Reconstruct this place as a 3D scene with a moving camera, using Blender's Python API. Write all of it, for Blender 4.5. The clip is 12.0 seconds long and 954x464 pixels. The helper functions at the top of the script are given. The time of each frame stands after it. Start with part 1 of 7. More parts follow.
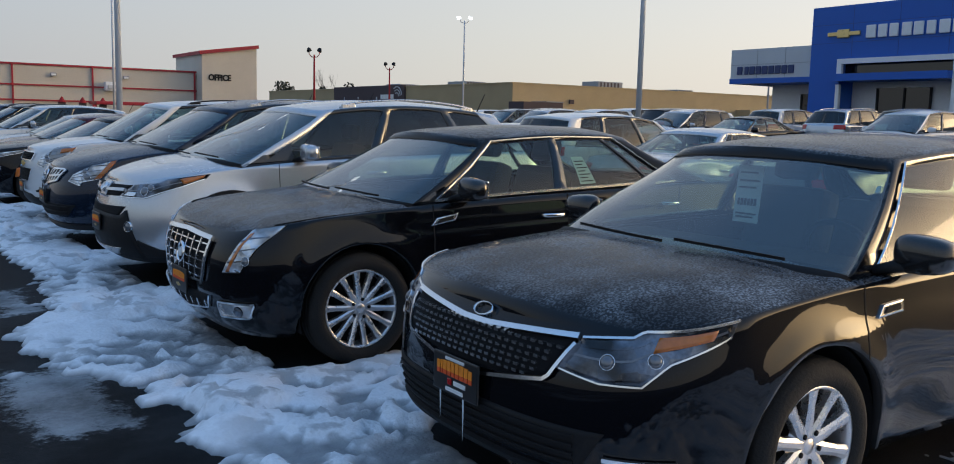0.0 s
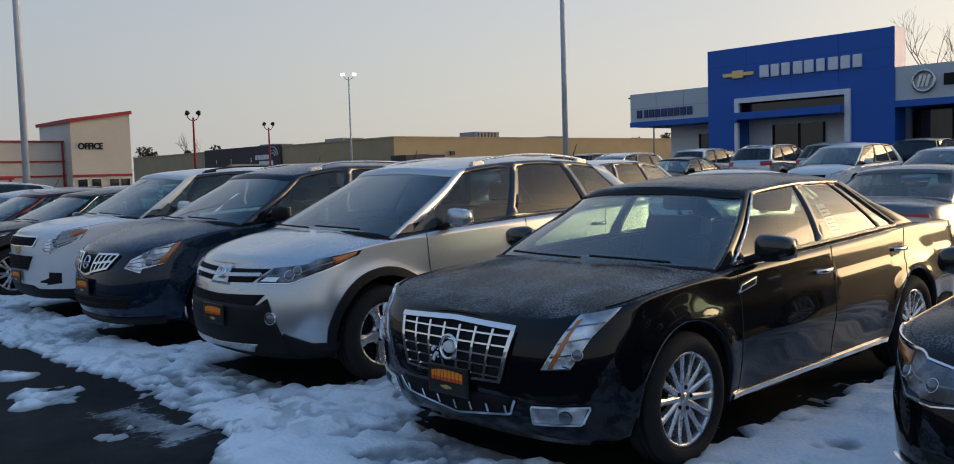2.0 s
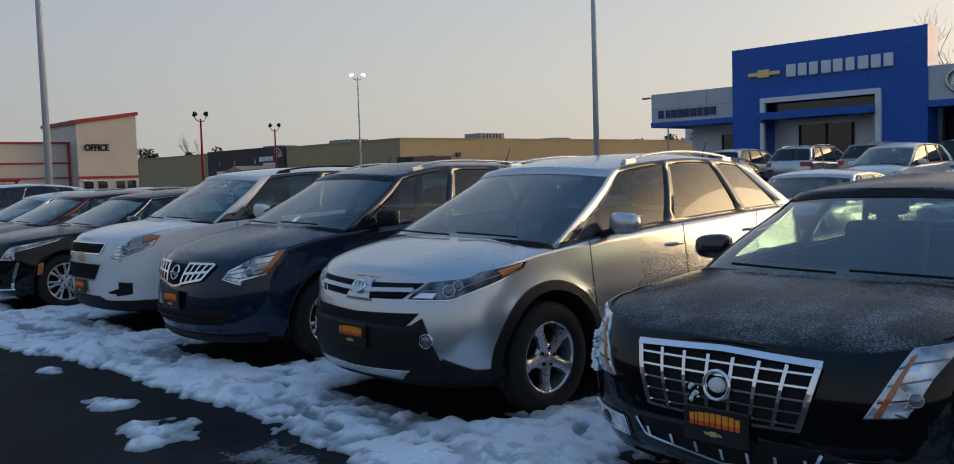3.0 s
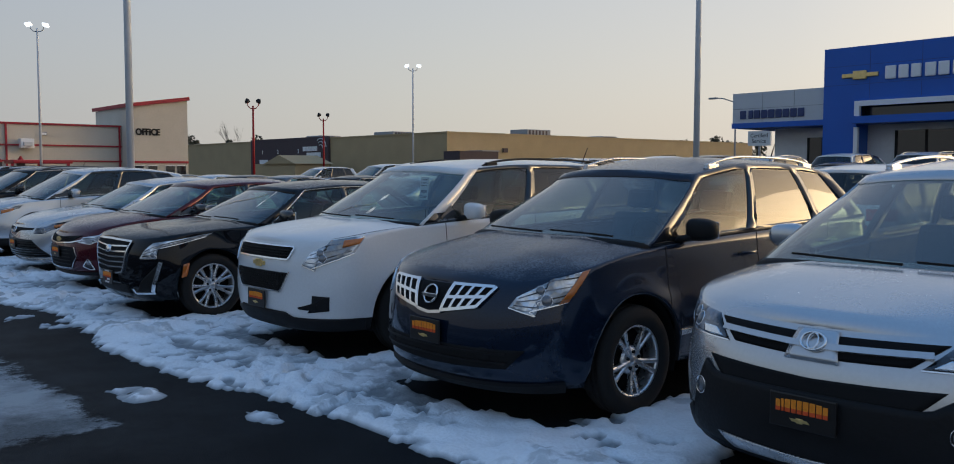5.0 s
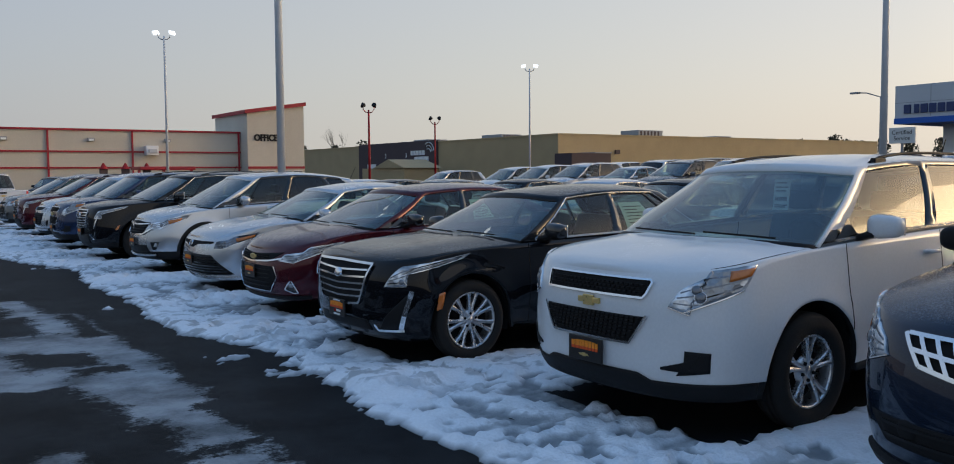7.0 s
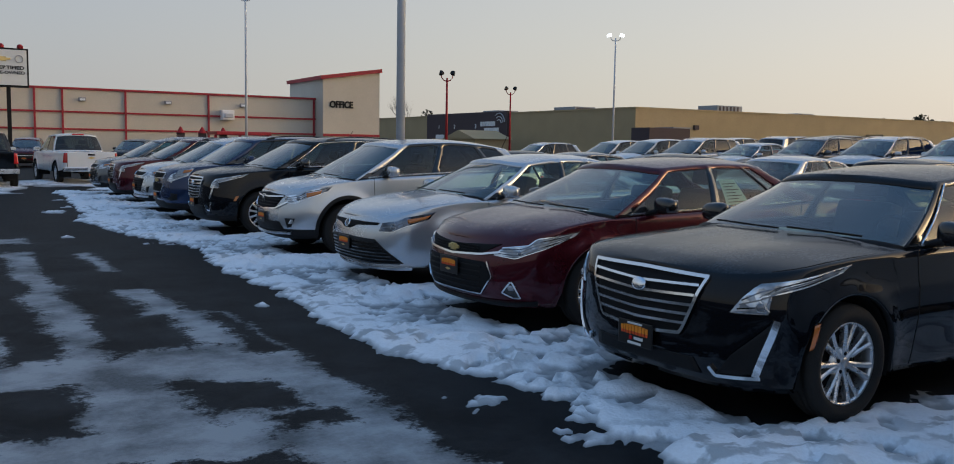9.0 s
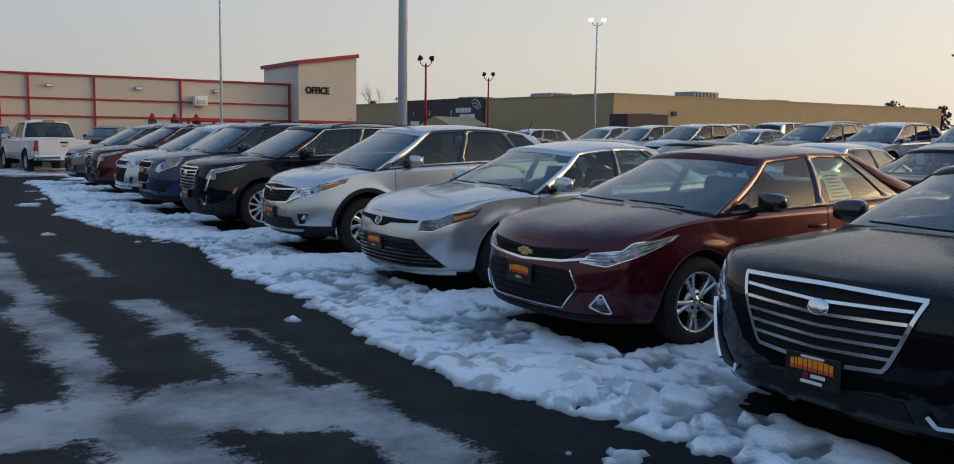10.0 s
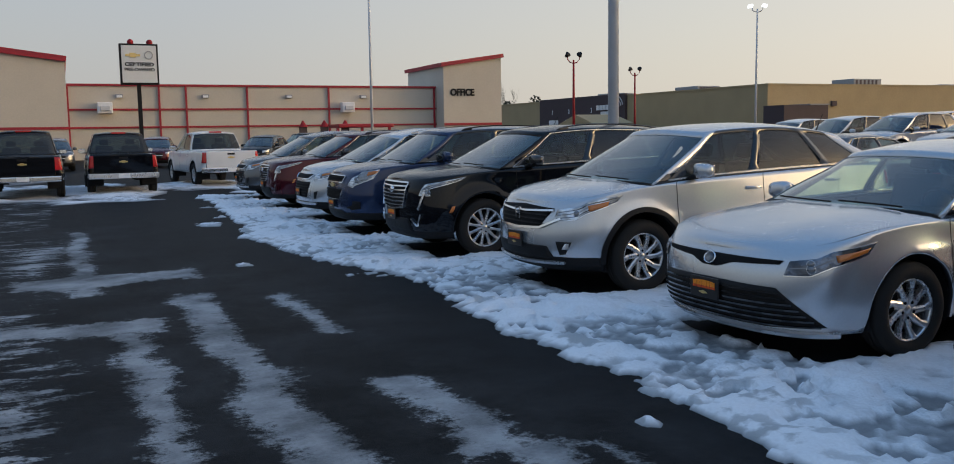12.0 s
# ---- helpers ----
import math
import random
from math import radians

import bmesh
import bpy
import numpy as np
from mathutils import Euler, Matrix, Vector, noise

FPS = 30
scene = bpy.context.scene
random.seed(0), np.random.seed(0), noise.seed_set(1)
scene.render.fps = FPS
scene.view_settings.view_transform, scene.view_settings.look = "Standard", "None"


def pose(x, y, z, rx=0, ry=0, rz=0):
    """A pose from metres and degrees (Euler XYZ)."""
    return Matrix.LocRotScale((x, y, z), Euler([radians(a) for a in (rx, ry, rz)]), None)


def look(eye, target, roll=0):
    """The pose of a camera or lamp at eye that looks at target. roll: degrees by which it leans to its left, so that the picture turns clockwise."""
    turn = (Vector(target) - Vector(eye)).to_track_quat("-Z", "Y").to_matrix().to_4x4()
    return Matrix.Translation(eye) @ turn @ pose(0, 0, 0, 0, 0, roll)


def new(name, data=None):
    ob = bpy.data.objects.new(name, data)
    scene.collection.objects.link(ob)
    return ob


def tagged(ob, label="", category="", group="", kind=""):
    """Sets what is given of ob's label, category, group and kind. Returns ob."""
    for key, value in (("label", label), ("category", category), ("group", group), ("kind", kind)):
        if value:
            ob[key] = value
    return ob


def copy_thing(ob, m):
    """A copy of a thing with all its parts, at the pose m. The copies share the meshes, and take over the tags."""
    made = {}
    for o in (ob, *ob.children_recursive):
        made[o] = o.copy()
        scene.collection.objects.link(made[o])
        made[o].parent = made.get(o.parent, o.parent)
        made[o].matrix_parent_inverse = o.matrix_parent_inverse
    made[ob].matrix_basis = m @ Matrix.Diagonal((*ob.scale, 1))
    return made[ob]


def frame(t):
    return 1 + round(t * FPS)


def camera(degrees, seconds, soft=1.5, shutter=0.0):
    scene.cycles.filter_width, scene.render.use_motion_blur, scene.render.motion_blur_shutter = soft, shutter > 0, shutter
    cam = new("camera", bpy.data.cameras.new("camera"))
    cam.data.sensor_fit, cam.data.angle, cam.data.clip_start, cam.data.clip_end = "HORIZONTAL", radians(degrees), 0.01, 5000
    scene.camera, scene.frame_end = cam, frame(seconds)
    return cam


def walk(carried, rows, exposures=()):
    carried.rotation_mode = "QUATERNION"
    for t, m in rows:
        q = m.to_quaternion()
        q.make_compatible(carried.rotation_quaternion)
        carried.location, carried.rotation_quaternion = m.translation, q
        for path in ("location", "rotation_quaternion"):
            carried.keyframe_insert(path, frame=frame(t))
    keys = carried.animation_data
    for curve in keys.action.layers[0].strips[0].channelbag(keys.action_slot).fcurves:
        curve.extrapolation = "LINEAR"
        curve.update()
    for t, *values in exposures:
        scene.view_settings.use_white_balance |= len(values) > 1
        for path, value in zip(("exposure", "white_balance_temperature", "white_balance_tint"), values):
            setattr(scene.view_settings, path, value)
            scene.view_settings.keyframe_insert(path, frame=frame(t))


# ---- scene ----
cam = camera(56.2, 12.0, 1.0)
METRES, EYE, TILT, LEAN, TURN = 17.2, 1.49, 0.0, 0.1, -34.7
ROWS = [
    (0.0, 0.0, 0.0, 0.0, 0.18, -7.07, -1.44),
    (0.5, -0.0363, 0.0055, 0.001, -1.7, -5.23, -0.74),
    (1.0, -0.072, 0.0177, 0.0017, -2.56, -3.3, 1.54),
    (1.5, -0.1058, 0.0371, -0.0001, -4.39, -4.28, 0.7),
    (2.0, -0.1372, 0.0608, 0.0014, -8.37, -3.73, 1.62),
    (2.5, -0.1686, 0.0903, 0.0017, -8.81, -3.62, 1.84),
    (4.5, -0.2713, 0.2148, 0.0054, -6.58, -3.77, 0.49),
    (5.0, -0.3005, 0.2471, 0.0044, -6.45, -3.86, -0.16),
    (5.5, -0.3276, 0.2781, 0.0047, -1.45, -4.01, 1.0),
    (6.0, -0.3551, 0.3127, 0.0031, -0.25, -3.38, 0.82),
    (6.5, -0.378, 0.3496, 0.0038, -1.03, -3.46, -0.19),
    (7.0, -0.4008, 0.3841, 0.0038, -0.27, -3.65, 0.38),
    (7.5, -0.426, 0.418, 0.0037, 4.39, -4.07, 0.74),
    (9.5, -0.5334, 0.5546, 0.0019, 3.05, -5.77, -1.51),
    (10.0, -0.5576, 0.5884, 0.0015, 1.63, -6.26, -0.93),
    (10.5, -0.5857, 0.6221, -0.0005, 3.18, -6.78, -3.43),
    (11.0, -0.6102, 0.6573, -0.0012, 4.26, -7.91, -2.72),
    (11.5, -0.6353, 0.6907, 0.0029, 7.8, -7.49, -1.32),
    (12.0, -0.6606, 0.7239, 0.0039, 9.9, -6.31, 0.82),
]
walk(cam, [(t, pose(0, 0, EYE, TILT, LEAN, TURN) @ pose(METRES * x, METRES * y, METRES * z, 90 + pitch, roll, yaw)) for t, x, y, z, yaw, pitch, roll in ROWS],
     [(t, e, k, 6) for t, e, k in ((0.0, 0.98, 6000), (0.5, 0.78, 6000), (1.0, 0.7, 6000), (1.5, 0.76, 6000), (2.0, 0.72, 6000), (2.5, 0.62, 6050), (4.5, 0.62, 6050), (5.0, 0.7, 6050), (5.5, 0.82, 6050), (6.5, 0.92, 6050), (7.0, 0.8, 6100), (7.5, 0.65, 6100), (9.5, 0.8, 6250), (10.5, 0.9, 6300), (11.5, 0.97, 6350), (12.0, 0.87, 6350))])

# ---- sky, sun ----
world = bpy.data.worlds.new("world")
scene.world = world
world.use_nodes = True
wn = world.node_tree.nodes
sky = wn.new("ShaderNodeTexSky")
sky.sky_type, sky.sun_disc = "NISHITA", False
SUN_AZ, SUN_EL = -21.0, 8.0
sky.sun_elevation, sky.sun_rotation = radians(SUN_EL), radians(90 - SUN_AZ)
sky.air_density, sky.dust_density, sky.ozone_density = 1.0, 4.5, 2.0
# thin winter haze: pale cream low down, cooler overhead, warmer towards the sun
wl = world.node_tree.links
tc, sep, dot = wn.new("ShaderNodeTexCoord"), wn.new("ShaderNodeSeparateXYZ"), wn.new("ShaderNodeVectorMath")
wl.new(tc.outputs["Generated"], sep.inputs[0]), wl.new(tc.outputs["Generated"], dot.inputs[0])
dot.operation = "DOT_PRODUCT"
dot.inputs[1].default_value = (math.cos(radians(SUN_AZ)), math.sin(radians(SUN_AZ)), 0.1)
side, high = wn.new("ShaderNodeValToRGB"), wn.new("ShaderNodeMapRange")
half_dot = wn.new("ShaderNodeMapRange")
half_dot.inputs[1].default_value, half_dot.inputs[2].default_value = -1.0, 1.0
wl.new(dot.outputs["Value"], half_dot.inputs[0]), wl.new(half_dot.outputs[0], side.inputs[0])
side.color_ramp.elements[0].color, side.color_ramp.elements[0].position = (0.165, 0.160, 0.160, 1), 0.0
side.color_ramp.elements[1].color, side.color_ramp.elements[1].position = (3.0, 1.9, 0.9, 1), 1.0
e = side.color_ramp.elements.new(0.38)
e.color = (0.225, 0.21, 0.202, 1)
e = side.color_ramp.elements.new(0.66)
e.color = (0.315, 0.28, 0.24, 1)
e = side.color_ramp.elements.new(0.82)
e.color = (0.37, 0.315, 0.262, 1)
e = side.color_ramp.elements.new(0.9)
e.color = (0.46, 0.375, 0.29, 1)
e = side.color_ramp.elements.new(0.955)
e.color = (0.85, 0.60, 0.38, 1)
high.inputs[1].default_value, high.inputs[2].default_value = 0.02, 0.85
wl.new(sep.outputs[2], high.inputs[0])
over = wn.new("ShaderNodeMix")
over.data_type = "RGBA"
over.inputs[7].default_value = (0.072, 0.136, 0.248, 1)
wl.new(high.outputs[0], over.inputs[0]), wl.new(side.outputs[0], over.inputs[6])
lift = wn.new("ShaderNodeVectorMath")
lift.operation = "SCALE"
lift.inputs["Scale"].default_value = 10.0
wl.new(over.outputs[2], lift.inputs[0])
haze = wn.new("ShaderNodeMix")
haze.data_type = "RGBA"
haze.inputs[0].default_value = 0.8
wl.new(sky.outputs[0], haze.inputs[6]), wl.new(lift.outputs[0], haze.inputs[7])
wl.new(haze.outputs[2], wn["Background"].inputs[0])
wn["Background"].inputs[1].default_value = 0.15
sun = new("sun", bpy.data.lights.new("sun", "SUN"))
sun.data.energy, sun.data.angle, sun.data.color = 0.3, radians(24), (1.0, 0.7, 0.4)
sd = Vector((math.cos(radians(SUN_AZ)) * math.cos(radians(SUN_EL)), math.sin(radians(SUN_AZ)) * math.cos(radians(SUN_EL)), math.sin(radians(SUN_EL))))
sun.matrix_world = look(sd * 50, (0, 0, 0))

# ---- materials ----
def mat(name, color=(0.5, 0.5, 0.5), rough=0.5, metal=0.0, coat=0.0, scale=6.0, vary=0.15, bump=0.0, emit=0.0, fine=60.0):
    """A surface with two scales of variation in tone and roughness, and fine relief."""
    m = bpy.data.materials.new(name)
    m.use_nodes = True
    nt = m.node_tree
    b = nt.nodes["Principled BSDF"]
    b.inputs["Metallic"].default_value, b.inputs["Coat Weight"].default_value = metal, coat
    b.inputs["Coat Roughness"].default_value = 0.03
    b.inputs["Specular IOR Level"].default_value = 0.15 if coat >= 0.85 else (0.5 if rough < 0.5 or metal > 0.3 else 0.18)
    geo = nt.nodes.new("ShaderNodeTexCoord")
    n1, n2 = nt.nodes.new("ShaderNodeTexNoise"), nt.nodes.new("ShaderNodeTexNoise")
    n1.inputs["Scale"].default_value, n2.inputs["Scale"].default_value = scale, fine
    n1.inputs["Detail"].default_value = 5
    for n in (n1, n2):
        nt.links.new(geo.outputs["Object"], n.inputs["Vector"])
    add = nt.nodes.new("ShaderNodeMath")
    add.operation = "ADD"
    nt.links.new(n1.outputs[0], add.inputs[0]), nt.links.new(n2.outputs[0], add.inputs[1])
    ramp = nt.nodes.new("ShaderNodeMapRange")
    ramp.inputs[1].default_value, ramp.inputs[2].default_value = 0.6, 1.4
    ramp.inputs[3].default_value, ramp.inputs[4].default_value = 1 - vary, 1 + vary
    nt.links.new(add.outputs[0], ramp.inputs[0])
    mul = nt.nodes.new("ShaderNodeVectorMath")
    mul.operation = "SCALE"
    mul.inputs[0].default_value = color
    nt.links.new(ramp.outputs[0], mul.inputs["Scale"])
    nt.links.new(mul.outputs[0], b.inputs["Base Color"])
    rr = nt.nodes.new("ShaderNodeMath")
    rr.operation = "MULTIPLY"
    rr.inputs[1].default_value = rough
    nt.links.new(ramp.outputs[0], rr.inputs[0]), nt.links.new(rr.outputs[0], b.inputs["Roughness"])
    if bump:
        bp = nt.nodes.new("ShaderNodeBump")
        bp.inputs["Strength"].default_value, bp.inputs["Distance"].default_value = bump, 0.01
        nt.links.new(add.outputs[0], bp.inputs["Height"]), nt.links.new(bp.outputs[0], b.inputs["Normal"])
    if emit:
        b.inputs["Emission Color"].default_value = (*color, 1)
        b.inputs["Emission Strength"].default_value = emit
    return m


def paint(name, color, metal=0.35, frost=0.0, dust=0.03):
    """Clear-coated car paint with road dust, and hoar frost lying in drifts on the upward faces."""
    m = mat(name, color, 0.32, metal, 0.9, scale=3.0, vary=0.05)
    nt = m.node_tree
    b = nt.nodes["Principled BSDF"]
    geo, tc = nt.nodes.new("ShaderNodeNewGeometry"), nt.nodes.new("ShaderNodeTexCoord")
    sep, seo = nt.nodes.new("ShaderNodeSeparateXYZ"), nt.nodes.new("ShaderNodeSeparateXYZ")
    nt.links.new(geo.outputs["Normal"], sep.inputs[0])
    nt.links.new(tc.outputs["Object"], seo.inputs[0])
    big, small = nt.nodes.new("ShaderNodeTexNoise"), nt.nodes.new("ShaderNodeTexNoise")
    big.inputs["Scale"].default_value, big.inputs["Detail"].default_value, big.inputs["Roughness"].default_value = 2.3, 9, 0.68
    small.inputs["Scale"].default_value, small.inputs["Detail"].default_value = 110, 4
    for n in (big, small):
        nt.links.new(tc.outputs["Object"], n.inputs["Vector"])

    def node(op, a, v, clamp=False):
        q = nt.nodes.new("ShaderNodeMath")
        q.operation, q.use_clamp = op, clamp
        for i, s in enumerate((a, v)):
            if isinstance(s, (int, float)):
                q.inputs[i].default_value = s
            else:
                nt.links.new(s, q.inputs[i])
        return q.outputs[0]

    up = node("MULTIPLY", node("SUBTRACT", sep.outputs[2], 0.72), 6.0, True)
    drift = node("ADD", 0.22, node("MULTIPLY", node("SUBTRACT", big.outputs[0], 0.45), 4.0, True), True)
    grain = node("ADD", 0.18, node("MULTIPLY", node("SUBTRACT", small.outputs[0], 0.46), 5.0, True), True)
    film = node("MULTIPLY", up, min(0.3 + frost, 0.75))
    f1 = node("MULTIPLY", node("MULTIPLY", node("MULTIPLY", up, drift), grain), frost, True)
    low = node("MULTIPLY", node("SUBTRACT", 0.62, seo.outputs[2]), 1.6, True)
    f2 = node("MULTIPLY", node("MULTIPLY", low, node("MULTIPLY", big.outputs[0], 1.4)), dust, True)
    src = b.inputs["Base Color"].links[0].from_socket
    mixes = src
    for f, col in ((f2, (0.14, 0.14, 0.14, 1)), (f1, (0.5, 0.55, 0.61, 1))):
        mx = nt.nodes.new("ShaderNodeMix")
        mx.data_type = "RGBA"
        nt.links.new(f, mx.inputs[0]), nt.links.new(mixes, mx.inputs[6])
        mx.inputs[7].default_value = col
        mixes = mx.outputs[2]
    nt.links.new(mixes, b.inputs["Base Color"])
    tot = node("ADD", f1, f2, True)
    b.inputs["Specular IOR Level"].default_value, b.inputs["Coat IOR"].default_value = 0.02 if metal < 0.1 and max(color) < 0.1 else 0.12, 1.4
    nt.links.new(node("MULTIPLY", node("SUBTRACT", 1.0, node("MAXIMUM", tot, film)), 0.95), b.inputs["Coat Weight"])
    nt.links.new(node("ADD", 0.03, node("MULTIPLY", film, 0.12)), b.inputs["Coat Roughness"])
    nt.links.new(node("ADD", 0.24, node("MULTIPLY", tot, 0.5)), b.inputs["Roughness"])
    nt.links.new(node("MULTIPLY", node("SUBTRACT", 1.0, tot), metal), b.inputs["Metallic"])
    return m


def glass(name, tint, frost=0.02, shine=0.05):
    """Window glass: Fresnel gloss over a tinted clear pane with a thin breath of frost."""
    m = bpy.data.materials.new(name)
    m.use_nodes = True
    nt = m.node_tree
    nt.nodes.remove(nt.nodes["Principled BSDF"])
    out = nt.nodes["Material Output"]
    tr, gl, df = (nt.nodes.new("ShaderNodeBsdf" + k) for k in ("Transparent", "Glossy", "Diffuse"))
    tr.inputs[0].default_value = (*tint, 1)
    gl.inputs["Roughness"].default_value = 0.03
    gl.inputs[0].default_value = (1, 1, 1, 1)
    df.inputs[0].default_value = (0.55, 0.6, 0.66, 1)
    lw, pw, fn = nt.nodes.new("ShaderNodeLayerWeight"), nt.nodes.new("ShaderNodeMath"), nt.nodes.new("ShaderNodeMath")
    lw.inputs[0].default_value = 0.5
    pw.operation, pw.inputs[1].default_value = "POWER", 4.0
    fn.operation, fn.inputs[1].default_value, fn.inputs[2].default_value = "MULTIPLY_ADD", 0.75 + shine, shine
    nt.links.new(lw.outputs["Facing"], pw.inputs[0]), nt.links.new(pw.outputs[0], fn.inputs[0])
    tc, nz = nt.nodes.new("ShaderNodeTexCoord"), nt.nodes.new("ShaderNodeTexNoise")
    nz.inputs["Scale"].default_value, nz.inputs["Detail"].default_value = 2.5, 8
    nt.links.new(tc.outputs["Object"], nz.inputs["Vector"])
    mr = nt.nodes.new("ShaderNodeMapRange")
    mr.inputs[1].default_value, mr.inputs[2].default_value, mr.inputs[3].default_value, mr.inputs[4].default_value = 0.3, 0.75, 0.0, frost * 2
    nt.links.new(nz.outputs[0], mr.inputs[0])
    m1, m2 = nt.nodes.new("ShaderNodeMixShader"), nt.nodes.new("ShaderNodeMixShader")
    nt.links.new(mr.outputs[0], m1.inputs[0]), nt.links.new(tr.outputs[0], m1.inputs[1]), nt.links.new(df.outputs[0], m1.inputs[2])
    nt.links.new(fn.outputs[0], m2.inputs[0]), nt.links.new(m1.outputs[0], m2.inputs[1]), nt.links.new(gl.outputs[0], m2.inputs[2])
    nt.links.new(m2.outputs[0], out.inputs[0])
    return m


def facets(m, scale, tone):
    """Moulded reflector cells and flutes under a lens."""
    nt = m.node_tree
    b = nt.nodes["Principled BSDF"]
    tc, vo, wv = nt.nodes.new("ShaderNodeTexCoord"), nt.nodes.new("ShaderNodeTexVoronoi"), nt.nodes.new("ShaderNodeTexNoise")
    vo.inputs["Scale"].default_value, wv.inputs["Scale"].default_value, wv.inputs["Detail"].default_value = scale, scale * 0.35, 1
    bp, mr, mx = nt.nodes.new("ShaderNodeBump"), nt.nodes.new("ShaderNodeMapRange"), nt.nodes.new("ShaderNodeVectorMath")
    for n in (vo, wv):
        nt.links.new(tc.outputs["Object"], n.inputs["Vector"])
    bp.inputs["Strength"].default_value, bp.inputs["Distance"].default_value = 0.4, 0.03
    nt.links.new(vo.outputs["Distance"], bp.inputs["Height"]), nt.links.new(bp.outputs[0], b.inputs["Normal"])
    mr.inputs[1].default_value, mr.inputs[2].default_value, mr.inputs[3].default_value, mr.inputs[4].default_value = 0.42, 0.6, *tone
    nt.links.new(wv.outputs[0], mr.inputs[0])
    mx.operation = "SCALE"
    nt.links.new(b.inputs["Base Color"].links[0].from_socket, mx.inputs[0]), nt.links.new(mr.outputs[0], mx.inputs["Scale"])
    nt.links.new(mx.outputs[0], b.inputs["Base Color"])
    b.inputs["Coat Normal"].default_value = (0, 0, 0)
    return m


M = {
    "tyre": mat("tyre rubber", (0.022, 0.021, 0.02), 0.8, scale=9, vary=0.3, bump=0.3, fine=90),
    "alloy": mat("silver alloy", (0.62, 0.62, 0.63), 0.28, 0.85, 0.4, vary=0.08),
    "dark": mat("black underbody", (0.012, 0.012, 0.013), 0.8),
    "plastic": mat("black bumper plastic", (0.012, 0.012, 0.013), 0.55, vary=0.2, bump=0.1),
    "gloss": mat("gloss black trim", (0.012, 0.012, 0.013), 0.15, 0, 0.6),
    "chrome": mat("chrome", (0.84, 0.85, 0.87), 0.17, 1.0, 0, vary=0.05),
    "lens": facets(mat("clear headlamp lens", (0.72, 0.75, 0.79), 0.16, 0.55, 1.0, scale=12, vary=0.2, fine=40), 20, (0.4, 1.2)),
    "lamp": mat("headlamp projector", (0.75, 0.78, 0.82), 0.08, 0.9, 1.0),
    "darklens": facets(mat("smoked headlamp lens", (0.035, 0.04, 0.05), 0.1, 0.4, 0.5, scale=20, vary=0.4), 16, (0.12, 5.0)),
    "bulb": mat("projector lens", (0.16, 0.17, 0.19), 0.1, 0.4, 1.0),
    "trim": mat("bright satin trim", (0.85, 0.86, 0.88), 0.25, 0.85, 0.2, vary=0.04),
    "grille": mat("matt black grille", (0.006, 0.006, 0.007), 0.75, vary=0.1),
    "amber": mat("amber reflector", (0.5, 0.15, 0.025), 0.2, 0, 0.8),
    "red": mat("red tail lamp", (0.45, 0.012, 0.015), 0.2, 0, 0.9),
    "seat": mat("grey seat cloth", (0.045, 0.043, 0.042), 0.85, scale=20, vary=0.2),
    "glass": glass("window glass", (0.54, 0.68, 0.65), 0.012),
    "screen": glass("laminated windscreen glass", (0.5, 0.64, 0.62), 0.02, 0.12),
    "tint": glass("tinted privacy glass", (0.13, 0.15, 0.15), 0.01),
    "plate": mat("black dealer plate", (0.012, 0.011, 0.011), 0.35, vary=0.1),
    "orange": mat("orange plate lettering", (0.85, 0.28, 0.03), 0.5),
    "mint": mat("pale green printed sheet", (0.55, 0.68, 0.6), 0.6, vary=0.1),
    "ice": mat("clear ice", (0.6, 0.68, 0.75), 0.08, 0, 0.8),
    "rust": mat("red-orange plate lettering", (0.7, 0.1, 0.03), 0.5),
    "yellow": mat("gold emblem", (0.72, 0.54, 0.22), 0.3, 0.6),
    "white": mat("white card", (0.75, 0.76, 0.76), 0.6, vary=0.08),
    "snowbit": mat("clinging snow", (0.82, 0.85, 0.9), 0.7, bump=0.5, fine=30),
}


def rise_at(x, y):
    """How far the lot climbs towards the dealership."""
    def soft(a, b, v):
        t = min(max((v - a) / (b - a), 0.0), 1.0)
        return t * t * (3 - 2 * t)
    return 0.55 * soft(14.0, 30.0, x) * (1 - soft(34.0, 60.0, y))


def part(name, bm, material, parent, label=""):
    me = bpy.data.meshes.new(name)
    bm.to_mesh(me)
    bm.free()
    for m in material if isinstance(material, (list, tuple)) else [material]:
        me.materials.append(m)
    ob = new(name, me)
    ob.parent = parent
    if label:
        tagged(ob, label)
    return ob


def box(bm, x0, x1, y0, y1, z0, z1, bevel=0.0, m=None):
    g = bmesh.ops.create_cube(bm, size=1.0)
    q = Matrix.LocRotScale(((x0 + x1) / 2, (y0 + y1) / 2, (z0 + z1) / 2), None, (x1 - x0, y1 - y0, z1 - z0))
    bmesh.ops.transform(bm, matrix=(m @ q) if m else q, verts=g["verts"])
    if bevel:
        es = list({e for v in g["verts"] for e in v.link_edges})
        bmesh.ops.bevel(bm, geom=es, offset=bevel, segments=2, affect="EDGES", profile=0.6)
    return g["verts"]


def boxed(x0, x1, y0, y1, z0, z1, bevel=0.0, m=None):
    bm = bmesh.new()
    box(bm, x0, x1, y0, y1, z0, z1, bevel, m)
    return bm


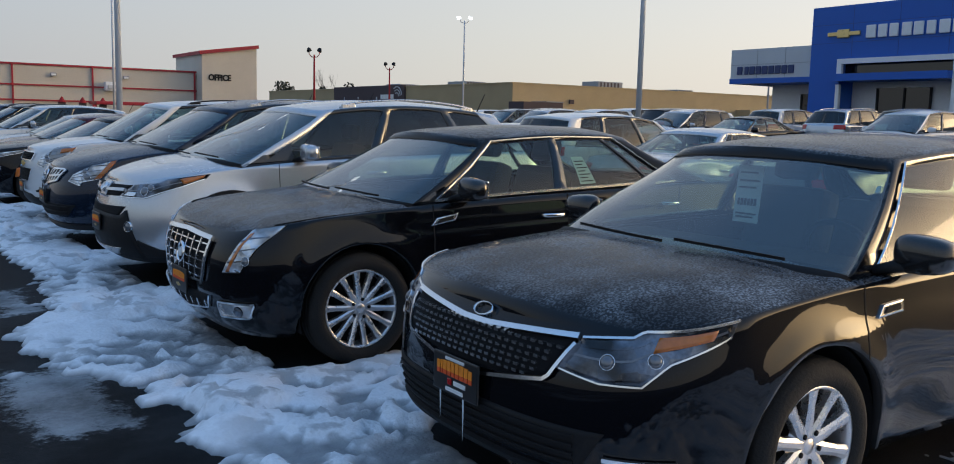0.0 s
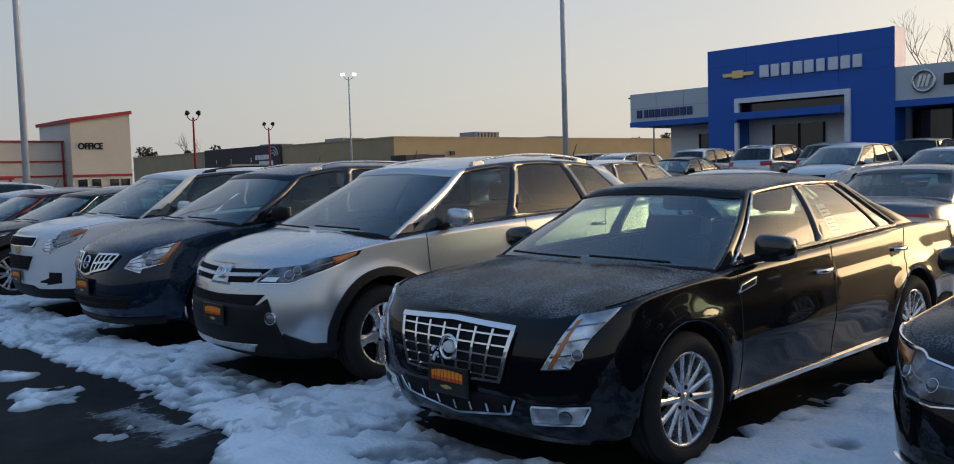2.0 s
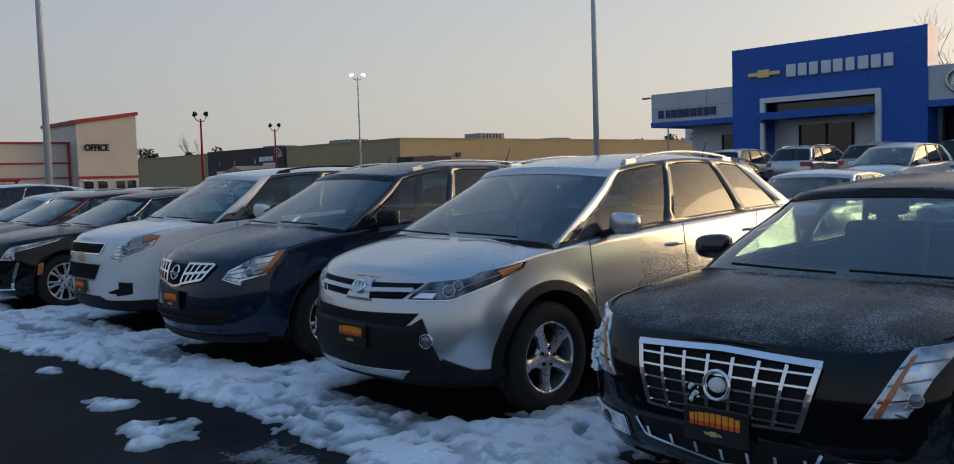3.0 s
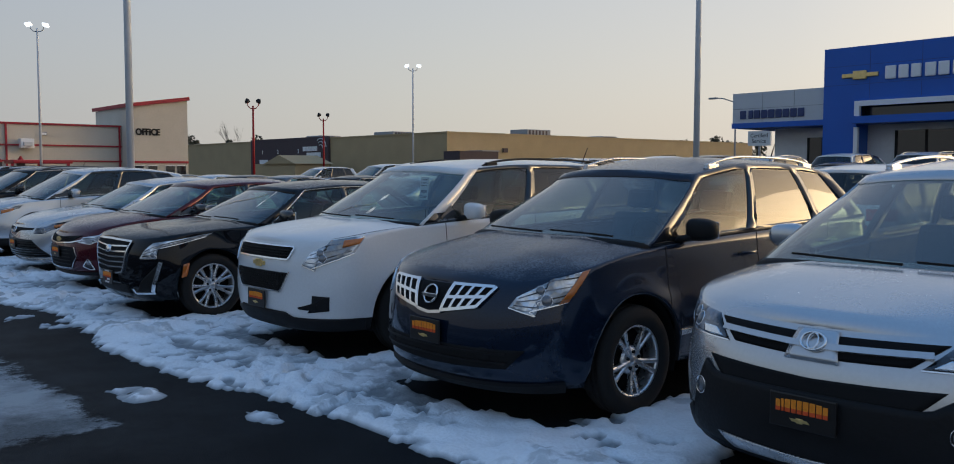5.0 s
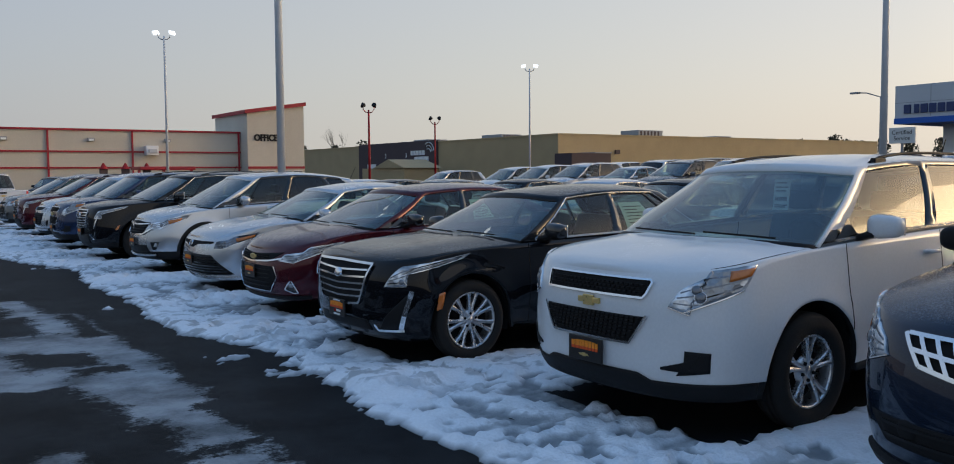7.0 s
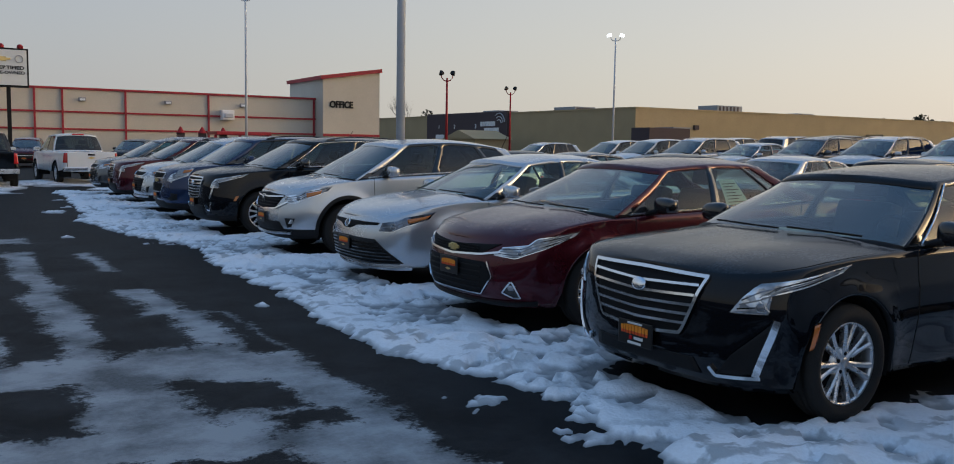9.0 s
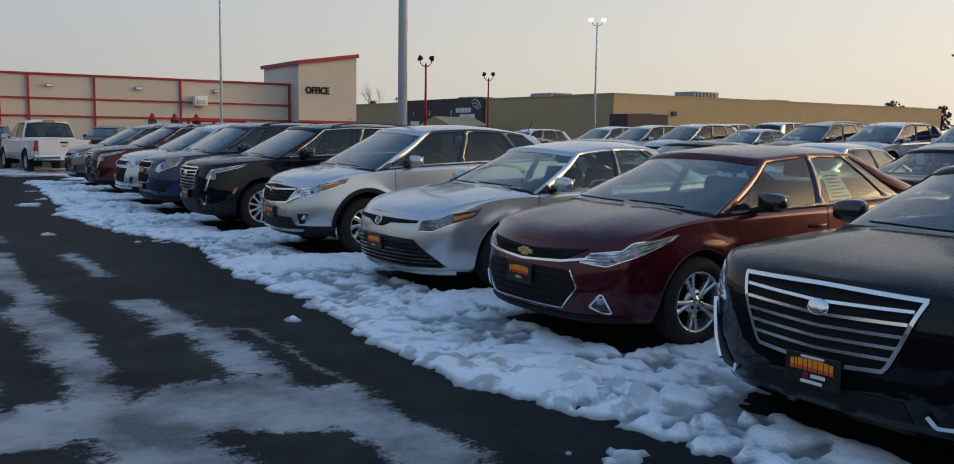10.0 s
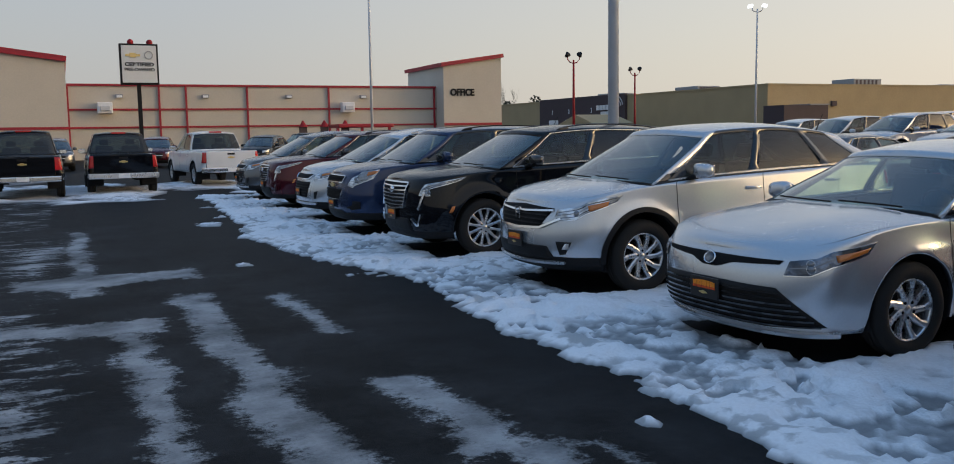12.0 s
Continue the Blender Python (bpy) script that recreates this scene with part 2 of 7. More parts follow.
def lathe(bm, prof, n=32, m=None, closed=False):
    """Turns a profile of (radius, height along y) about the y axis."""
    rows = []
    for r, h in prof:
        rows.append([bm.verts.new((r * math.cos(2 * math.pi * i / n), h, r * math.sin(2 * math.pi * i / n))) for i in range(n)])
    for a, b in zip(rows, rows[1:] + (rows[:1] if closed else [])):
        for i in range(n):
            bm.faces.new((a[i], a[(i + 1) % n], b[(i + 1) % n], b[i])).smooth = True
    if m:
        bmesh.ops.transform(bm, matrix=m, verts=[v for r in rows for v in r])
    return rows


def sweep(bm, pts, w, h=None, sides=4, normals=None, taper=None, close=False, smooth=False):
    """A bar of width w and height h along a line of points; normals give the way its height points."""
    h = h or w
    pts = [Vector(p) for p in pts]
    rows = []
    for i, p in enumerate(pts):
        t = (pts[min(i + 1, len(pts) - 1)] - pts[max(i - 1, 0)]).normalized()
        nrm = Vector(normals[i]) if normals is not None else (Vector((0, 0, 1)) if abs(t.z) < 0.9 else Vector((1, 0, 0)))
        s = t.cross(nrm).normalized()
        nrm = s.cross(t).normalized()
        k = taper[i] if taper else 1.0
        rows.append([bm.verts.new(p + s * (w / 2 * k * math.cos(a) * (1.414 if sides == 4 else 1)) + nrm * (h / 2 * k * math.sin(a) * (1.414 if sides == 4 else 1)))
                     for a in [math.pi * 2 * (j + 0.5) / sides for j in range(sides)]])
    for a, b in zip(rows, rows[1:]):
        for i in range(sides):
            bm.faces.new((a[i], b[i], b[(i + 1) % sides], a[(i + 1) % sides])).smooth = smooth
    bm.faces.new(rows[0])
    bm.faces.new(rows[-1][::-1])
    return rows


def curve_of(pts):
    """A smooth line through points that never overshoots (monotone cubic)."""
    xs, ys = np.array([p[0] for p in pts], float), np.array([p[1] for p in pts], float)
    d = np.diff(ys) / np.diff(xs)
    sl = np.zeros(len(xs))
    for i in range(1, len(xs) - 1):
        sl[i] = 0 if d[i - 1] * d[i] <= 0 else 2 * d[i - 1] * d[i] / (d[i - 1] + d[i])
    sl[0], sl[-1] = d[0], d[-1]

    def f(x):
        x = np.clip(np.asarray(x, float), xs[0], xs[-1])
        i = np.clip(np.searchsorted(xs, x) - 1, 0, len(xs) - 2)
        hh = xs[i + 1] - xs[i]
        t = (x - xs[i]) / hh
        return (ys[i] * (1 + 2 * t) * (1 - t) ** 2 + sl[i] * hh * t * (1 - t) ** 2 + ys[i + 1] * t * t * (3 - 2 * t) + sl[i + 1] * hh * t * t * (t - 1))
    return f


# ---- wheels ----
def wheel(parent, R, style, x, side, y, rim_r, dirty=True):
    """A wheel with tyre, rim with spokes, and brake disc; side -1 faces -y."""
    key = (round(R, 3), style, round(rim_r, 3))
    if key not in WHEELS:
        bm = bmesh.new()
        t = 0.105
        prof = [(rim_r - 0.005, -t + 0.03), (rim_r + 0.012, -t + 0.005), (rim_r + (R - rim_r) * 0.45, -t - 0.008), (R - 0.025, -t + 0.006), (R - 0.006, -t + 0.03)]
        prof += [(R, -t + 0.055), (R - 0.008, -t + 0.06), (R - 0.008, -t + 0.068), (R, -t + 0.073), (R, -0.006), (R - 0.008, -0.004), (R - 0.008, 0.004), (R, 0.006)]
        prof += [(R, t - 0.055), (R - 0.03, t), (rim_r, t)]
        lathe(bm, prof, 44)
        ty = bpy.data.meshes.new("tyre")
        bm.to_mesh(ty)
        bm.free()
        ty.materials.append(M["tyre"])
        bm = bmesh.new()
        r = rim_r
        lathe(bm, [(r * 0.93, 0.06), (r * 0.93, -0.07), (r * 0.96, -0.085), (r, -0.088), (r + 0.006, -0.078), (r, -0.07)], 44)
        kind, n = style
        wid = {"multi": 0.036, "five": 0.075, "ten": 0.05, "double": 0.032, "turbine": 0.05}[kind]
        for i in range(n):
            for off in ((-0.12, 0.12) if kind == "double" else (0,)):
                tw = 0.35 if kind == "turbine" else 0.0
                rows = []
                for f, k, dep in ((0.10, 1.25, -0.055), (0.35, 1.0, -0.062), (0.7, 0.85, -0.07), (0.955, 1.15 if kind != "five" else 1.3, -0.078)):
                    a = 2 * math.pi * i / n + off * (0.5 + f * (1.0 if kind == "double" else 0)) + tw * f
                    c = Vector((r * f * math.cos(a), dep, r * f * math.sin(a)))
                    s = Vector((-math.sin(a), 0, math.cos(a))) * wid * k / 2
                    dn = Vector((0, 0.03, 0))
                    lift = Vector((0, -0.008, 0))
                    rows.append([bm.verts.new(c - s), bm.verts.new(c + lift - s * 0.4), bm.verts.new(c + lift + s * 0.4), bm.verts.new(c + s), bm.verts.new(c + s + dn), bm.verts.new(c - s + dn)])
                for a_, b_ in zip(rows, rows[1:]):
                    for j in range(6):
                        bm.faces.new((a_[j], b_[j], b_[(j + 1) % 6], a_[(j + 1) % 6]))
        lathe(bm, [(0.0, -0.066), (0.028, -0.066), (0.033, -0.06), (0.082, -0.058), (0.095, -0.03)], 24)
        rm = bpy.data.meshes.new("rim")
        bm.to_mesh(rm)
        bm.free()
        rm.materials.append(M["alloy"])
        bm = bmesh.new()
        lathe(bm, [(0.0, 0.0), (r * 0.66, 0.0), (r * 0.66, 0.02), (r * 0.93, 0.03)], 32)
        for i in range(5):
            a = 2 * math.pi * (i + 0.5) / 5
            lathe(bm, [(0.0, -0.022), (0.011, -0.02), (0.012, 0.02)], 8, Matrix.Translation((0.057 * math.cos(a), -0.052, 0.057 * math.sin(a))))
        bd = bpy.data.meshes.new("brake_disc")
        bm.to_mesh(bd)
        bm.free()
        bd.materials.append(M["dark"])
        WHEELS[key] = (ty, rm, bd)
    ty, rm, bd = WHEELS[key]
    hub = new("wheel", ty)
    hub.parent = parent
    hub.matrix_local = pose(x, y, R, 0, random.uniform(0, 60), 0 if side < 0 else 180)
    for nm, me in (("rim", rm), ("brake_disc", bd)):
        o = new(nm, me)
        o.parent = hub
        if nm == "rim":
            tagged(o, "silver alloy rim")


WHEELS = {}

# ---- cars ----
class Car:
    """A car from its lines: the nose at x 0, the tail at x L, the wheels on z 0."""

    def __init__(self, name, label, group="parked cars in the row", **s):
        d = dict(L=4.7, W=0.91, xa=0.92, wb=2.75, R=0.335, rim=0.225, style=("ten", 10), Df=0.62, nf=2.75, Dr=0.5, nr=3.0, sill=0.24, lip=0.2, clad=0.0, rails=None, tall=False,
                 roofmat=None, pillar=True, mirror="paint", trim=True, low=None, fine=True, lift=0.0)
        d.update(s)
        self.L, self.W, self.xa, self.wb, self.R, self.rim = (d["L"], d["W"], d["xa"], d["wb"], d["R"], d["rim"])
        self.style, self.Df, self.nf, self.Dr, self.nr, self.sill = (d["style"], d["Df"], d["nf"], d["Dr"], d["nr"], d["sill"])
        self.lip, self.clad, self.rails, self.tall, self.roofmat, self.mirror = (d["lip"], d["clad"], d["rails"], d["tall"], d["roofmat"], d["mirror"])
        self.trim, self.low, self.fine, self.nose, self.tail, self.shoulder = (d["trim"], d["low"], d["fine"], d["nose"], d["tail"], d["shoulder"])
        self.hood, self.cab, self.ws0, self.ws1, self.rw1, self.rw0 = (d["hood"], d["cab"], d["ws0"], d["ws1"], d["rw1"], d["rw0"])
        self.roof, self.gw, self.panes, self.doors, self.trim_black = (d["roof"], d["gw"], d["panes"], d["doors"], d["trim_black"])
        self.lift = d["lift"]
        self.root = tagged(new(name), label, "car", group)
        # the bonnet runs up to the foot of the windscreen, the roof starts at its head
        self.cab = (self.ws0[0] + 0.16, self.cab[1])
        self.ws0 = (self.ws0[0], float(curve_of(self.hood)(self.ws0[0] + 0.03)) - 0.004)
        z1, x1 = self.ws1[1], self.ws1[0]
        self.roof = [(x1 - 0.05, z1 - 0.012), (x1 + 0.2, z1 + 0.028)] + [p for p in self.roof if p[0] > x1 + 0.45]
        self.nosef, self.tailf = curve_of(self.nose), curve_of(self.tail)
        self.shf, self.hoodf, self.rooff = curve_of(self.shoulder), curve_of(self.hood), curve_of(self.roof)
        self.basef = curve_of([(0, self.lip), (0.45, self.lip + 0.01), (self.xa + 0.5, self.sill), (self.xa + self.wb - 0.5, self.sill), (self.L - 0.4, self.sill + 0.06), (self.L, self.sill + 0.12)])
        self.wzf = curve_of([(0.15, 0.9), (0.3, 0.955), (0.45, 0.985), (0.62, 1.0), (0.78, 0.985), (0.95, 0.965), (1.15, 0.94)] if not self.low else self.low)
        th = np.linspace(0, math.pi / 2, 120)
        fx, fy = self.Df * (1 - np.cos(th) ** (2 / self.nf)), self.W * np.sin(th) ** (2 / self.nf)
        sx = np.linspace(self.Df, self.L - self.Dr, 160)[1:-1]
        th = np.linspace(math.pi / 2, 0, 80)
        rx, ry = self.L - self.Dr * (1 - np.cos(th) ** (2 / self.nr)), self.W * np.sin(th) ** (2 / self.nr)
        self.ox, self.oy = np.concatenate([fx, sx, rx]), np.concatenate([fy, np.full(len(sx), self.W), ry])
        self.oa = np.concatenate([[0], np.cumsum(np.hypot(np.diff(self.ox), np.diff(self.oy)))])
        self.Ra = self.R + 0.055 + (0.02 if self.tall else 0)

    def ay(self, y):
        """How far along the outline, from the nose, the half width y is reached in front."""
        return float(np.interp(y, self.oy[:120], self.oa[:120]))

    def ax(self, x):
        return float(np.interp(x, self.ox, self.oa))

    def zb(self, X):
        z = self.basef(X)
        for xw in (self.xa, self.xa + self.wb):
            q = np.clip(self.Ra ** 2 - (X - xw) ** 2, 0, None)
            z = np.where(q > 0, np.maximum(z, self.R + np.sqrt(q)), z)
        return z

    def wall(self, a, z, side=-1, off=0.0):
        """The point of the body's side at the outline's length a and height z, moved out by off."""
        def raw(a, z):
            X, Y = np.interp(a, self.oa, self.ox), np.interp(a, self.oa, self.oy)
            z = np.minimum(z, self.shf(X) - 0.001)
            ff, fr = np.clip(1 - X / 0.62, 0, 1) ** 1.2, np.clip(1 - (self.L - X) / 0.6, 0, 1)
            P = X + self.nosef(z) * ff - self.tailf(z) * fr
            fl = 0.0
            for xw in (self.xa, self.xa + self.wb):
                dd = np.hypot(X - xw, z - self.R)
                fl = fl + 0.018 * np.exp(-((dd - self.Ra) / 0.09) ** 2)
            crease = 0.006 * np.exp(-((z - 0.72 - 0.02 * X) / 0.03) ** 2) * (X > self.xa) - 0.012 * np.exp(-((z - 0.42) / 0.1) ** 2) * np.clip((X - self.xa - 0.5) * 4, 0, 1) * np.clip((self.xa + self.wb - 0.5 - X) * 4, 0, 1)
            tap = 1 - 0.035 * ((X - self.L * 0.48) / (self.L * 0.5)) ** 2
            return np.stack([P, Y * self.wzf(z) * tap + (fl + crease) * np.clip(Y / self.W, 0, 1) ** 4, z], -1)
        a = np.asarray(a, float)
        sg = np.where(a < 0, -1.0, 1.0) * (-side)
        a = np.abs(a)
        p = raw(a, np.asarray(z, float))
        if off:
            e = 0.012
            zq = np.minimum(z, self.shf(np.interp(a, self.oa, self.ox)) - 0.014)
            n = np.cross(raw(a + e, zq) - raw(np.maximum(a - e, 0), zq), raw(a, zq + e) - raw(a, zq - e))
            n /= np.linalg.norm(n, axis=-1, keepdims=True) + 1e-9
            n = -n
            p = p + n * off
        p[..., 1] = p[..., 1] * -sg
        return p

    def grid(self, bm, rows, mi=0, flip=False, smooth=True, verts=None):
        vs = verts or [[bm.verts.new(p) for p in r] for r in rows]
        for r0, r1 in zip(vs, vs[1:]):
            for i in range(len(r0) - 1):
                q = (r0[i], r0[i + 1], r1[i + 1], r1[i])
                try:
                    f = bm.faces.new(q[::-1] if flip else q)
                    f.smooth, f.material_index = smooth, mi
                except ValueError:
                    pass
        return vs

    def build_body(self, paint_m):
        step = 0.05 if self.fine else 0.12
        n = int(self.oa[-1] / step)
        cols = list(np.linspace(0, self.oa[-1], n))
        na = 22 if self.fine else 10
        for xw in (self.xa, self.xa + self.wb):
            cols += [self.ax(xw + self.Ra * math.cos(t)) for t in np.linspace(0.001, math.pi - 0.001, na)]
        cols = np.array(sorted(cols))
        cols = cols[np.concatenate([[True], np.diff(cols) > 0.004])]
        X = np.interp(cols, self.oa, self.ox)
        zb, zs = self.zb(X), self.shf(X)
        zb = np.minimum(zb, zs - 0.05)
        zc = np.clip(self.clad, zb, zs)
        nr = 16 if self.fine else 8
        bm = bmesh.new()
        for side in (-1, 1):
            inner = self.wall(cols, zb, side)
            inner[:, 1] *= 0.96
            inner[:, 2] += 0.004
            rows = [inner, self.wall(cols, zb, side)]
            mats = [1]
            if self.clad:
                rows += [self.wall(cols, zb + (zc - zb) * k, side) for k in (0.5, 1.0)]
                mats += [1, 1]
            rows += [self.wall(cols, zc + (zs - zc) * (k / nr), side) for k in range(1, nr + 1)]
            mats += [0] * nr
            top = rows[-1]
            ys, xs, zt = np.abs(top[:, 1]), top[:, 0], top[:, 2]
            cabin = (xs > self.cab[0]) & (xs < self.cab[1])
            ym = np.where(cabin, np.maximum(ys - 0.12, 0), 0)
            zcen = np.minimum(np.maximum(self.hoodf(xs), zt), zt + 0.13 * ys + 0.25 * np.clip(xs - 0.3, 0, 1))
            k_in = np.where(cabin, 0.0, 1.0)
            for k in (0.03, 0.08, 0.16, 0.3, 0.5, 0.7, 0.85, 1.0):
                yy = ys + (ym - ys) * k
                t = 1 - yy / np.maximum(ys, 1e-4)
                bulge = 0.022 * np.exp(-((t - 0.42) / 0.1) ** 2) * np.clip((xs - 0.25) * 3, 0, 1) * np.clip((self.cab[0] - xs) * 2, 0, 1)
                zz = zt + (zcen - zt) * (1 - (1 - t) ** 3.6) * k_in + bulge
                rows.append(np.stack([xs, yy * (1 if side > 0 else -1), zz], -1))
                mats.append(0)
            vs = [[bm.verts.new(p) for p in r] for r in rows]
            for (r0, r1), mi in zip(zip(vs, vs[1:]), mats):
                self.grid(bm, None, mi, side < 0, True, [r0, r1])
        bmesh.ops.remove_doubles(bm, verts=bm.verts, dist=0.0008)
        bmesh.ops.recalc_face_normals(bm, faces=bm.faces)
        self.body = part("body", bm, [paint_m, M["plastic"]], self.root)
        bm = bmesh.new()
        zf = self.sill + 0.02
        w = self.W * 0.88
        box(bm, 0.36, self.xa - self.Ra + 0.02, -w + 0.3, w - 0.3, self.lip + 0.03, 0.55)
        box(bm, self.xa - self.Ra, self.xa + self.Ra, -w + 0.3, w - 0.3, zf, self.R + self.Ra + 0.02)
        box(bm, self.xa + self.Ra, self.xa + self.wb - self.Ra, -w, w, zf, zf + 0.1)
        box(bm, self.xa + self.wb - self.Ra, self.xa + self.wb + self.Ra, -w + 0.3, w - 0.3, zf, self.R + self.Ra + 0.02)
        box(bm, self.xa + self.wb + self.Ra, self.L - 0.2, -w + 0.3, w - 0.3, zf + 0.06, 0.5)
        for xw in (self.xa, self.xa + self.wb):
            for sd in (-1, 1):
                r0 = [(xw + self.Ra * math.cos(t), sd * self.W * 0.955, self.R + self.Ra * math.sin(t)) for t in np.linspace(-0.3, math.pi + 0.3, 18)]
                self.grid(bm, [r0, [(p[0], sd * (w - 0.32), p[2]) for p in r0]])
        part("underbody", bm, M["dark"], self.root)
        for sd in (-1, 1):
            for xw in (self.xa, self.xa + self.wb):
                wheel(self.root, self.R, self.style, xw, sd, sd * (self.W - 0.115), self.rim)

    def gh(self, g, h, off=0.0):
        """The cabin's outside: g runs from the windscreen's middle (0..1), along the side (1..2), to the rear glass's middle (2..3); h from the belt (0) to the roof (1)."""
        (fx0, fz0), (fx1, fz1), (rx1, rz1), (rx0, rz0) = self.ws0, self.ws1, self.rw1, self.rw0
        g, h = np.broadcast_arrays(np.asarray(g, float), np.asarray(h, float))

        def raw(g, h):
            D0, Dr = 0.24, 0.2
            Df = D0 - 0.06 * h
            hc = h + 0.10 * h * (1 - h)
            fx, rx = fx0 + (fx1 - fx0) * h, rx0 + (rx1 - rx0) * (h + (0.15 if self.tall else 0.08) * h * (1 - h))
            w = self.gw[0] + (self.gw[1] - self.gw[0]) * np.clip(h, 0, 1) ** 1.35
            t0, t2 = np.clip(g, 0, 1) * math.pi / 2, np.clip(3 - g, 0, 1) * math.pi / 2
            n = 2.3
            u, A, B = np.clip(g - 1, 0, 1), fx0 + D0, rx0 - Dr
            along = A + (B - A) * u + (fx + Df - A) * (1 - u) ** 2 + (rx - Dr - B) * u ** 2
            x = np.where(g < 1, fx + Df * (1 - np.cos(t0) ** (2 / n)), np.where(g > 2, rx - Dr * (1 - np.clip(np.cos(t2), 0, 1) ** (2 / n)), along))
            y = np.where(g < 1, w * np.sin(t0) ** (2 / n), np.where(g > 2, w * np.sin(np.clip(t2, 0, 2)) ** (2 / n), w))
            y = y * (1 - 0.05 * np.clip((x - self.cab[0] - 1.2) / 2, 0, 2) ** 2)
            xb = np.where(g < 1, fx0 + D0 * (1 - np.cos(t0) ** (2 / n)), np.where(g > 2, rx0, A + (B - A) * u))
            zbelt = np.where(g < 1, fz0 + (self.shf(xb) - fz0) * (np.clip(g, 0, 1)) ** 4, np.where(g > 2, rz0 + (self.shf(xb) - rz0) * np.clip(3 - g, 0, 1) ** 3, self.shf(xb)))
            ze = self.rooff(x) - 0.055 * np.clip(y / self.gw[1], 0, 1) ** 3
            return np.stack([x, y, zbelt + (ze - zbelt) * hc], -1)
        p = raw(g, h)
        if off:
            e = 0.01
            n = np.cross(raw(np.clip(g + e, 0, 3), h) - raw(np.clip(g - e, 0, 3), h), raw(g, np.clip(h + e, 0, 1)) - raw(g, np.clip(h - e, 0, 1)))
            n /= np.linalg.norm(n, axis=-1, keepdims=True) + 1e-9
            c = np.stack([p[..., 0] - (self.ws1[0] + self.rw1[0]) / 2, p[..., 1], p[..., 2] * 0 + 0.1], -1)
            n = n * np.sign((n * c).sum(-1, keepdims=True))
            p = p + n * off
        return p

    def build_cabin(self, paint_m):
        hs = [0.0, 0.07, 0.2, 0.4, 0.6, 0.8, 0.92, 1.0]
        wg, splits = 0.93, self.panes
        cuts = sorted({*np.linspace(0, wg, 10), *np.linspace(wg, 1, 3), *[q for s in splits for q in np.linspace(s[0], s[1], 5)], 2.0, *np.linspace(2.04, 3.0, 9)})
        roofm = self.roofmat or paint_m
        bm = bmesh.new()
        for side in (-1, 1):
            sg = np.array([1, side, 1])
            vs = [[bm.verts.new(p * sg) for p in self.gh(np.array(cuts), h)] for h in hs]
            for j in range(len(hs) - 1):
                for i in range(len(cuts) - 1):
                    gm = (cuts[i] + cuts[i + 1]) / 2
                    if (gm < wg and j < 6) or (gm > 2.1 and 1 <= j < 6) or (1 <= j < 6 and any(s[0] < gm < s[1] for s in splits)):
                        continue
                    mi = 0
                    if splits[0][0] < gm < splits[-1][1] and 1 <= j < 6:
                        mi = 1
                    if self.trim_black and splits[0][0] - 0.02 < gm < splits[-1][1] and (j == 6 or j == 0):
                        mi = 1
                    if 1 <= gm < splits[0][0] and j < 2:
                        mi = 1
                    q = (vs[j][i], vs[j][i + 1], vs[j + 1][i + 1], vs[j + 1][i])
                    f = bm.faces.new(q if side > 0 else q[::-1])
                    f.smooth, f.material_index = True, mi
            prev = vs[-1]
            top = np.array([v.co for v in prev])
            for k in (0.05, 0.12, 0.25, 0.5, 0.75, 1.0):
                yy = top[:, 1] * (1 - k)
                zz = top[:, 2] + (np.maximum(self.rooff(top[:, 0]) + 0.004, top[:, 2]) - top[:, 2]) * (1 - (1 - k) ** 2.6)
                row = [bm.verts.new(p) for p in np.stack([top[:, 0], yy, zz], -1)]
                for i in range(len(row) - 1):
                    q = (prev[i], prev[i + 1], row[i + 1], row[i])
                    f = bm.faces.new(q if side > 0 else q[::-1])
                    f.smooth, f.material_index = True, 2
                prev = row
        bmesh.ops.remove_doubles(bm, verts=bm.verts, dist=0.0008)
        bmesh.ops.recalc_face_normals(bm, faces=bm.faces)
        sh = part("roof", bm, [paint_m, M["gloss"], roofm], self.root)
        md = sh.modifiers.new("shell", "SOLIDIFY")
        md.thickness, md.offset = 0.03, -1

        def pane(name, gs, hh, sides, m, lab=""):
            bm = bmesh.new()
            for side in sides:
                rows = [self.gh(gs, h, -0.008) * np.array([1, side, 1]) for h in hh]
                self.grid(bm, rows, 0, side < 0)
            bmesh.ops.remove_doubles(bm, verts=bm.verts, dist=0.002)
            mid = Vector(((self.ws1[0] + self.rw1[0]) / 2, 0, self.ws0[1] - 0.3))
            for f in bm.faces:
                f.normal_update()
                if f.normal.dot(f.calc_center_median() - mid) < 0:
                    f.normal_flip()
            o = part(name, bm, m, self.root, lab)
            o.visible_shadow = False
            return o
        hh = np.linspace(0.0, 0.94, 8)
        pane("windshield", np.linspace(0, wg + 0.01, 14), hh, (-1, 1), M["screen"])
        pane("rear_window", np.linspace(2.08, 3, 10), np.linspace(0.05, 0.94, 8), (-1, 1), M["tint"] if self.tall else M["glass"])
        for i, s in enumerate(splits):
            for side in (-1, 1):
                pane("side_window", np.linspace(s[0] - 0.004, s[1] + 0.004, 6), np.linspace(0.05, 0.94, 8), (side,), M["tint"] if (self.tall and i >= 1) else M["glass"])
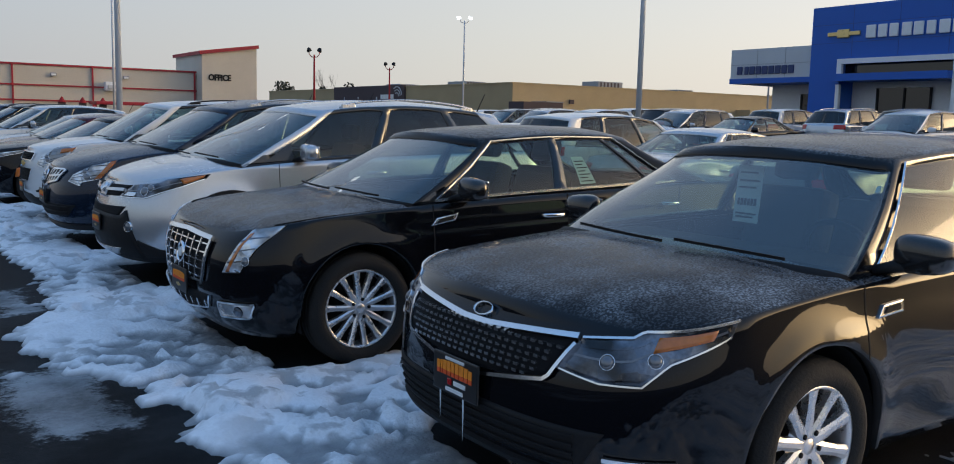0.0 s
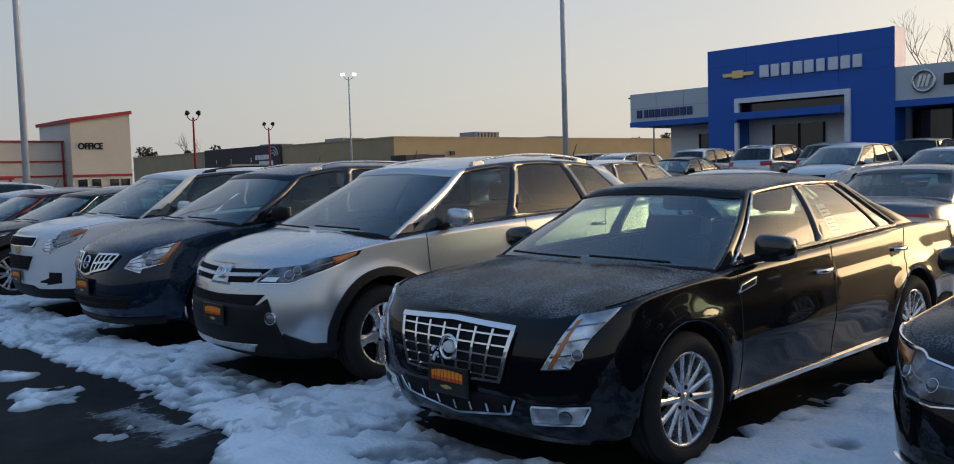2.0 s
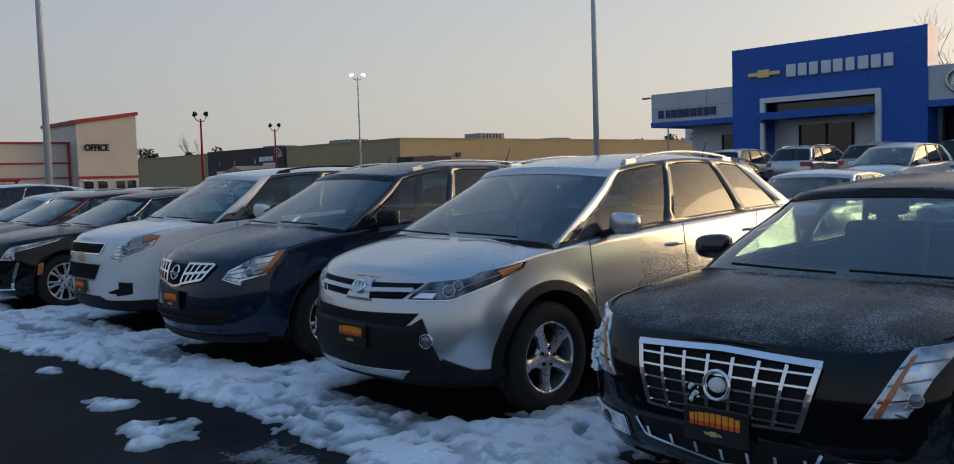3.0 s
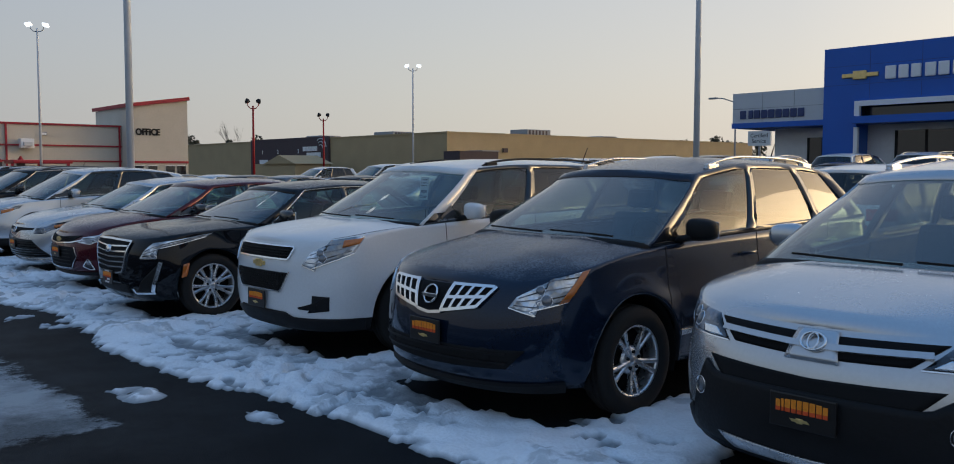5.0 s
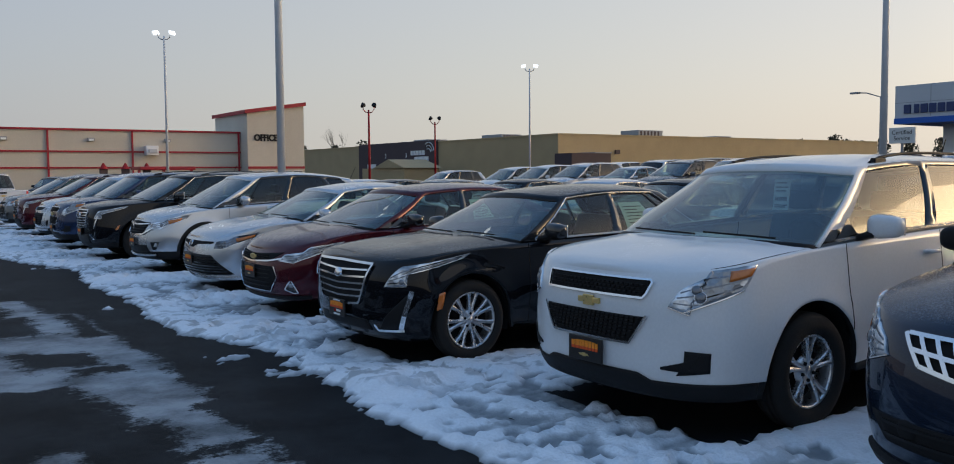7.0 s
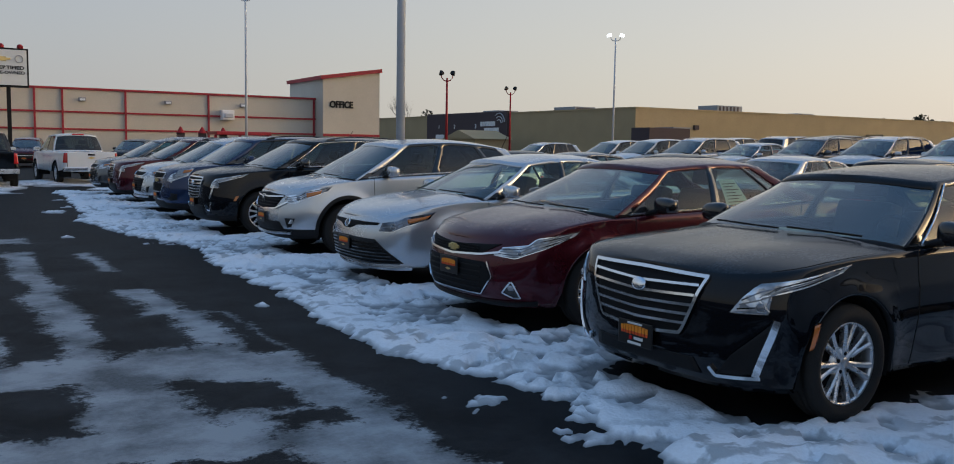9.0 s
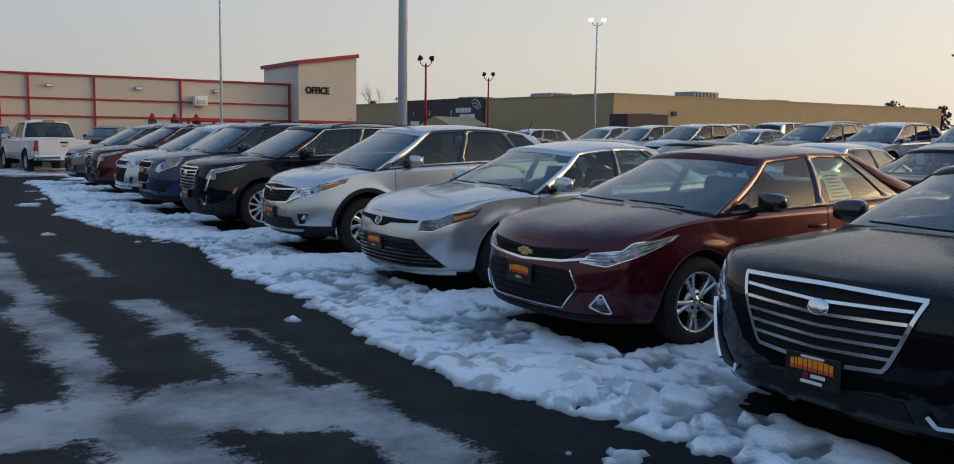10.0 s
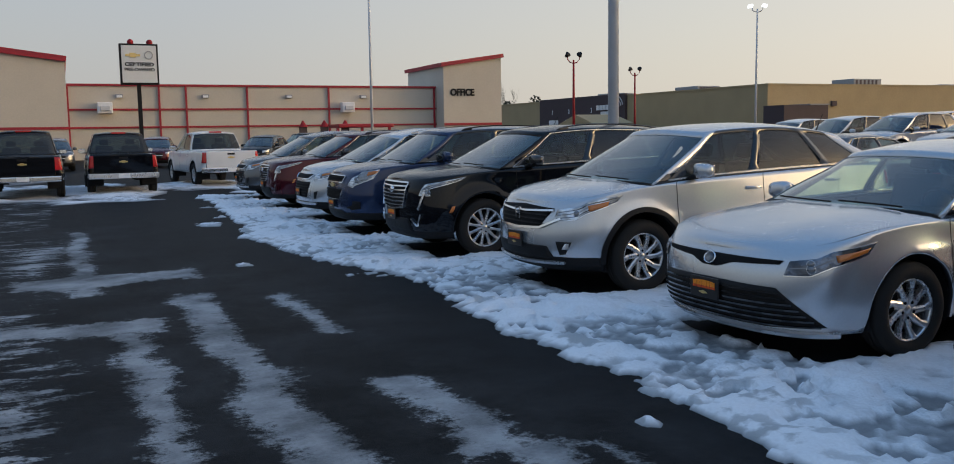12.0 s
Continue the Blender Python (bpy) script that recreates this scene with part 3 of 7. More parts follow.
        if self.trim:
            for side in (-1, 1):
                bm = bmesh.new()
                gs = np.linspace(splits[0][0] - 0.01, splits[-1][1] + 0.01, 26)
                sg = np.array([1, side, 1])
                lo = self.gh(gs, np.full(26, 0.05), 0.006) * sg
                sweep(bm, lo, 0.010, 0.018)
                if self.trim == "full":
                    hi = np.concatenate([self.gh(np.full(6, gs[0]), np.linspace(0.05, 0.94, 6), 0.006), self.gh(gs, np.full(26, 0.945), 0.006), self.gh(np.full(6, gs[-1]), np.linspace(0.94, 0.05, 6), 0.006)]) * sg
                    sweep(bm, hi, 0.008, 0.009)
                part("window_trim", bm, M["trim"], self.root, "chrome window trim")
        if self.fine:
            for side in (-1, 1):
                bm = bmesh.new()
                xs = np.linspace(0.22, self.cab[0] - 0.03, 24)
                aa = np.array([self.ax(q) for q in xs])
                ps = self.wall(aa, self.shf(xs) - 0.002, side)
                ps[:, 1] -= np.sign(ps[:, 1]) * 0.035
                ps[:, 2] += 0.006
                sweep(bm, ps, 0.008, 0.006)
                part("bonnet_seam", bm, M["dark"], self.body)
        bm = bmesh.new()
        for side in (-1, 1):
            sg = np.array([1, side, 1])
            lip = self.gh(np.linspace(0, 0.99, 14), np.full(14, 0.012), -0.004) * sg
            self.grid(bm, [lip, lip + np.array([-0.05, 0, -0.018]), lip + np.array([-0.05, 0, -0.1])], 0, side < 0)
        part("cowl", bm, M["plastic"], self.root)
        # wipers
        for k in (0.0, 0.55):
            bm = bmesh.new()
            sd = np.array([1, -1, 1])
            gs = np.linspace(0.52 - k * 0.9, 0.06 - k * 0.9, 8)
            ps = [self.gh(abs(g), 0.015 + 0.03 * i / 8, 0.014) * np.array([1, -1 if g > 0 else 1, 1]) for i, g in enumerate(gs)]
            sweep(bm, ps, 0.009, 0.012)
            part("wiper", bm, M["plastic"], self.root)
        # inside
        cx = self.doors[0] + 0.92
        zs = self.sill + 0.1
        for nm, x, ys in (("front_seat", cx, (-0.37, 0.37)), ("rear_seat", cx + 0.95, (-0.4, 0.4))):
            for y in ys:
                bm = bmesh.new()
                box(bm, x - 0.28, x + 0.25, y - 0.25, y + 0.25, zs + 0.05, zs + 0.32, 0.05)
                tallness = 0.62 if nm == "front_seat" else 0.5
                box(bm, -0.09, 0.09, y - 0.25, y + 0.25, 0, tallness, 0.06, pose(x + 0.24, 0, zs + 0.22, 0, 14, 0))
                if nm == "front_seat":
                    box(bm, -0.05, 0.05, y - 0.13, y + 0.13, 0.66, 0.82, 0.04, pose(x + 0.24, 0, zs + 0.22, 0, 12, 0))
                part(nm, bm, M["seat"], self.root)
        bm = bmesh.new()
        w = self.gw[0] - 0.06
        box(bm, self.ws0[0] + 0.25, self.ws0[0] + 0.72, -w, w, self.ws0[1] - 0.3, self.ws0[1] - 0.03, 0.06)
        part("dashboard", bm, M["dark"], self.root)
        bm = bmesh.new()
        lathe(bm, [(0.165, -0.012), (0.19, -0.012), (0.19, 0.012), (0.165, 0.012)], 24, pose(self.ws0[0] + 0.84, -0.37, self.ws0[1] - 0.06, 0, 0, 90) @ pose(0, 0, 0, -25, 0, 0), True)
        part("steering_wheel", bm, M["dark"], self.root)
        # mirrors, handles, door seams
        for side in (-1, 1):
            sg = np.array([1, side, 1])
            A, B = self.ws0[0] + 0.24, self.rw0[0] - 0.2
            gm = 1 + max((self.doors[0] + 0.13 - A) / (B - A), 0.04)
            p = Vector(self.gh(np.array(gm), np.array(0.02)) * sg)
            bm = bmesh.new()
            g0, g1 = splits[0][0] - 0.01, max(gm + 0.015, splits[0][0] + 0.03)
            rows = [self.gh(np.linspace(g0, g1 - (g1 - g0) * k ** 0.8, 6), np.full(6, 0.05 + 0.4 * k * (g1 - g0) / 0.12), 0.004) * sg for k in np.linspace(0, 1, 6)]
            self.grid(bm, rows, 0, side < 0)
            part("mirror_sail", bm, M["gloss"], self.root)
            bm = bmesh.new()
            mx, my, mz = p.x + 0.10, p.y + side * 0.15, p.z + 0.085
            g = bmesh.ops.create_uvsphere(bm, u_segments=18, v_segments=12, radius=1)
            for v in g["verts"]:
                u = v.co
                sq = Vector([math.copysign(abs(c) ** 0.62, c) for c in u])
                v.co = Vector((mx + sq.x * (0.075 if sq.x < 0 else 0.045), my + sq.y * 0.115 + 0, mz + sq.z * 0.075 * (1 - 0.12 * side * sq.y)))
            for f in bm.faces:
                f.smooth = True
            mm = {"paint": paint_m, "black": M["plastic"], "chrome": M["chrome"], "gloss": M["gloss"]}[self.mirror]
            mr = part("mirror", bm, mm, self.root)
            bm = bmesh.new()
            box(bm, mx + 0.034, mx + 0.048, my - 0.1, my + 0.1, mz - 0.055, mz + 0.055, 0.006)
            part("mirror_glass", bm, M["chrome"], mr)
            bm = bmesh.new()
            sweep(bm, [p + Vector((0.03, -side * 0.03, 0.0)), p + Vector((0.06, side * 0.05, 0.03)), (mx + 0.0, my, mz - 0.04)], 0.09, 0.05, 8, smooth=True)
            part("mirror_stem", bm, M["plastic"], mr)
            dx = self.doors
            for i, x in enumerate(dx):
                bm = bmesh.new()
                zt = float(self.shf(x))
                zl = self.sill + 0.03
                zz = np.linspace(max(zl, float(self.zb(np.array(x))) + 0.01), zt - 0.002, 14)
                xx = x + (0.0 if i < 2 else 0.10) * ((zz - zl) / (zt - zl)) ** 2 * (1 if i == 2 else 0)
                ps = self.wall(np.array([self.ax(q) for q in xx]), zz, side, 0.0002)
                sweep(bm, ps, 0.007, 0.003, normals=[(0, side, 0.1)] * len(ps))
                part("door_seam", bm, M["dark"], self.body)
            for x in (dx[1] - 0.13, dx[2] - 0.02):
                zt = float(self.shf(x)) - 0.14
                ps = self.wall(np.array([self.ax(x - 0.11 + 0.2 * k) for k in (0, 0.15, 0.5, 0.85, 1)]), np.full(5, zt), side, 0.001)
                ps[:, 1] += side * np.array([0.006, 0.03, 0.036, 0.03, 0.006])
                bm = bmesh.new()
                sweep(bm, ps, 0.016, 0.028, 8, smooth=True)
                part("door_handle", bm, M["chrome"] if self.trim == "full" else paint_m, self.root)
        if self.rails:
            for side in (-1, 1):
                bm = bmesh.new()
                gs = np.linspace(1.1, 1.93, 16)
                ps = self.gh(gs, np.full(16, 1.0)) * np.array([1, side, 1]) + np.array([0, -side * 0.05, 0.0])
                k = np.sin(np.linspace(0, math.pi, 16)) ** 0.35
                ps[:, 2] += 0.012 + 0.045 * k
                sweep(bm, ps, 0.026, 0.022, 8, smooth=True)
                for i in (1, 14):
                    box(bm, ps[i, 0] - 0.07, ps[i, 0] + 0.07, ps[i, 1] - 0.02, ps[i, 1] + 0.02, ps[i, 2] - 0.08, ps[i, 2], 0.01)
                part("roof_rail", bm, self.rails, self.root)

    # pieces laid on the body's surface
    def patch(self, name, lower, upper, m, off=0.006, sides=(-1, 1), n=18, k=6, lab="", parent=None, deep=0.03):
        """A panel between two lines of (length along the outline, height)."""
        out = None
        for side in sides:
            lo, up = (np.array(q, float) + [0, self.lift if q[0][0] < 1.9 else 0] for q in (lower, upper))

            def line(q):
                u = np.concatenate([[0], np.cumsum(np.hypot(*np.diff(q, axis=0).T))])
                return np.stack([np.interp(np.linspace(0, u[-1], n), u, q[:, i]) for i in (0, 1)], -1)
            lo, up = line(lo), line(up)
            bm = bmesh.new()
            rows = []
            for i in range(k + 1):
                q = lo + (up - lo) * i / k
                rows.append(self.wall(q[:, 0], q[:, 1], side, off))
            vs = self.grid(bm, rows, 0, side < 0)
            ring = vs[0] + [r[-1] for r in vs[1:]] + vs[-1][-2::-1] + [r[0] for r in vs[-2:0:-1]]
            inn = [bm.verts.new(v.co + Vector((deep if v.co.x < 1.0 else 0, -math.copysign(deep * 0.5, v.co.y), 0))) for v in ring]
            for i in range(len(ring)):
                j = (i + 1) % len(ring)
                try:
                    bm.faces.new((ring[i], ring[j], inn[j], inn[i]))
                except ValueError:
                    pass
            bmesh.ops.remove_doubles(bm, verts=bm.verts, dist=0.0004)
            bmesh.ops.recalc_face_normals(bm, faces=bm.faces)
            o = part(name, bm, m, parent or self.root, lab)
            out = out or o
        return out

    def bar(self, name, pts, m, w=0.015, off=0.01, sides=(-1, 1), h=None, lab="", parent=None, n=24, round_=False):
        for side in sides:
            q = np.array(pts, float) + [0, self.lift]
            u = np.concatenate([[0], np.cumsum(np.hypot(*np.diff(q, axis=0).T))])
            q = np.stack([np.interp(np.linspace(0, u[-1], n), u, q[:, i]) for i in (0, 1)], -1)
            ps = self.wall(q[:, 0], q[:, 1], side, off)
            nn = self.wall(q[:, 0], q[:, 1], side, off + 0.02) - ps
            bm = bmesh.new()
            sweep(bm, ps, w, h or w * 0.8, 6 if round_ else 4, normals=nn, smooth=round_)
            part(name, bm, m, parent or self.root, lab)

    def disc(self, name, a, z, r, m, off=0.012, sides=(-1, 1), sq=1.0, ring=0.0, parent=None, depth=0.014, lab=""):
        """A round piece (an emblem, a lamp) set on the surface; ring gives its rim's width if hollow."""
        out = None
        z = z + self.lift
        for side in sides:
            p, q = self.wall(np.array(a), np.array(z), side, off), self.wall(np.array(a), np.array(z), side, off + 0.05)
            nrm = Vector(q - p).normalized()
            rot = nrm.to_track_quat("-Y", "Z").to_matrix().to_4x4()
            bm = bmesh.new()
            if ring:
                lathe(bm, [(r - ring, -depth * 0.4), (r - ring * 0.5, -depth), (r, -depth * 0.4), (r, depth), (r - ring, depth)], 28, closed=True)
            else:
                lathe(bm, [(0.0, -depth), (r * 0.6, -depth * 0.9), (r * 0.92, -depth * 0.5), (r, 0.0), (r, depth)], 28)
            o = part(name, bm, m, parent or self.root, lab)
            o.matrix_local = Matrix.Translation(p) @ rot @ Matrix.Diagonal((1, 1, sq, 1))
            out = out or o
        return out

    def plate(self, z, tilt=0, two=False):
        """The dealer's plate: black, with orange letters drawn as blocks and a gold mark."""
        z = z + self.lift
        p = self.wall(np.array(0.0), np.array(z), -1, 0.03)
        base = Matrix.Translation((p[0], 0, z)) @ pose(0, 0, 0, 0, tilt, 0)
        bm = boxed(-0.006, 0.006, -0.153, 0.153, -0.076, 0.076, 0.006)
        pl = part("dealer_plate", bm, M["plate"], self.root, "black dealer plate with orange lettering")
        pl.matrix_local = base
        up, down = bmesh.new(), bmesh.new()
        y = 0.122
        for i, (wide, tall) in enumerate(zip((0.022, 0.012, 0.026, 0.022, 0.022, 0.026, 0.026, 0.025, 0.022), (0.036, 0.04, 0.042, 0.044, 0.045, 0.045, 0.044, 0.042, 0.038))):
            box(up, -0.0095, -0.005, y - wide, y, 0.012, 0.008 + tall, 0.0025)
            box(down, -0.0095, -0.005, y - wide, y, -0.006, 0.0125, 0.0025)
            y -= wide + 0.0045
        part("lettering", up, M["orange"], pl)
        part("lettering", down, M["rust"], pl, "red-orange lettering")
        if two:
            for y0, y1, z0, z1 in ((-0.075, 0.005, -0.036, -0.018), (-0.06, 0.06, -0.066, -0.05), (-0.065, 0.065, 0.056, 0.068)):
                part("small_lettering", boxed(-0.009, -0.005, y0, y1, z0, z1, 0.003), M["white"], pl)
            part("mark", boxed(-0.009, -0.005, 0.02, 0.048, -0.04, -0.014, 0.003), M["red"], pl)
        else:
            bm = boxed(-0.009, -0.005, -0.03, 0.05, -0.042, -0.03)
            for v in bm.verts:
                v.co.y += 0.006 if v.co.z > -0.036 else -0.006
            part("mark", bm, M["yellow"], pl)
            part("mark", boxed(-0.0095, -0.005, -0.006, 0.026, -0.047, -0.025, 0.003), M["yellow"], pl)

    def rear_lamps(self, x0, z0, z1):
        self.patch("tail_lamp", [(self.ax(self.L - 0.32), z0), (self.ax(self.L) - 0.55, z0)], [(self.ax(self.L - 0.22), z1), (self.ax(self.L) - 0.55, z1)], M["red"], 0.008)

    def place(self, x, y, yaw=0.0, z=0.0):
        self.root.matrix_world = pose(x, y, z, 0, 0, yaw)
        return self


def sedan(name, label, paint_m, **s):
    d = dict(L=4.87, W=0.92, xa=0.92, wb=2.85, R=0.335, rim=0.228, trim="full", trim_black=False,
             nose=[(0.2, 0.12), (0.3, 0.03), (0.45, 0.0), (0.6, 0.015), (0.7, 0.05), (0.8, 0.14)], tail=[(0.3, 0.08), (0.5, 0.0), (0.8, 0.0), (1.0, 0.08)],
             shoulder=[(0, 0.70), (0.3, 0.78), (0.9, 0.87), (1.5, 0.91), (2.5, 0.95), (4.0, 0.99), (4.87, 0.97)],
             hood=[(0, 0.70), (0.25, 0.82), (0.8, 0.93), (1.35, 1.0), (1.6, 1.02), (3.8, 1.05), (4.1, 1.07), (4.87, 1.02)], cab=(1.42, 3.95),
             ws0=(1.12, 0.99), ws1=(1.90, 1.39), rw1=(3.35, 1.38), rw0=(4.08, 1.06), roof=[(1.9, 1.39), (2.1, 1.42), (2.6, 1.465), (3.0, 1.46), (3.45, 1.385)], gw=(0.83, 0.60),
             panes=[(1.05, 1.42), (1.46, 1.78), (1.80, 1.88)], doors=(1.36, 2.42, 3.45))
    d.update(s)
    c = Car(name, label, **d)
    c.build_body(paint_m)
    c.build_cabin(paint_m)
    c.rear_lamps(0, 0.72, 0.9)
    return c


def suv(name, label, paint_m, **s):
    d = dict(L=4.57, W=0.92, xa=0.93, wb=2.66, R=0.36, rim=0.228, trim=True, trim_black=True, tall=True, sill=0.3, lip=0.24, clad=0.42,
             nose=[(0.22, 0.14), (0.34, 0.03), (0.5, 0.0), (0.7, 0.02), (0.82, 0.06), (0.95, 0.16)], tail=[(0.3, 0.08), (0.5, 0.0), (0.9, 0.02), (1.1, 0.06)],
             shoulder=[(0, 0.80), (0.3, 0.89), (0.9, 0.98), (1.5, 1.03), (3.0, 1.08), (4.57, 1.12)],
             hood=[(0, 0.80), (0.25, 0.94), (0.8, 1.06), (1.3, 1.12), (1.6, 1.13), (4.3, 1.14), (4.57, 1.1)], cab=(1.38, 4.3),
             ws0=(0.84, 1.10), ws1=(1.72, 1.585), rw1=(4.1, 1.58), rw0=(4.45, 1.12), roof=[(1.8, 1.60), (2.0, 1.63), (2.6, 1.69), (3.3, 1.68), (4.1, 1.60)], gw=(0.84, 0.65),
             panes=[(1.05, 1.37), (1.41, 1.70), (1.74, 1.92)], doors=(1.32, 2.42, 3.42))
    d.update(s)
    c = Car(name, label, **d)
    c.build_body(paint_m)
    c.build_cabin(paint_m)
    c.patch("tail_lamp", [(c.ax(c.L - 0.3), 0.95), (c.ax(c.L) - 0.6, 0.95)], [(c.ax(c.L - 0.3), 1.1), (c.ax(c.L) - 0.6, 1.1)], M["red"], 0.01)
    return c

P_BLACK = paint("black car paint with hoar frost", (0.003, 0.0035, 0.0055), 0.0, 0.6)
P_BLACK2 = paint("dark blue-black car paint", (0.003, 0.0038, 0.0062), 0.0, 0.16)
P_SILVER = paint("silver metallic car paint", (0.55, 0.57, 0.60), 0.72, 0.1)
P_WHITE = paint("white car paint", (0.70, 0.71, 0.72), 0.0, 0.1)
P_NAVY = paint("navy metallic car paint", (0.008, 0.017, 0.038), 0.35, 0.4)
P_MAROON = paint("maroon metallic car paint", (0.066, 0.006, 0.013), 0.45, 0.2)
P_GREY = paint("grey metallic car paint", (0.14, 0.145, 0.155), 0.6, 0.2)
P_BLUE = paint("blue metallic car paint", (0.018, 0.035, 0.09), 0.45, 0.2)

# ---- what the fronts share ----
def mesh_grille(c, a0, z0, z1, step=0.045, m=None, parent=None, a1=None):
    """Rows of small bright tips over a dark field."""
    bm = bmesh.new()
    k = 0
    zz = z0 + 0.015
    while zz < z1 - 0.008:
        w = a0 + ((a1 or a0) - a0) * (zz - z0) / (z1 - z0) - 0.02
        x = -w + (step / 2 if k % 2 else 0)
        while x < w:
            p = c.wall(np.array(x), np.array(zz), -1, 0.011)
            box(bm, p[0] - 0.004, p[0] + 0.012, p[1] - 0.0125, p[1] + 0.0125, p[2] - 0.0055, p[2] + 0.0055)
            x += step
        zz += 0.021
        k += 1
    tagged(part("grille_mesh", bm, m or M["chrome"], parent or c.root), kind="stuff")


def slats(c, name, a0, z0, z1, n, m, w=0.012, a1=None, parent=None, off=0.008):
    for i in range(n):
        f = (i + 0.5) / n
        a = a0 + ((a1 or a0) - a0) * f
        z = z0 + (z1 - z0) * f
        c.bar(name, [(-a, z), (a, z)], m, w, off, sides=(-1,), h=w * 0.7, parent=parent)


def headlamp(c, lower, upper, m="lens", lamps=(), amber=None, rim=True, off=0.007, eyebrow=False):
    """A pair of headlamps: lens, reflectors and amber corner."""
    for side in (-1, 1):
        h = c.patch("headlamp", lower, upper, M[m], off, (side,), 20, 8, lab="clear headlamp lens" if m == "lens" else "smoked headlamp lens")
        for a, z, r in lamps:
            r = r * (0.62 if m == "lens" else 0.78)
            c.disc("reflector", a, z, r, M["lamp"], off - 0.002, (side,), ring=r * 0.14, parent=h, depth=0.004)
            c.disc("bulb", a, z, r * 0.82, M["bulb"], off + 0.001, (side,), parent=h, depth=0.012)
        lo, up = np.array(lower, float), np.array(upper, float)
        for f in (0.25, 0.5, 0.75):
            t = np.linspace(0.04, 0.96, 12)
            ul, uu = (np.linspace(0, 1, len(q)) for q in (lo, up))
            line = [(np.interp(s, ul, lo[:, 0]) * (1 - f) + np.interp(s, uu, up[:, 0]) * f, np.interp(s, ul, lo[:, 1]) * (1 - f) + np.interp(s, uu, up[:, 1]) * f) for s in t]
            c.bar("lens_rib", line, M["bulb"] if f == 0.5 else M["darklens"], 0.008, off + 0.0005, (side,), h=0.003, parent=h, n=14)
        if amber:
            c.patch("turn_signal", amber[0], amber[1], M["amber"], off + 0.004, (side,), 10, 3, parent=h, deep=0.01)
        if rim:
            c.bar("rim", lower, M["chrome"], 0.006, off - 0.001, (side,), parent=h)
        if eyebrow:
            c.bar("brow", upper, M["chrome"], 0.009, off, (side,), parent=h)


def frost_snow(c, a, z, r, n=9, seed=1, spread=0.05):
    """Small lumps of snow clinging to the front."""
    rnd = random.Random(seed)
    bm = bmesh.new()
    for _ in range(n):
        p = c.wall(np.array(a + rnd.uniform(-spread, spread)), np.array(z + rnd.uniform(-spread * 1.6, spread * 1.2)), -1, 0.012)
        q = rnd.uniform(0.4, 1) * r
        bmesh.ops.create_icosphere(bm, subdivisions=2, radius=q, matrix=Matrix.Translation(p) @ Matrix.Diagonal((0.7, 1, rnd.uniform(0.7, 1.3), 1)))
    for v in bm.verts:
        v.co += Vector(noise.noise_vector(v.co * 40)) * 0.006
    tagged(part("clinging_snow", bm, M["snowbit"], c.root, "white clump of clinging snow"), kind="stuff")


def antenna(c, x, tall=0.22):
    bm = bmesh.new()
    sweep(bm, [(x, 0, float(c.rooff(x)) - 0.01), (x + 0.12, 0, float(c.rooff(x)) + tall)], 0.012, 0.012, 6, taper=[1.3, 0.7])
    part("antenna", bm, M["plastic"], c.root)


def price_sheet(c, y, g0=0.35, w=0.17, h=0.3, m="white"):
    """A price sheet inside the windscreen, its writing drawn as bars."""
    p = Vector((0.1, 0, -h)) + Vector(c.gh(np.array(abs(y) / 1.0), np.array(g0), -0.03) * np.array([1, -1 if y < 0 else 1, 1]))
    up = Vector((0.12, 0, 1)).normalized()
    bm = boxed(-w / 2, w / 2, -0.001, 0.001, 0, h)
    o = part("price_sheet", bm, M[m], c.root, "white price sheet")
    rt = Vector((0, -1, 0))
    nn = rt.cross(up).normalized()
    o.matrix_local = Matrix(((rt.x, nn.x, up.x, p.x), (rt.y, nn.y, up.y, p.y), (rt.z, nn.z, up.z, p.z), (0, 0, 0, 1)))
    bm = bmesh.new()
    for k in range(6):
        box(bm, -w * 0.38 + k * w * 0.13, -w * 0.38 + k * w * 0.13 + w * 0.09, -0.004, 0.004, h * 0.3, h * 0.42)
    for k, z in enumerate((0.08, 0.14, 0.6, 0.72, 0.86)):
        box(bm, -w * 0.4, w * (0.4 if k % 2 else 0.3), -0.004, 0.004, h * z, h * z + 0.008)
    part("lettering", bm, M["plastic"], o)


def side_sheet(c, g0, g1, h0, h1):
    """A printed sheet behind a side window, its writing drawn as bars."""
    sg = np.array([1, -1, 1])
    bm = bmesh.new()
    c.grid(bm, [c.gh(np.linspace(g0, g1, 4), np.full(4, h), -0.02) * sg for h in np.linspace(h0, h1, 5)], 0, True)
    o = part("window_sheet", bm, M["mint"], c.root, "pale green window sheet")
    bm = bmesh.new()
    for k in range(7):
        h = h0 + (h1 - h0) * (0.1 + 0.12 * k)
        a, b = g0 + (g1 - g0) * 0.12, g1 - (g1 - g0) * (0.12 + 0.25 * (k % 2))
        sweep(bm, c.gh(np.linspace(a, b, 4), np.full(4, h), -0.017) * sg, 0.004, 0.007)
    part("lettering", bm, M["seat"], o)


def sticker(c, g, h):
    bm = bmesh.new()
    c.grid(bm, [c.gh(np.linspace(g, g + 0.05, 3), np.full(3, k), -0.012) * np.array([1, -1, 1]) for k in (h, h + 0.06)], 0, True)
    part("windscreen_sticker", bm, M["white"], c.root, "small white windscreen sticker")


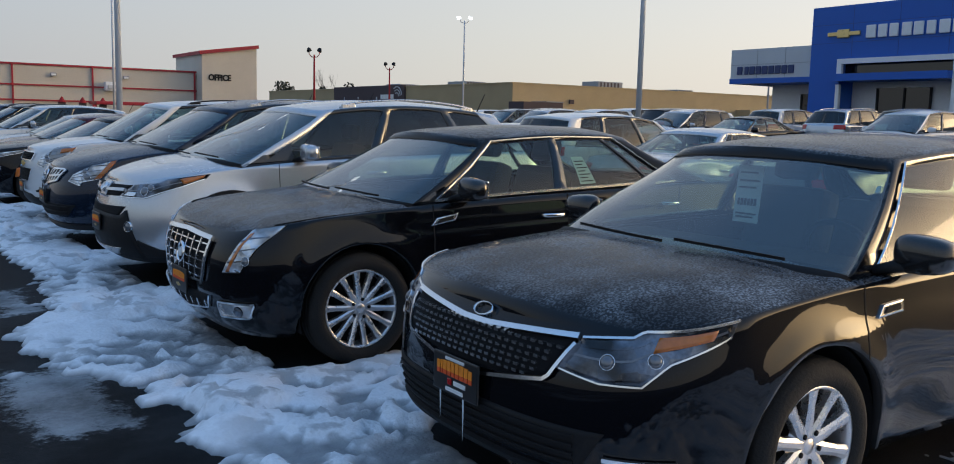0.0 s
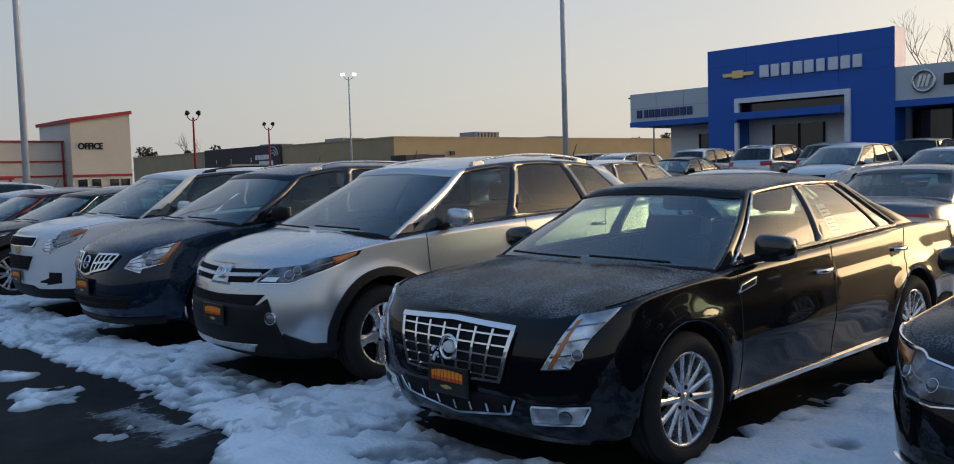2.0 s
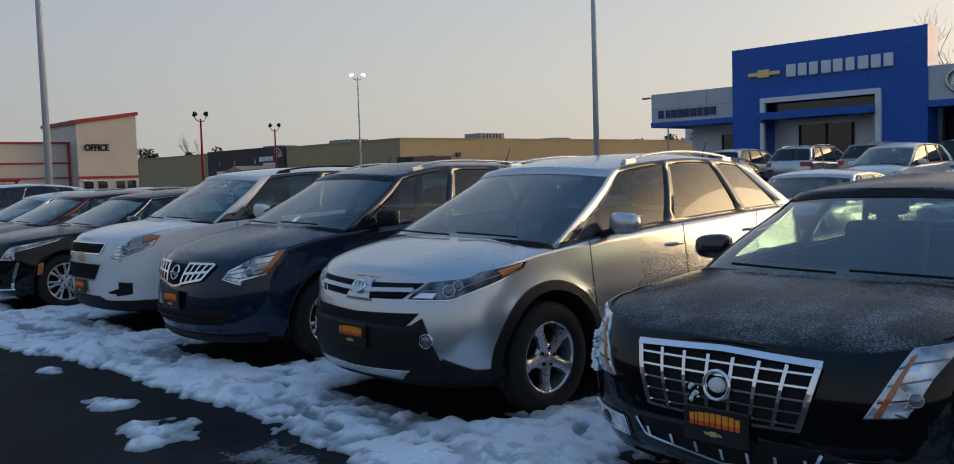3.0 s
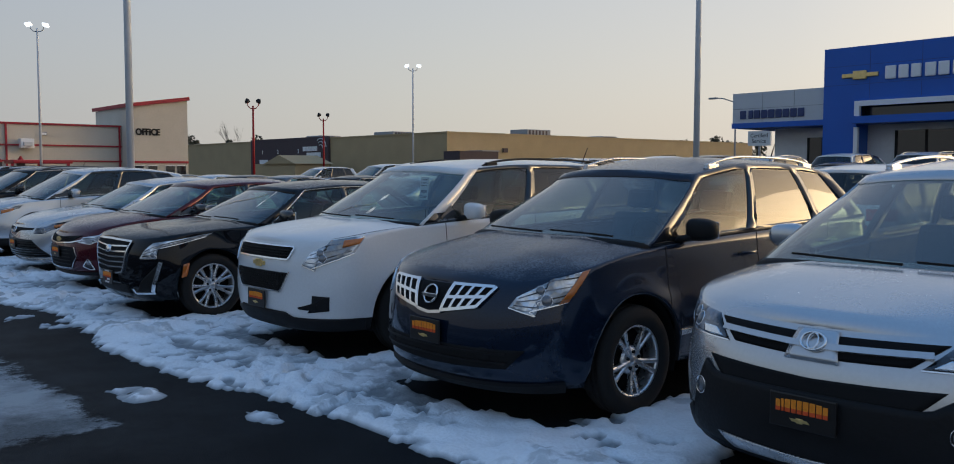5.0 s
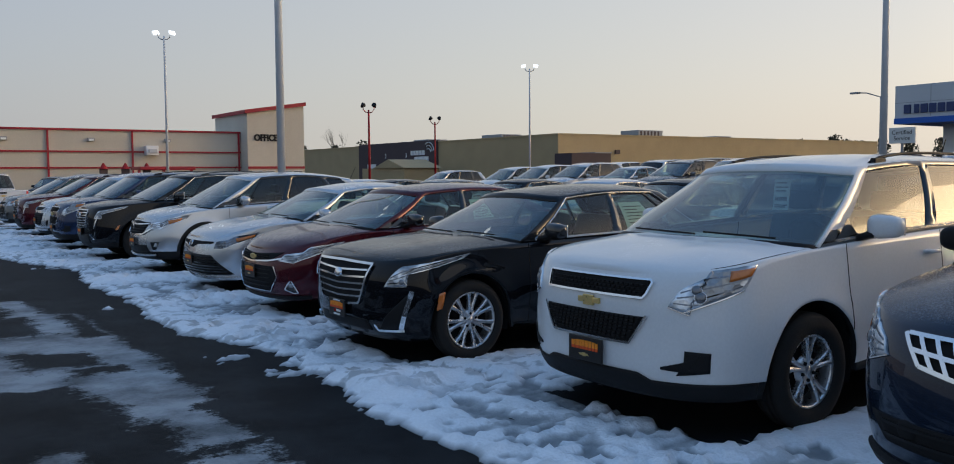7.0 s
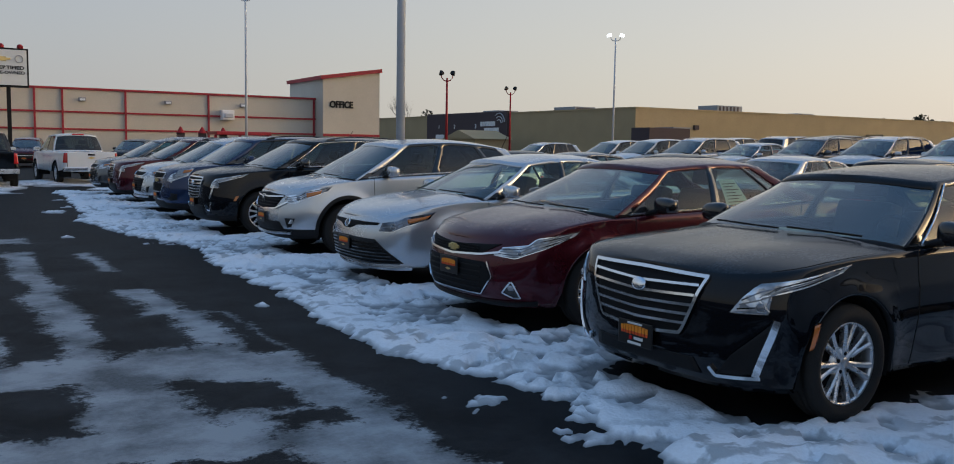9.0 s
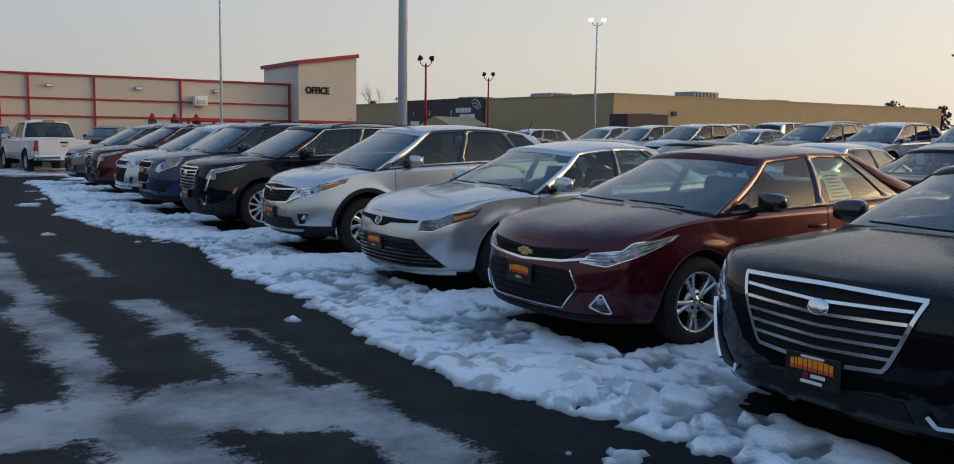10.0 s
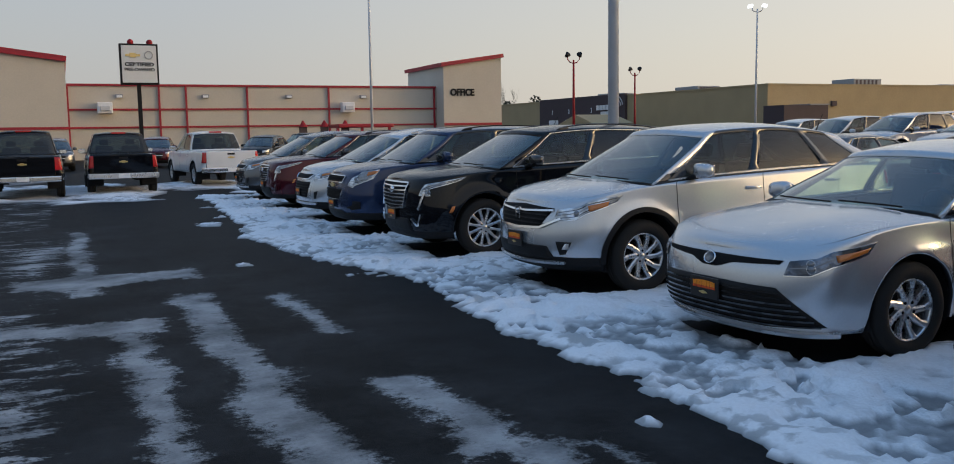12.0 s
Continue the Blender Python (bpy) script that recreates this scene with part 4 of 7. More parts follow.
def icicles(c, z, at):
    """Thin icicles under the dealer plate."""
    x = c.wall(np.array(0.0), np.array(z), -1, 0.03)[0]
    for y, ln in at:
        bm = bmesh.new()
        sweep(bm, [(x, y, z), (x + 0.001, y + 0.001, z - ln * 0.5), (x, y, z - ln)], 0.008, 0.008, 6, taper=[1.0, 0.7, 0.15], smooth=True)
        part("icicle", bm, M["ice"], c.root, "thin clear icicle")


# ---- the row of cars, one by one ----
def sedan_kia():
    c = sedan("sedan", "black sedan with a frosted bonnet and mesh grille", P_BLACK, L=4.85, W=0.93, xa=0.95, wb=2.8, style=("ten", 10), rim=0.232, mirror="gloss", lift=0.05, ws0=(1.0, 0.985), ws1=(1.68, 1.40), cab=(1.22, 3.95), roof=[(1.7, 1.39), (1.9, 1.42), (2.5, 1.47), (3.0, 1.46), (3.45, 1.385)], doors=(1.2, 2.28, 3.35), panes=[(1.05, 1.43), (1.47, 1.78), (1.80, 1.88)],
              shoulder=[(0, 0.78), (0.15, 0.81), (0.5, 0.86), (0.95, 0.90), (1.5, 0.94), (2.5, 0.97), (4.0, 1.0), (4.87, 0.98)],
              hood=[(0, 0.78), (0.25, 0.87), (0.8, 0.96), (1.35, 1.0), (1.6, 1.02), (3.8, 1.05), (4.1, 1.07), (4.87, 1.02)])
    y = c.ay
    g = c.patch("grille", [(-y(0.47), 0.575), (-y(0.25), 0.54), (0, 0.52), (y(0.25), 0.54), (y(0.47), 0.575)], [(-y(0.53), 0.70), (-y(0.3), 0.685), (0, 0.672), (y(0.3), 0.685), (y(0.53), 0.70)], M["grille"], 0.005, (-1,), 28, lab="dark mesh grille")
    mesh_grille(c, y(0.40), 0.60, 0.735, 0.042, parent=g, a1=y(0.53))
    c.bar("grille_rim", [(-y(0.54), 0.71), (-y(0.3), 0.695), (-y(0.08), 0.68), (y(0.08), 0.68), (y(0.3), 0.695), (y(0.54), 0.71)], M["chrome"], 0.022, 0.012, (-1,), parent=g, n=40)
    c.bar("grille_rim", [(-y(0.54), 0.69), (-y(0.47), 0.565), (-y(0.25), 0.53), (-y(0.1), 0.505), (y(0.1), 0.505), (y(0.25), 0.53), (y(0.47), 0.565), (y(0.54), 0.69)], M["chrome"], 0.014, 0.012, (-1,), parent=g, n=40)
    headlamp(c, [(y(0.50), 0.61), (y(0.66), 0.585), (y(0.78), 0.59), (c.ax(0.24), 0.665), (c.ax(0.44), 0.755)], [(y(0.55), 0.712), (y(0.72), 0.735), (c.ax(0.16), 0.77), (c.ax(0.48), 0.81)], "darklens",
             [(y(0.67), 0.655, 0.036), (y(0.80), 0.675, 0.034)], ([(c.ax(0.19), 0.695), (c.ax(0.36), 0.745)], [(c.ax(0.19), 0.745), (c.ax(0.38), 0.78)]), True, 0.007, True)
    c.disc("emblem", 0, 0.715, 0.058, M["chrome"], 0.006, (-1,), 0.55, 0.008)
    c.patch("lower_grille", [(-y(0.62), 0.27), (y(0.62), 0.27)], [(-y(0.70), 0.42), (y(0.70), 0.42)], M["plastic"], 0.004, (-1,), 24)
    slats(c, "grille_bar", y(0.6), 0.28, 0.41, 4, M["dark"], 0.012)
    c.bar("bumper_strip", [(y(0.70), 0.335), (y(0.86), 0.335), (c.ax(0.3), 0.335)], M["chrome"], 0.016, 0.012)
    c.bar("bumper_edge", [(-y(0.8), 0.235), (y(0.8), 0.235)], M["plastic"], 0.03, 0.004, (-1,))
    c.plate(0.47, two=True)
    c.patch("fender_vent", [(c.ax(1.27), 0.785), (c.ax(1.44), 0.80)], [(c.ax(1.31), 0.835), (c.ax(1.44), 0.845)], M["chrome"], 0.008, lab="chrome fender vent")
    c.patch("vent_slot", [(c.ax(1.31), 0.80), (c.ax(1.42), 0.81)], [(c.ax(1.33), 0.825), (c.ax(1.42), 0.832)], M["dark"], 0.012)
    price_sheet(c, 0.05, 0.86, 0.15, 0.28)
    sticker(c, 0.8, 0.74)
    icicles(c, 0.445, ((0.10, 0.11), (-0.06, 0.16)))
    return c


def sedan_cts():
    c = sedan("sedan", "black sedan with a barred chrome grille and frost-patched bonnet", P_BLACK, L=4.87, W=0.92, xa=0.80, wb=2.88, style=("multi", 14), rim=0.24, R=0.345, mirror="gloss", Df=0.5, nf=3.0, ws0=(0.97, 1.01), ws1=(1.72, 1.40), cab=(1.36, 3.95), doors=(1.3, 2.4, 3.45),
              nose=[(0.2, 0.12), (0.3, 0.04), (0.45, 0.0), (0.6, 0.0), (0.74, 0.03), (0.82, 0.09), (0.9, 0.14)],
              shoulder=[(0, 0.79), (0.12, 0.84), (0.35, 0.885), (0.9, 0.93), (1.5, 0.97), (2.5, 1.01), (4.0, 1.055), (4.87, 1.03)],
              hood=[(0, 0.79), (0.25, 0.87), (0.8, 0.97), (1.35, 1.03), (1.6, 1.04), (3.8, 1.07), (4.1, 1.09), (4.87, 1.04)])
    y = c.ay
    g = c.patch("grille", [(-y(0.36), 0.505), (0, 0.49), (y(0.36), 0.505)], [(-y(0.44), 0.745), (0, 0.755), (y(0.44), 0.745)], M["dark"], 0.004, (-1,), 24, lab="chrome crossbar grille")
    for i in range(8):
        f = (i - 3.5) / 3.5
        c.bar("grille_bar", [(y(0.36) * f, 0.503), (y(0.43) * f, 0.745)], M["chrome"], 0.016, 0.014, (-1,), parent=g, n=6)
    for i in range(5):
        z = 0.52 + i * 0.05
        w = y(0.36) + (y(0.43) - y(0.36)) * (z - 0.5) / 0.25
        c.bar("grille_bar", [(-w, z), (w, z)], M["chrome"], 0.009, 0.010, (-1,), parent=g)
    c.bar("grille_rim", [(-y(0.45), 0.755), (0, 0.768), (y(0.45), 0.755)], M["chrome"], 0.03, 0.012, (-1,), parent=g)
    c.bar("grille_rim", [(-y(0.44), 0.745), (-y(0.37), 0.5), (0, 0.487), (y(0.37), 0.5), (y(0.44), 0.745)], M["chrome"], 0.014, 0.014, (-1,), parent=g, n=40)
    c.disc("emblem", 0, 0.63, 0.068, M["chrome"], 0.02, (-1,), 1, 0.016, parent=g)
    c.disc("emblem_shield", 0, 0.63, 0.04, M["white"], 0.02, (-1,), 0.8, parent=g)
    headlamp(c, [(y(0.60), 0.58), (y(0.74), 0.595), (c.ax(0.09), 0.605)], [(y(0.74), 0.825), (c.ax(0.12), 0.85), (c.ax(0.27), 0.87)], "lens", [(y(0.765), 0.66, 0.045)],
             ([(y(0.635), 0.59), (y(0.66), 0.59)], [(y(0.745), 0.81), (y(0.765), 0.82)]))
    for side in (-1, 1):
        f = c.patch("fog_lamp", [(y(0.55), 0.315), (y(0.80), 0.325), (c.ax(0.14), 0.33)], [(y(0.55), 0.395), (y(0.80), 0.405), (c.ax(0.16), 0.41)], M["lens"], 0.006, (side,))
        c.bar("fog_rim", [(y(0.55), 0.31), (c.ax(0.14), 0.325), (c.ax(0.17), 0.415), (y(0.55), 0.40), (y(0.55), 0.31)], M["chrome"], 0.01, 0.01, (side,), parent=f, n=40)
        c.disc("fog_bulb", y(0.72), 0.36, 0.033, M["darklens"], 0.01, (side,), parent=f)
    c.patch("lower_grille", [(-y(0.32), 0.305), (0, 0.29), (y(0.32), 0.305)], [(-y(0.45), 0.42), (0, 0.42), (y(0.45), 0.42)], M["dark"], 0.004, (-1,))
    c.bar("lower_rim", [(-y(0.46), 0.42), (-y(0.42), 0.345), (0, 0.29), (y(0.42), 0.345), (y(0.46), 0.42)], M["chrome"], 0.013, 0.01, (-1,), n=40)
    for i in range(7):
        f = (i - 3) / 3.2
        c.bar("lower_bar", [(y(0.42) * f, 0.31 + 0.04 * abs(f)), (y(0.42) * f, 0.36 + 0.03 * abs(f))], M["chrome"], 0.014, 0.012, (-1,), n=4)
    c.plate(0.46, two=False)
    c.patch("fender_vent", [(c.ax(1.28), 0.83), (c.ax(1.46), 0.86)], [(c.ax(1.32), 0.875), (c.ax(1.48), 0.905)], M["chrome"], 0.008, lab="chrome fender vent")
    c.patch("vent_slot", [(c.ax(1.32), 0.845), (c.ax(1.44), 0.868)], [(c.ax(1.34), 0.868), (c.ax(1.45), 0.89)], M["dark"], 0.012)
    c.bar("sill_strip", [(c.ax(c.xa + 0.45), 0.27), (c.ax(c.xa + c.wb - 0.45), 0.29)], M["chrome"], 0.03, 0.006, h=0.01)
    side_sheet(c, 1.52, 1.58, 0.12, 0.6)
    frost_snow(c, -y(0.13), 0.57, 0.013, 9, 2, 0.035)
    frost_snow(c, -y(0.8), 0.68, 0.016, 40, 3, 0.07)
    return c


def suv_rav():
    c = suv("suv", "silver compact suv with black lower bumper and roof rails", P_SILVER, xa=0.88, style=("five", 5), rim=0.23, rails=M["alloy"], mirror="paint", clad=0.36, Df=0.66, nf=2.6, trim=False,
            shoulder=[(0, 0.90), (0.15, 0.93), (0.5, 0.985), (0.9, 1.035), (1.5, 1.09), (3.0, 1.155), (4.57, 1.20)],
            hood=[(0, 0.90), (0.2, 0.98), (0.8, 1.115), (1.3, 1.16), (1.6, 1.16), (4.3, 1.14), (4.57, 1.1)], ws0=(0.78, 1.13), ws1=(1.70, 1.585), rw1=(3.95, 1.56), roof=[(1.8, 1.6), (2.3, 1.655), (2.8, 1.675), (3.3, 1.655), (4.0, 1.57)])
    y = c.ay
    g = c.patch("grille", [(-y(0.42), 0.79), (0, 0.775), (y(0.42), 0.79)], [(-y(0.55), 0.885), (0, 0.87), (y(0.55), 0.885)], M["grille"], 0.004, (-1,), lab="dark two-slat grille")
    c.bar("grille_bar", [(-y(0.5), 0.84), (-y(0.1), 0.825), (y(0.1), 0.825), (y(0.5), 0.84)], P_SILVER, 0.028, 0.012, (-1,), parent=g)
    c.patch("grille_centre", [(-y(0.13), 0.76), (y(0.13), 0.76)], [(-y(0.10), 0.885), (y(0.10), 0.885)], P_SILVER, 0.012, (-1,), 8, parent=g)
    c.disc("emblem", 0, 0.835, 0.062, M["chrome"], 0.022, (-1,), 0.75, 0.013, parent=g)
    c.disc("emblem_bar", 0, 0.835, 0.028, M["chrome"], 0.022, (-1,), 1.5, 0.008, parent=g)
    headlamp(c, [(y(0.46), 0.785), (y(0.74), 0.79), (c.ax(0.3), 0.845), (c.ax(0.66), 0.955)], [(y(0.58), 0.89), (y(0.80), 0.915), (c.ax(0.3), 0.95), (c.ax(0.70), 0.995)], "darklens",
             [(y(0.72), 0.845, 0.05), (c.ax(0.2), 0.875, 0.042)], ([(c.ax(0.46), 0.91), (c.ax(0.64), 0.962)], [(c.ax(0.42), 0.955), (c.ax(0.66), 0.985)]))
    c.patch("inner_lamp", [(y(0.50), 0.795), (y(0.64), 0.795)], [(y(0.56), 0.83), (y(0.66), 0.83)], M["lamp"], 0.012)
    c.patch("upper_intake", [(-y(0.46), 0.62), (y(0.46), 0.62)], [(-y(0.56), 0.71), (0, 0.69), (y(0.56), 0.71)], M["dark"], 0.005, (-1,), 24)
    c.patch("lower_bumper", [(-y(0.74), 0.30), (0, 0.28), (y(0.74), 0.30)], [(-y(0.58), 0.68), (-y(0.5), 0.63), (y(0.5), 0.63), (y(0.58), 0.68)], M["plastic"], 0.012, (-1,), 30, 10)
    c.patch("bumper_corner", [(y(0.68), 0.30), (c.ax(0.25), 0.30), (c.ax(0.46), 0.30)], [(y(0.70), 0.44), (y(0.84), 0.36), (c.ax(0.46), 0.36)], M["plastic"], 0.010)
    c.patch("skid_plate", [(-y(0.42), 0.30), (y(0.42), 0.30)], [(-y(0.5), 0.36), (0, 0.34), (y(0.5), 0.36)], M["alloy"], 0.02, (-1,), lab="silver skid plate")
    c.disc("fog_lamp", c.ax(0.10), 0.545, 0.046, M["lamp"], 0.0, ring=0.008)
    c.disc("fog_bulb", c.ax(0.10), 0.545, 0.04, M["bulb"], 0.002)
    c.plate(0.545)
    for sd in (-1, 1):
        pts = [(c.ax(c.xa + (c.Ra + 0.03) * math.cos(t)), c.R + (c.Ra + 0.03) * math.sin(t)) for t in np.linspace(-0.15, math.pi + 0.1, 30)]
        c.bar("arch_moulding", pts, M["plastic"], 0.065, 0.004, (sd,), h=0.02, n=40)
        pts = [(c.ax(c.xa + c.wb + (c.Ra + 0.03) * math.cos(t)), c.R + (c.Ra + 0.03) * math.sin(t)) for t in np.linspace(-0.1, math.pi + 0.1, 30)]
        c.bar("arch_moulding", pts, M["plastic"], 0.065, 0.004, (sd,), h=0.02, n=40)
    antenna(c, 4.0)
    return c


def suv_rogue():
    c = suv("suv", "navy suv with a chrome lattice grille and frosted bonnet", P_NAVY, xa=1.0, style=("double", 5), rim=0.232, rails=M["alloy"], mirror="black", clad=0.0, Df=0.72, nf=2.5, trim=False,
            shoulder=[(0, 0.87), (0.15, 0.90), (0.5, 0.97), (0.95, 1.045), (1.5, 1.095), (3.0, 1.15), (4.57, 1.20)],
            hood=[(0, 0.87), (0.2, 0.96), (0.8, 1.10), (1.3, 1.17), (1.6, 1.17), (4.3, 1.14), (4.57, 1.1)], ws0=(0.98, 1.13), ws1=(1.80, 1.59))
    y = c.ay
    g = c.patch("grille", [(-y(0.13), 0.685), (y(0.13), 0.685)], [(-y(0.17), 0.86), (y(0.17), 0.86)], M["grille"], 0.006, (-1,), 10, lab="black grille centre")
    for sd in (-1, 1):
        p = c.patch("grille_wing", [(y(0.12), 0.70), (y(0.42), 0.745)], [(y(0.20), 0.86), (y(0.53), 0.865)], M["dark"], 0.006, (sd,), lab="chrome lattice grille")
        for f in (0, 0.5, 1):
            c.bar("lattice", [(y(0.13) + 0.06 * f, 0.70 + 0.16 * f), (y(0.42) + 0.1 * f, 0.745 + 0.12 * f)], M["chrome"], 0.02, 0.014, (sd,), parent=p, n=10)
        for f in (0, 0.25, 0.5, 0.75, 1):
            c.bar("lattice", [(y(0.13) + (y(0.42) - y(0.13)) * f, 0.70 + 0.045 * f), (y(0.20) + (y(0.53) - y(0.20)) * f, 0.86 + 0.005 * f)], M["chrome"], 0.02, 0.014, (sd,), parent=p, n=6)
    c.bar("grille_rim", [(-y(0.19), 0.87), (-y(0.12), 0.69), (0, 0.675), (y(0.12), 0.69), (y(0.19), 0.87)], M["chrome"], 0.02, 0.012, (-1,), n=30, parent=g)
    c.disc("emblem", 0, 0.785, 0.066, M["chrome"], 0.018, (-1,), 1, 0.012, parent=g)
    bm = boxed(-0.005, 0.01, -0.075, 0.075, -0.013, 0.013, 0.003)
    eb = part("emblem_bar", bm, M["chrome"], g)
    eb.location = (c.wall(np.array(0.0), np.array(0.785), -1, 0.034)[0], 0, 0.785)
    headlamp(c, [(y(0.62), 0.755), (y(0.76), 0.705), (c.ax(0.2), 0.735), (c.ax(0.40), 0.79)], [(y(0.66), 0.82), (y(0.80), 0.915), (c.ax(0.3), 0.975), (c.ax(0.58), 0.99)], "lens", [(y(0.80), 0.80, 0.062), (c.ax(0.24), 0.86, 0.05)],
             ([(c.ax(0.34), 0.775), (c.ax(0.40), 0.79)], [(c.ax(0.50), 0.975), (c.ax(0.57), 0.985)]))
    c.patch("lower_grille", [(-y(0.62), 0.38), (0, 0.36), (y(0.62), 0.38)], [(-y(0.72), 0.50), (0, 0.50), (y(0.72), 0.50)], M["dark"], 0.004, (-1,))
    slats(c, "grille_bar", y(0.62), 0.39, 0.5, 2, M["plastic"], 0.014)
    c.disc("fog_recess", c.ax(0.06), 0.46, 0.06, M["dark"], -0.004, sq=0.8)
    c.bar("bumper_edge", [(-c.ax(0.4), 0.27), (0, 0.25), (c.ax(0.4), 0.27)], M["plastic"], 0.06, 0.002, (-1,), n=40)
    c.bar("door_strip", [(c.ax(1.42), 0.50), (c.ax(3.2), 0.52)], M["chrome"], 0.035, 0.006, h=0.012)
    c.plate(0.565)
    antenna(c, 4.0)
    return c


def suv_eqx(paint_m=None, label="white suv with two stacked black grilles", rails=None, plate=True):
    pm = paint_m or P_WHITE
    c = suv("suv", label, pm, L=4.77, xa=1.0, wb=2.86, style=("double", 5), rim=0.225, rails=rails or M["plastic"], mirror="paint", clad=0.36, Df=0.62, nf=2.7, trim=True,
            nose=[(0.22, 0.12), (0.34, 0.03), (0.5, 0.0), (0.8, 0.01), (0.92, 0.05), (1.05, 0.16)],
            shoulder=[(0, 0.97), (0.15, 1.0), (0.5, 1.05), (0.95, 1.09), (1.5, 1.125), (3.0, 1.18), (4.77, 1.22)],
            hood=[(0, 0.97), (0.2, 1.04), (0.8, 1.13), (1.3, 1.18), (1.6, 1.18), (4.5, 1.16), (4.77, 1.12)], ws0=(0.90, 1.15), ws1=(1.68, 1.63), rw1=(4.3, 1.60), rw0=(4.66, 1.15), cab=(1.4, 4.5),
            roof=[(1.8, 1.62), (2.0, 1.65), (2.6, 1.70), (3.4, 1.69), (4.3, 1.61)], doors=(1.38, 2.5, 3.55))
    y = c.ay
    g = c.patch("upper_grille", [(-y(0.44), 0.845), (y(0.44), 0.845)], [(-y(0.48), 0.935), (y(0.48), 0.935)], M["dark"], 0.004, (-1,), lab="black mesh grille with chrome rim")
    mesh_grille(c, y(0.44), 0.85, 0.93, 0.04, M["plastic"], g)
    c.bar("grille_rim", [(-y(0.49), 0.94), (-y(0.45), 0.838), (y(0.45), 0.838), (y(0.49), 0.94), (-y(0.49), 0.94)], M["chrome"], 0.014, 0.01, (-1,), n=60, parent=g)
    g2 = c.patch("lower_grille", [(-y(0.34), 0.575), (y(0.34), 0.575)], [(-y(0.46), 0.73), (y(0.46), 0.73)], M["dark"], 0.004, (-1,), lab="black mesh grille with chrome rim")
    mesh_grille(c, y(0.34), 0.58, 0.73, 0.04, M["plastic"], g2, a1=y(0.45))
    c.bar("grille_rim", [(-y(0.47), 0.74), (-y(0.35), 0.568), (y(0.35), 0.568), (y(0.47), 0.74)], M["chrome"], 0.014, 0.01, (-1,), n=60, parent=g2)
    bm = boxed(-0.008, 0.012, -0.095, 0.095, -0.018, 0.018, 0.006)
    box(bm, -0.012, 0.008, -0.045, 0.045, -0.033, 0.033, 0.006)
    e = part("emblem", bm, M["yellow"], c.root, "gold emblem")
    e.location = (c.wall(np.array(0.0), np.array(0.79), -1, 0.012)[0], 0, 0.79)
    headlamp(c, [(y(0.60), 0.80), (y(0.72), 0.755), (c.ax(0.12), 0.77), (c.ax(0.40), 0.90)], [(y(0.66), 0.90), (y(0.80), 0.99), (c.ax(0.2), 1.025), (c.ax(0.50), 1.04)], "lens", [(y(0.76), 0.86, 0.06), (c.ax(0.16), 0.90, 0.055)],
             ([(c.ax(0.30), 0.945), (c.ax(0.44), 0.975)], [(c.ax(0.30), 1.005), (c.ax(0.48), 1.025)]))
    c.patch("fog_recess", [(y(0.56), 0.435), (y(0.72), 0.425), (c.ax(0.10), 0.405), (c.ax(0.22), 0.43)], [(y(0.56), 0.45), (y(0.68), 0.485), (y(0.77), 0.54), (c.ax(0.12), 0.555), (c.ax(0.22), 0.545)], M["plastic"], 0.006, n=26)
    c.patch("bumper_lower", [(-c.ax(0.5), 0.26), (0, 0.25), (c.ax(0.5), 0.26)], [(-c.ax(0.5), 0.36), (-y(0.5), 0.36), (-y(0.4), 0.40), (y(0.4), 0.40), (y(0.5), 0.36), (c.ax(0.5), 0.36)], M["plastic"], 0.008, (-1,), 50)
    if plate:
        c.plate(0.485)
    if pm is P_WHITE:
        price_sheet(c, -0.12, 0.84, 0.13, 0.22)
    antenna(c, 4.1)
    return c


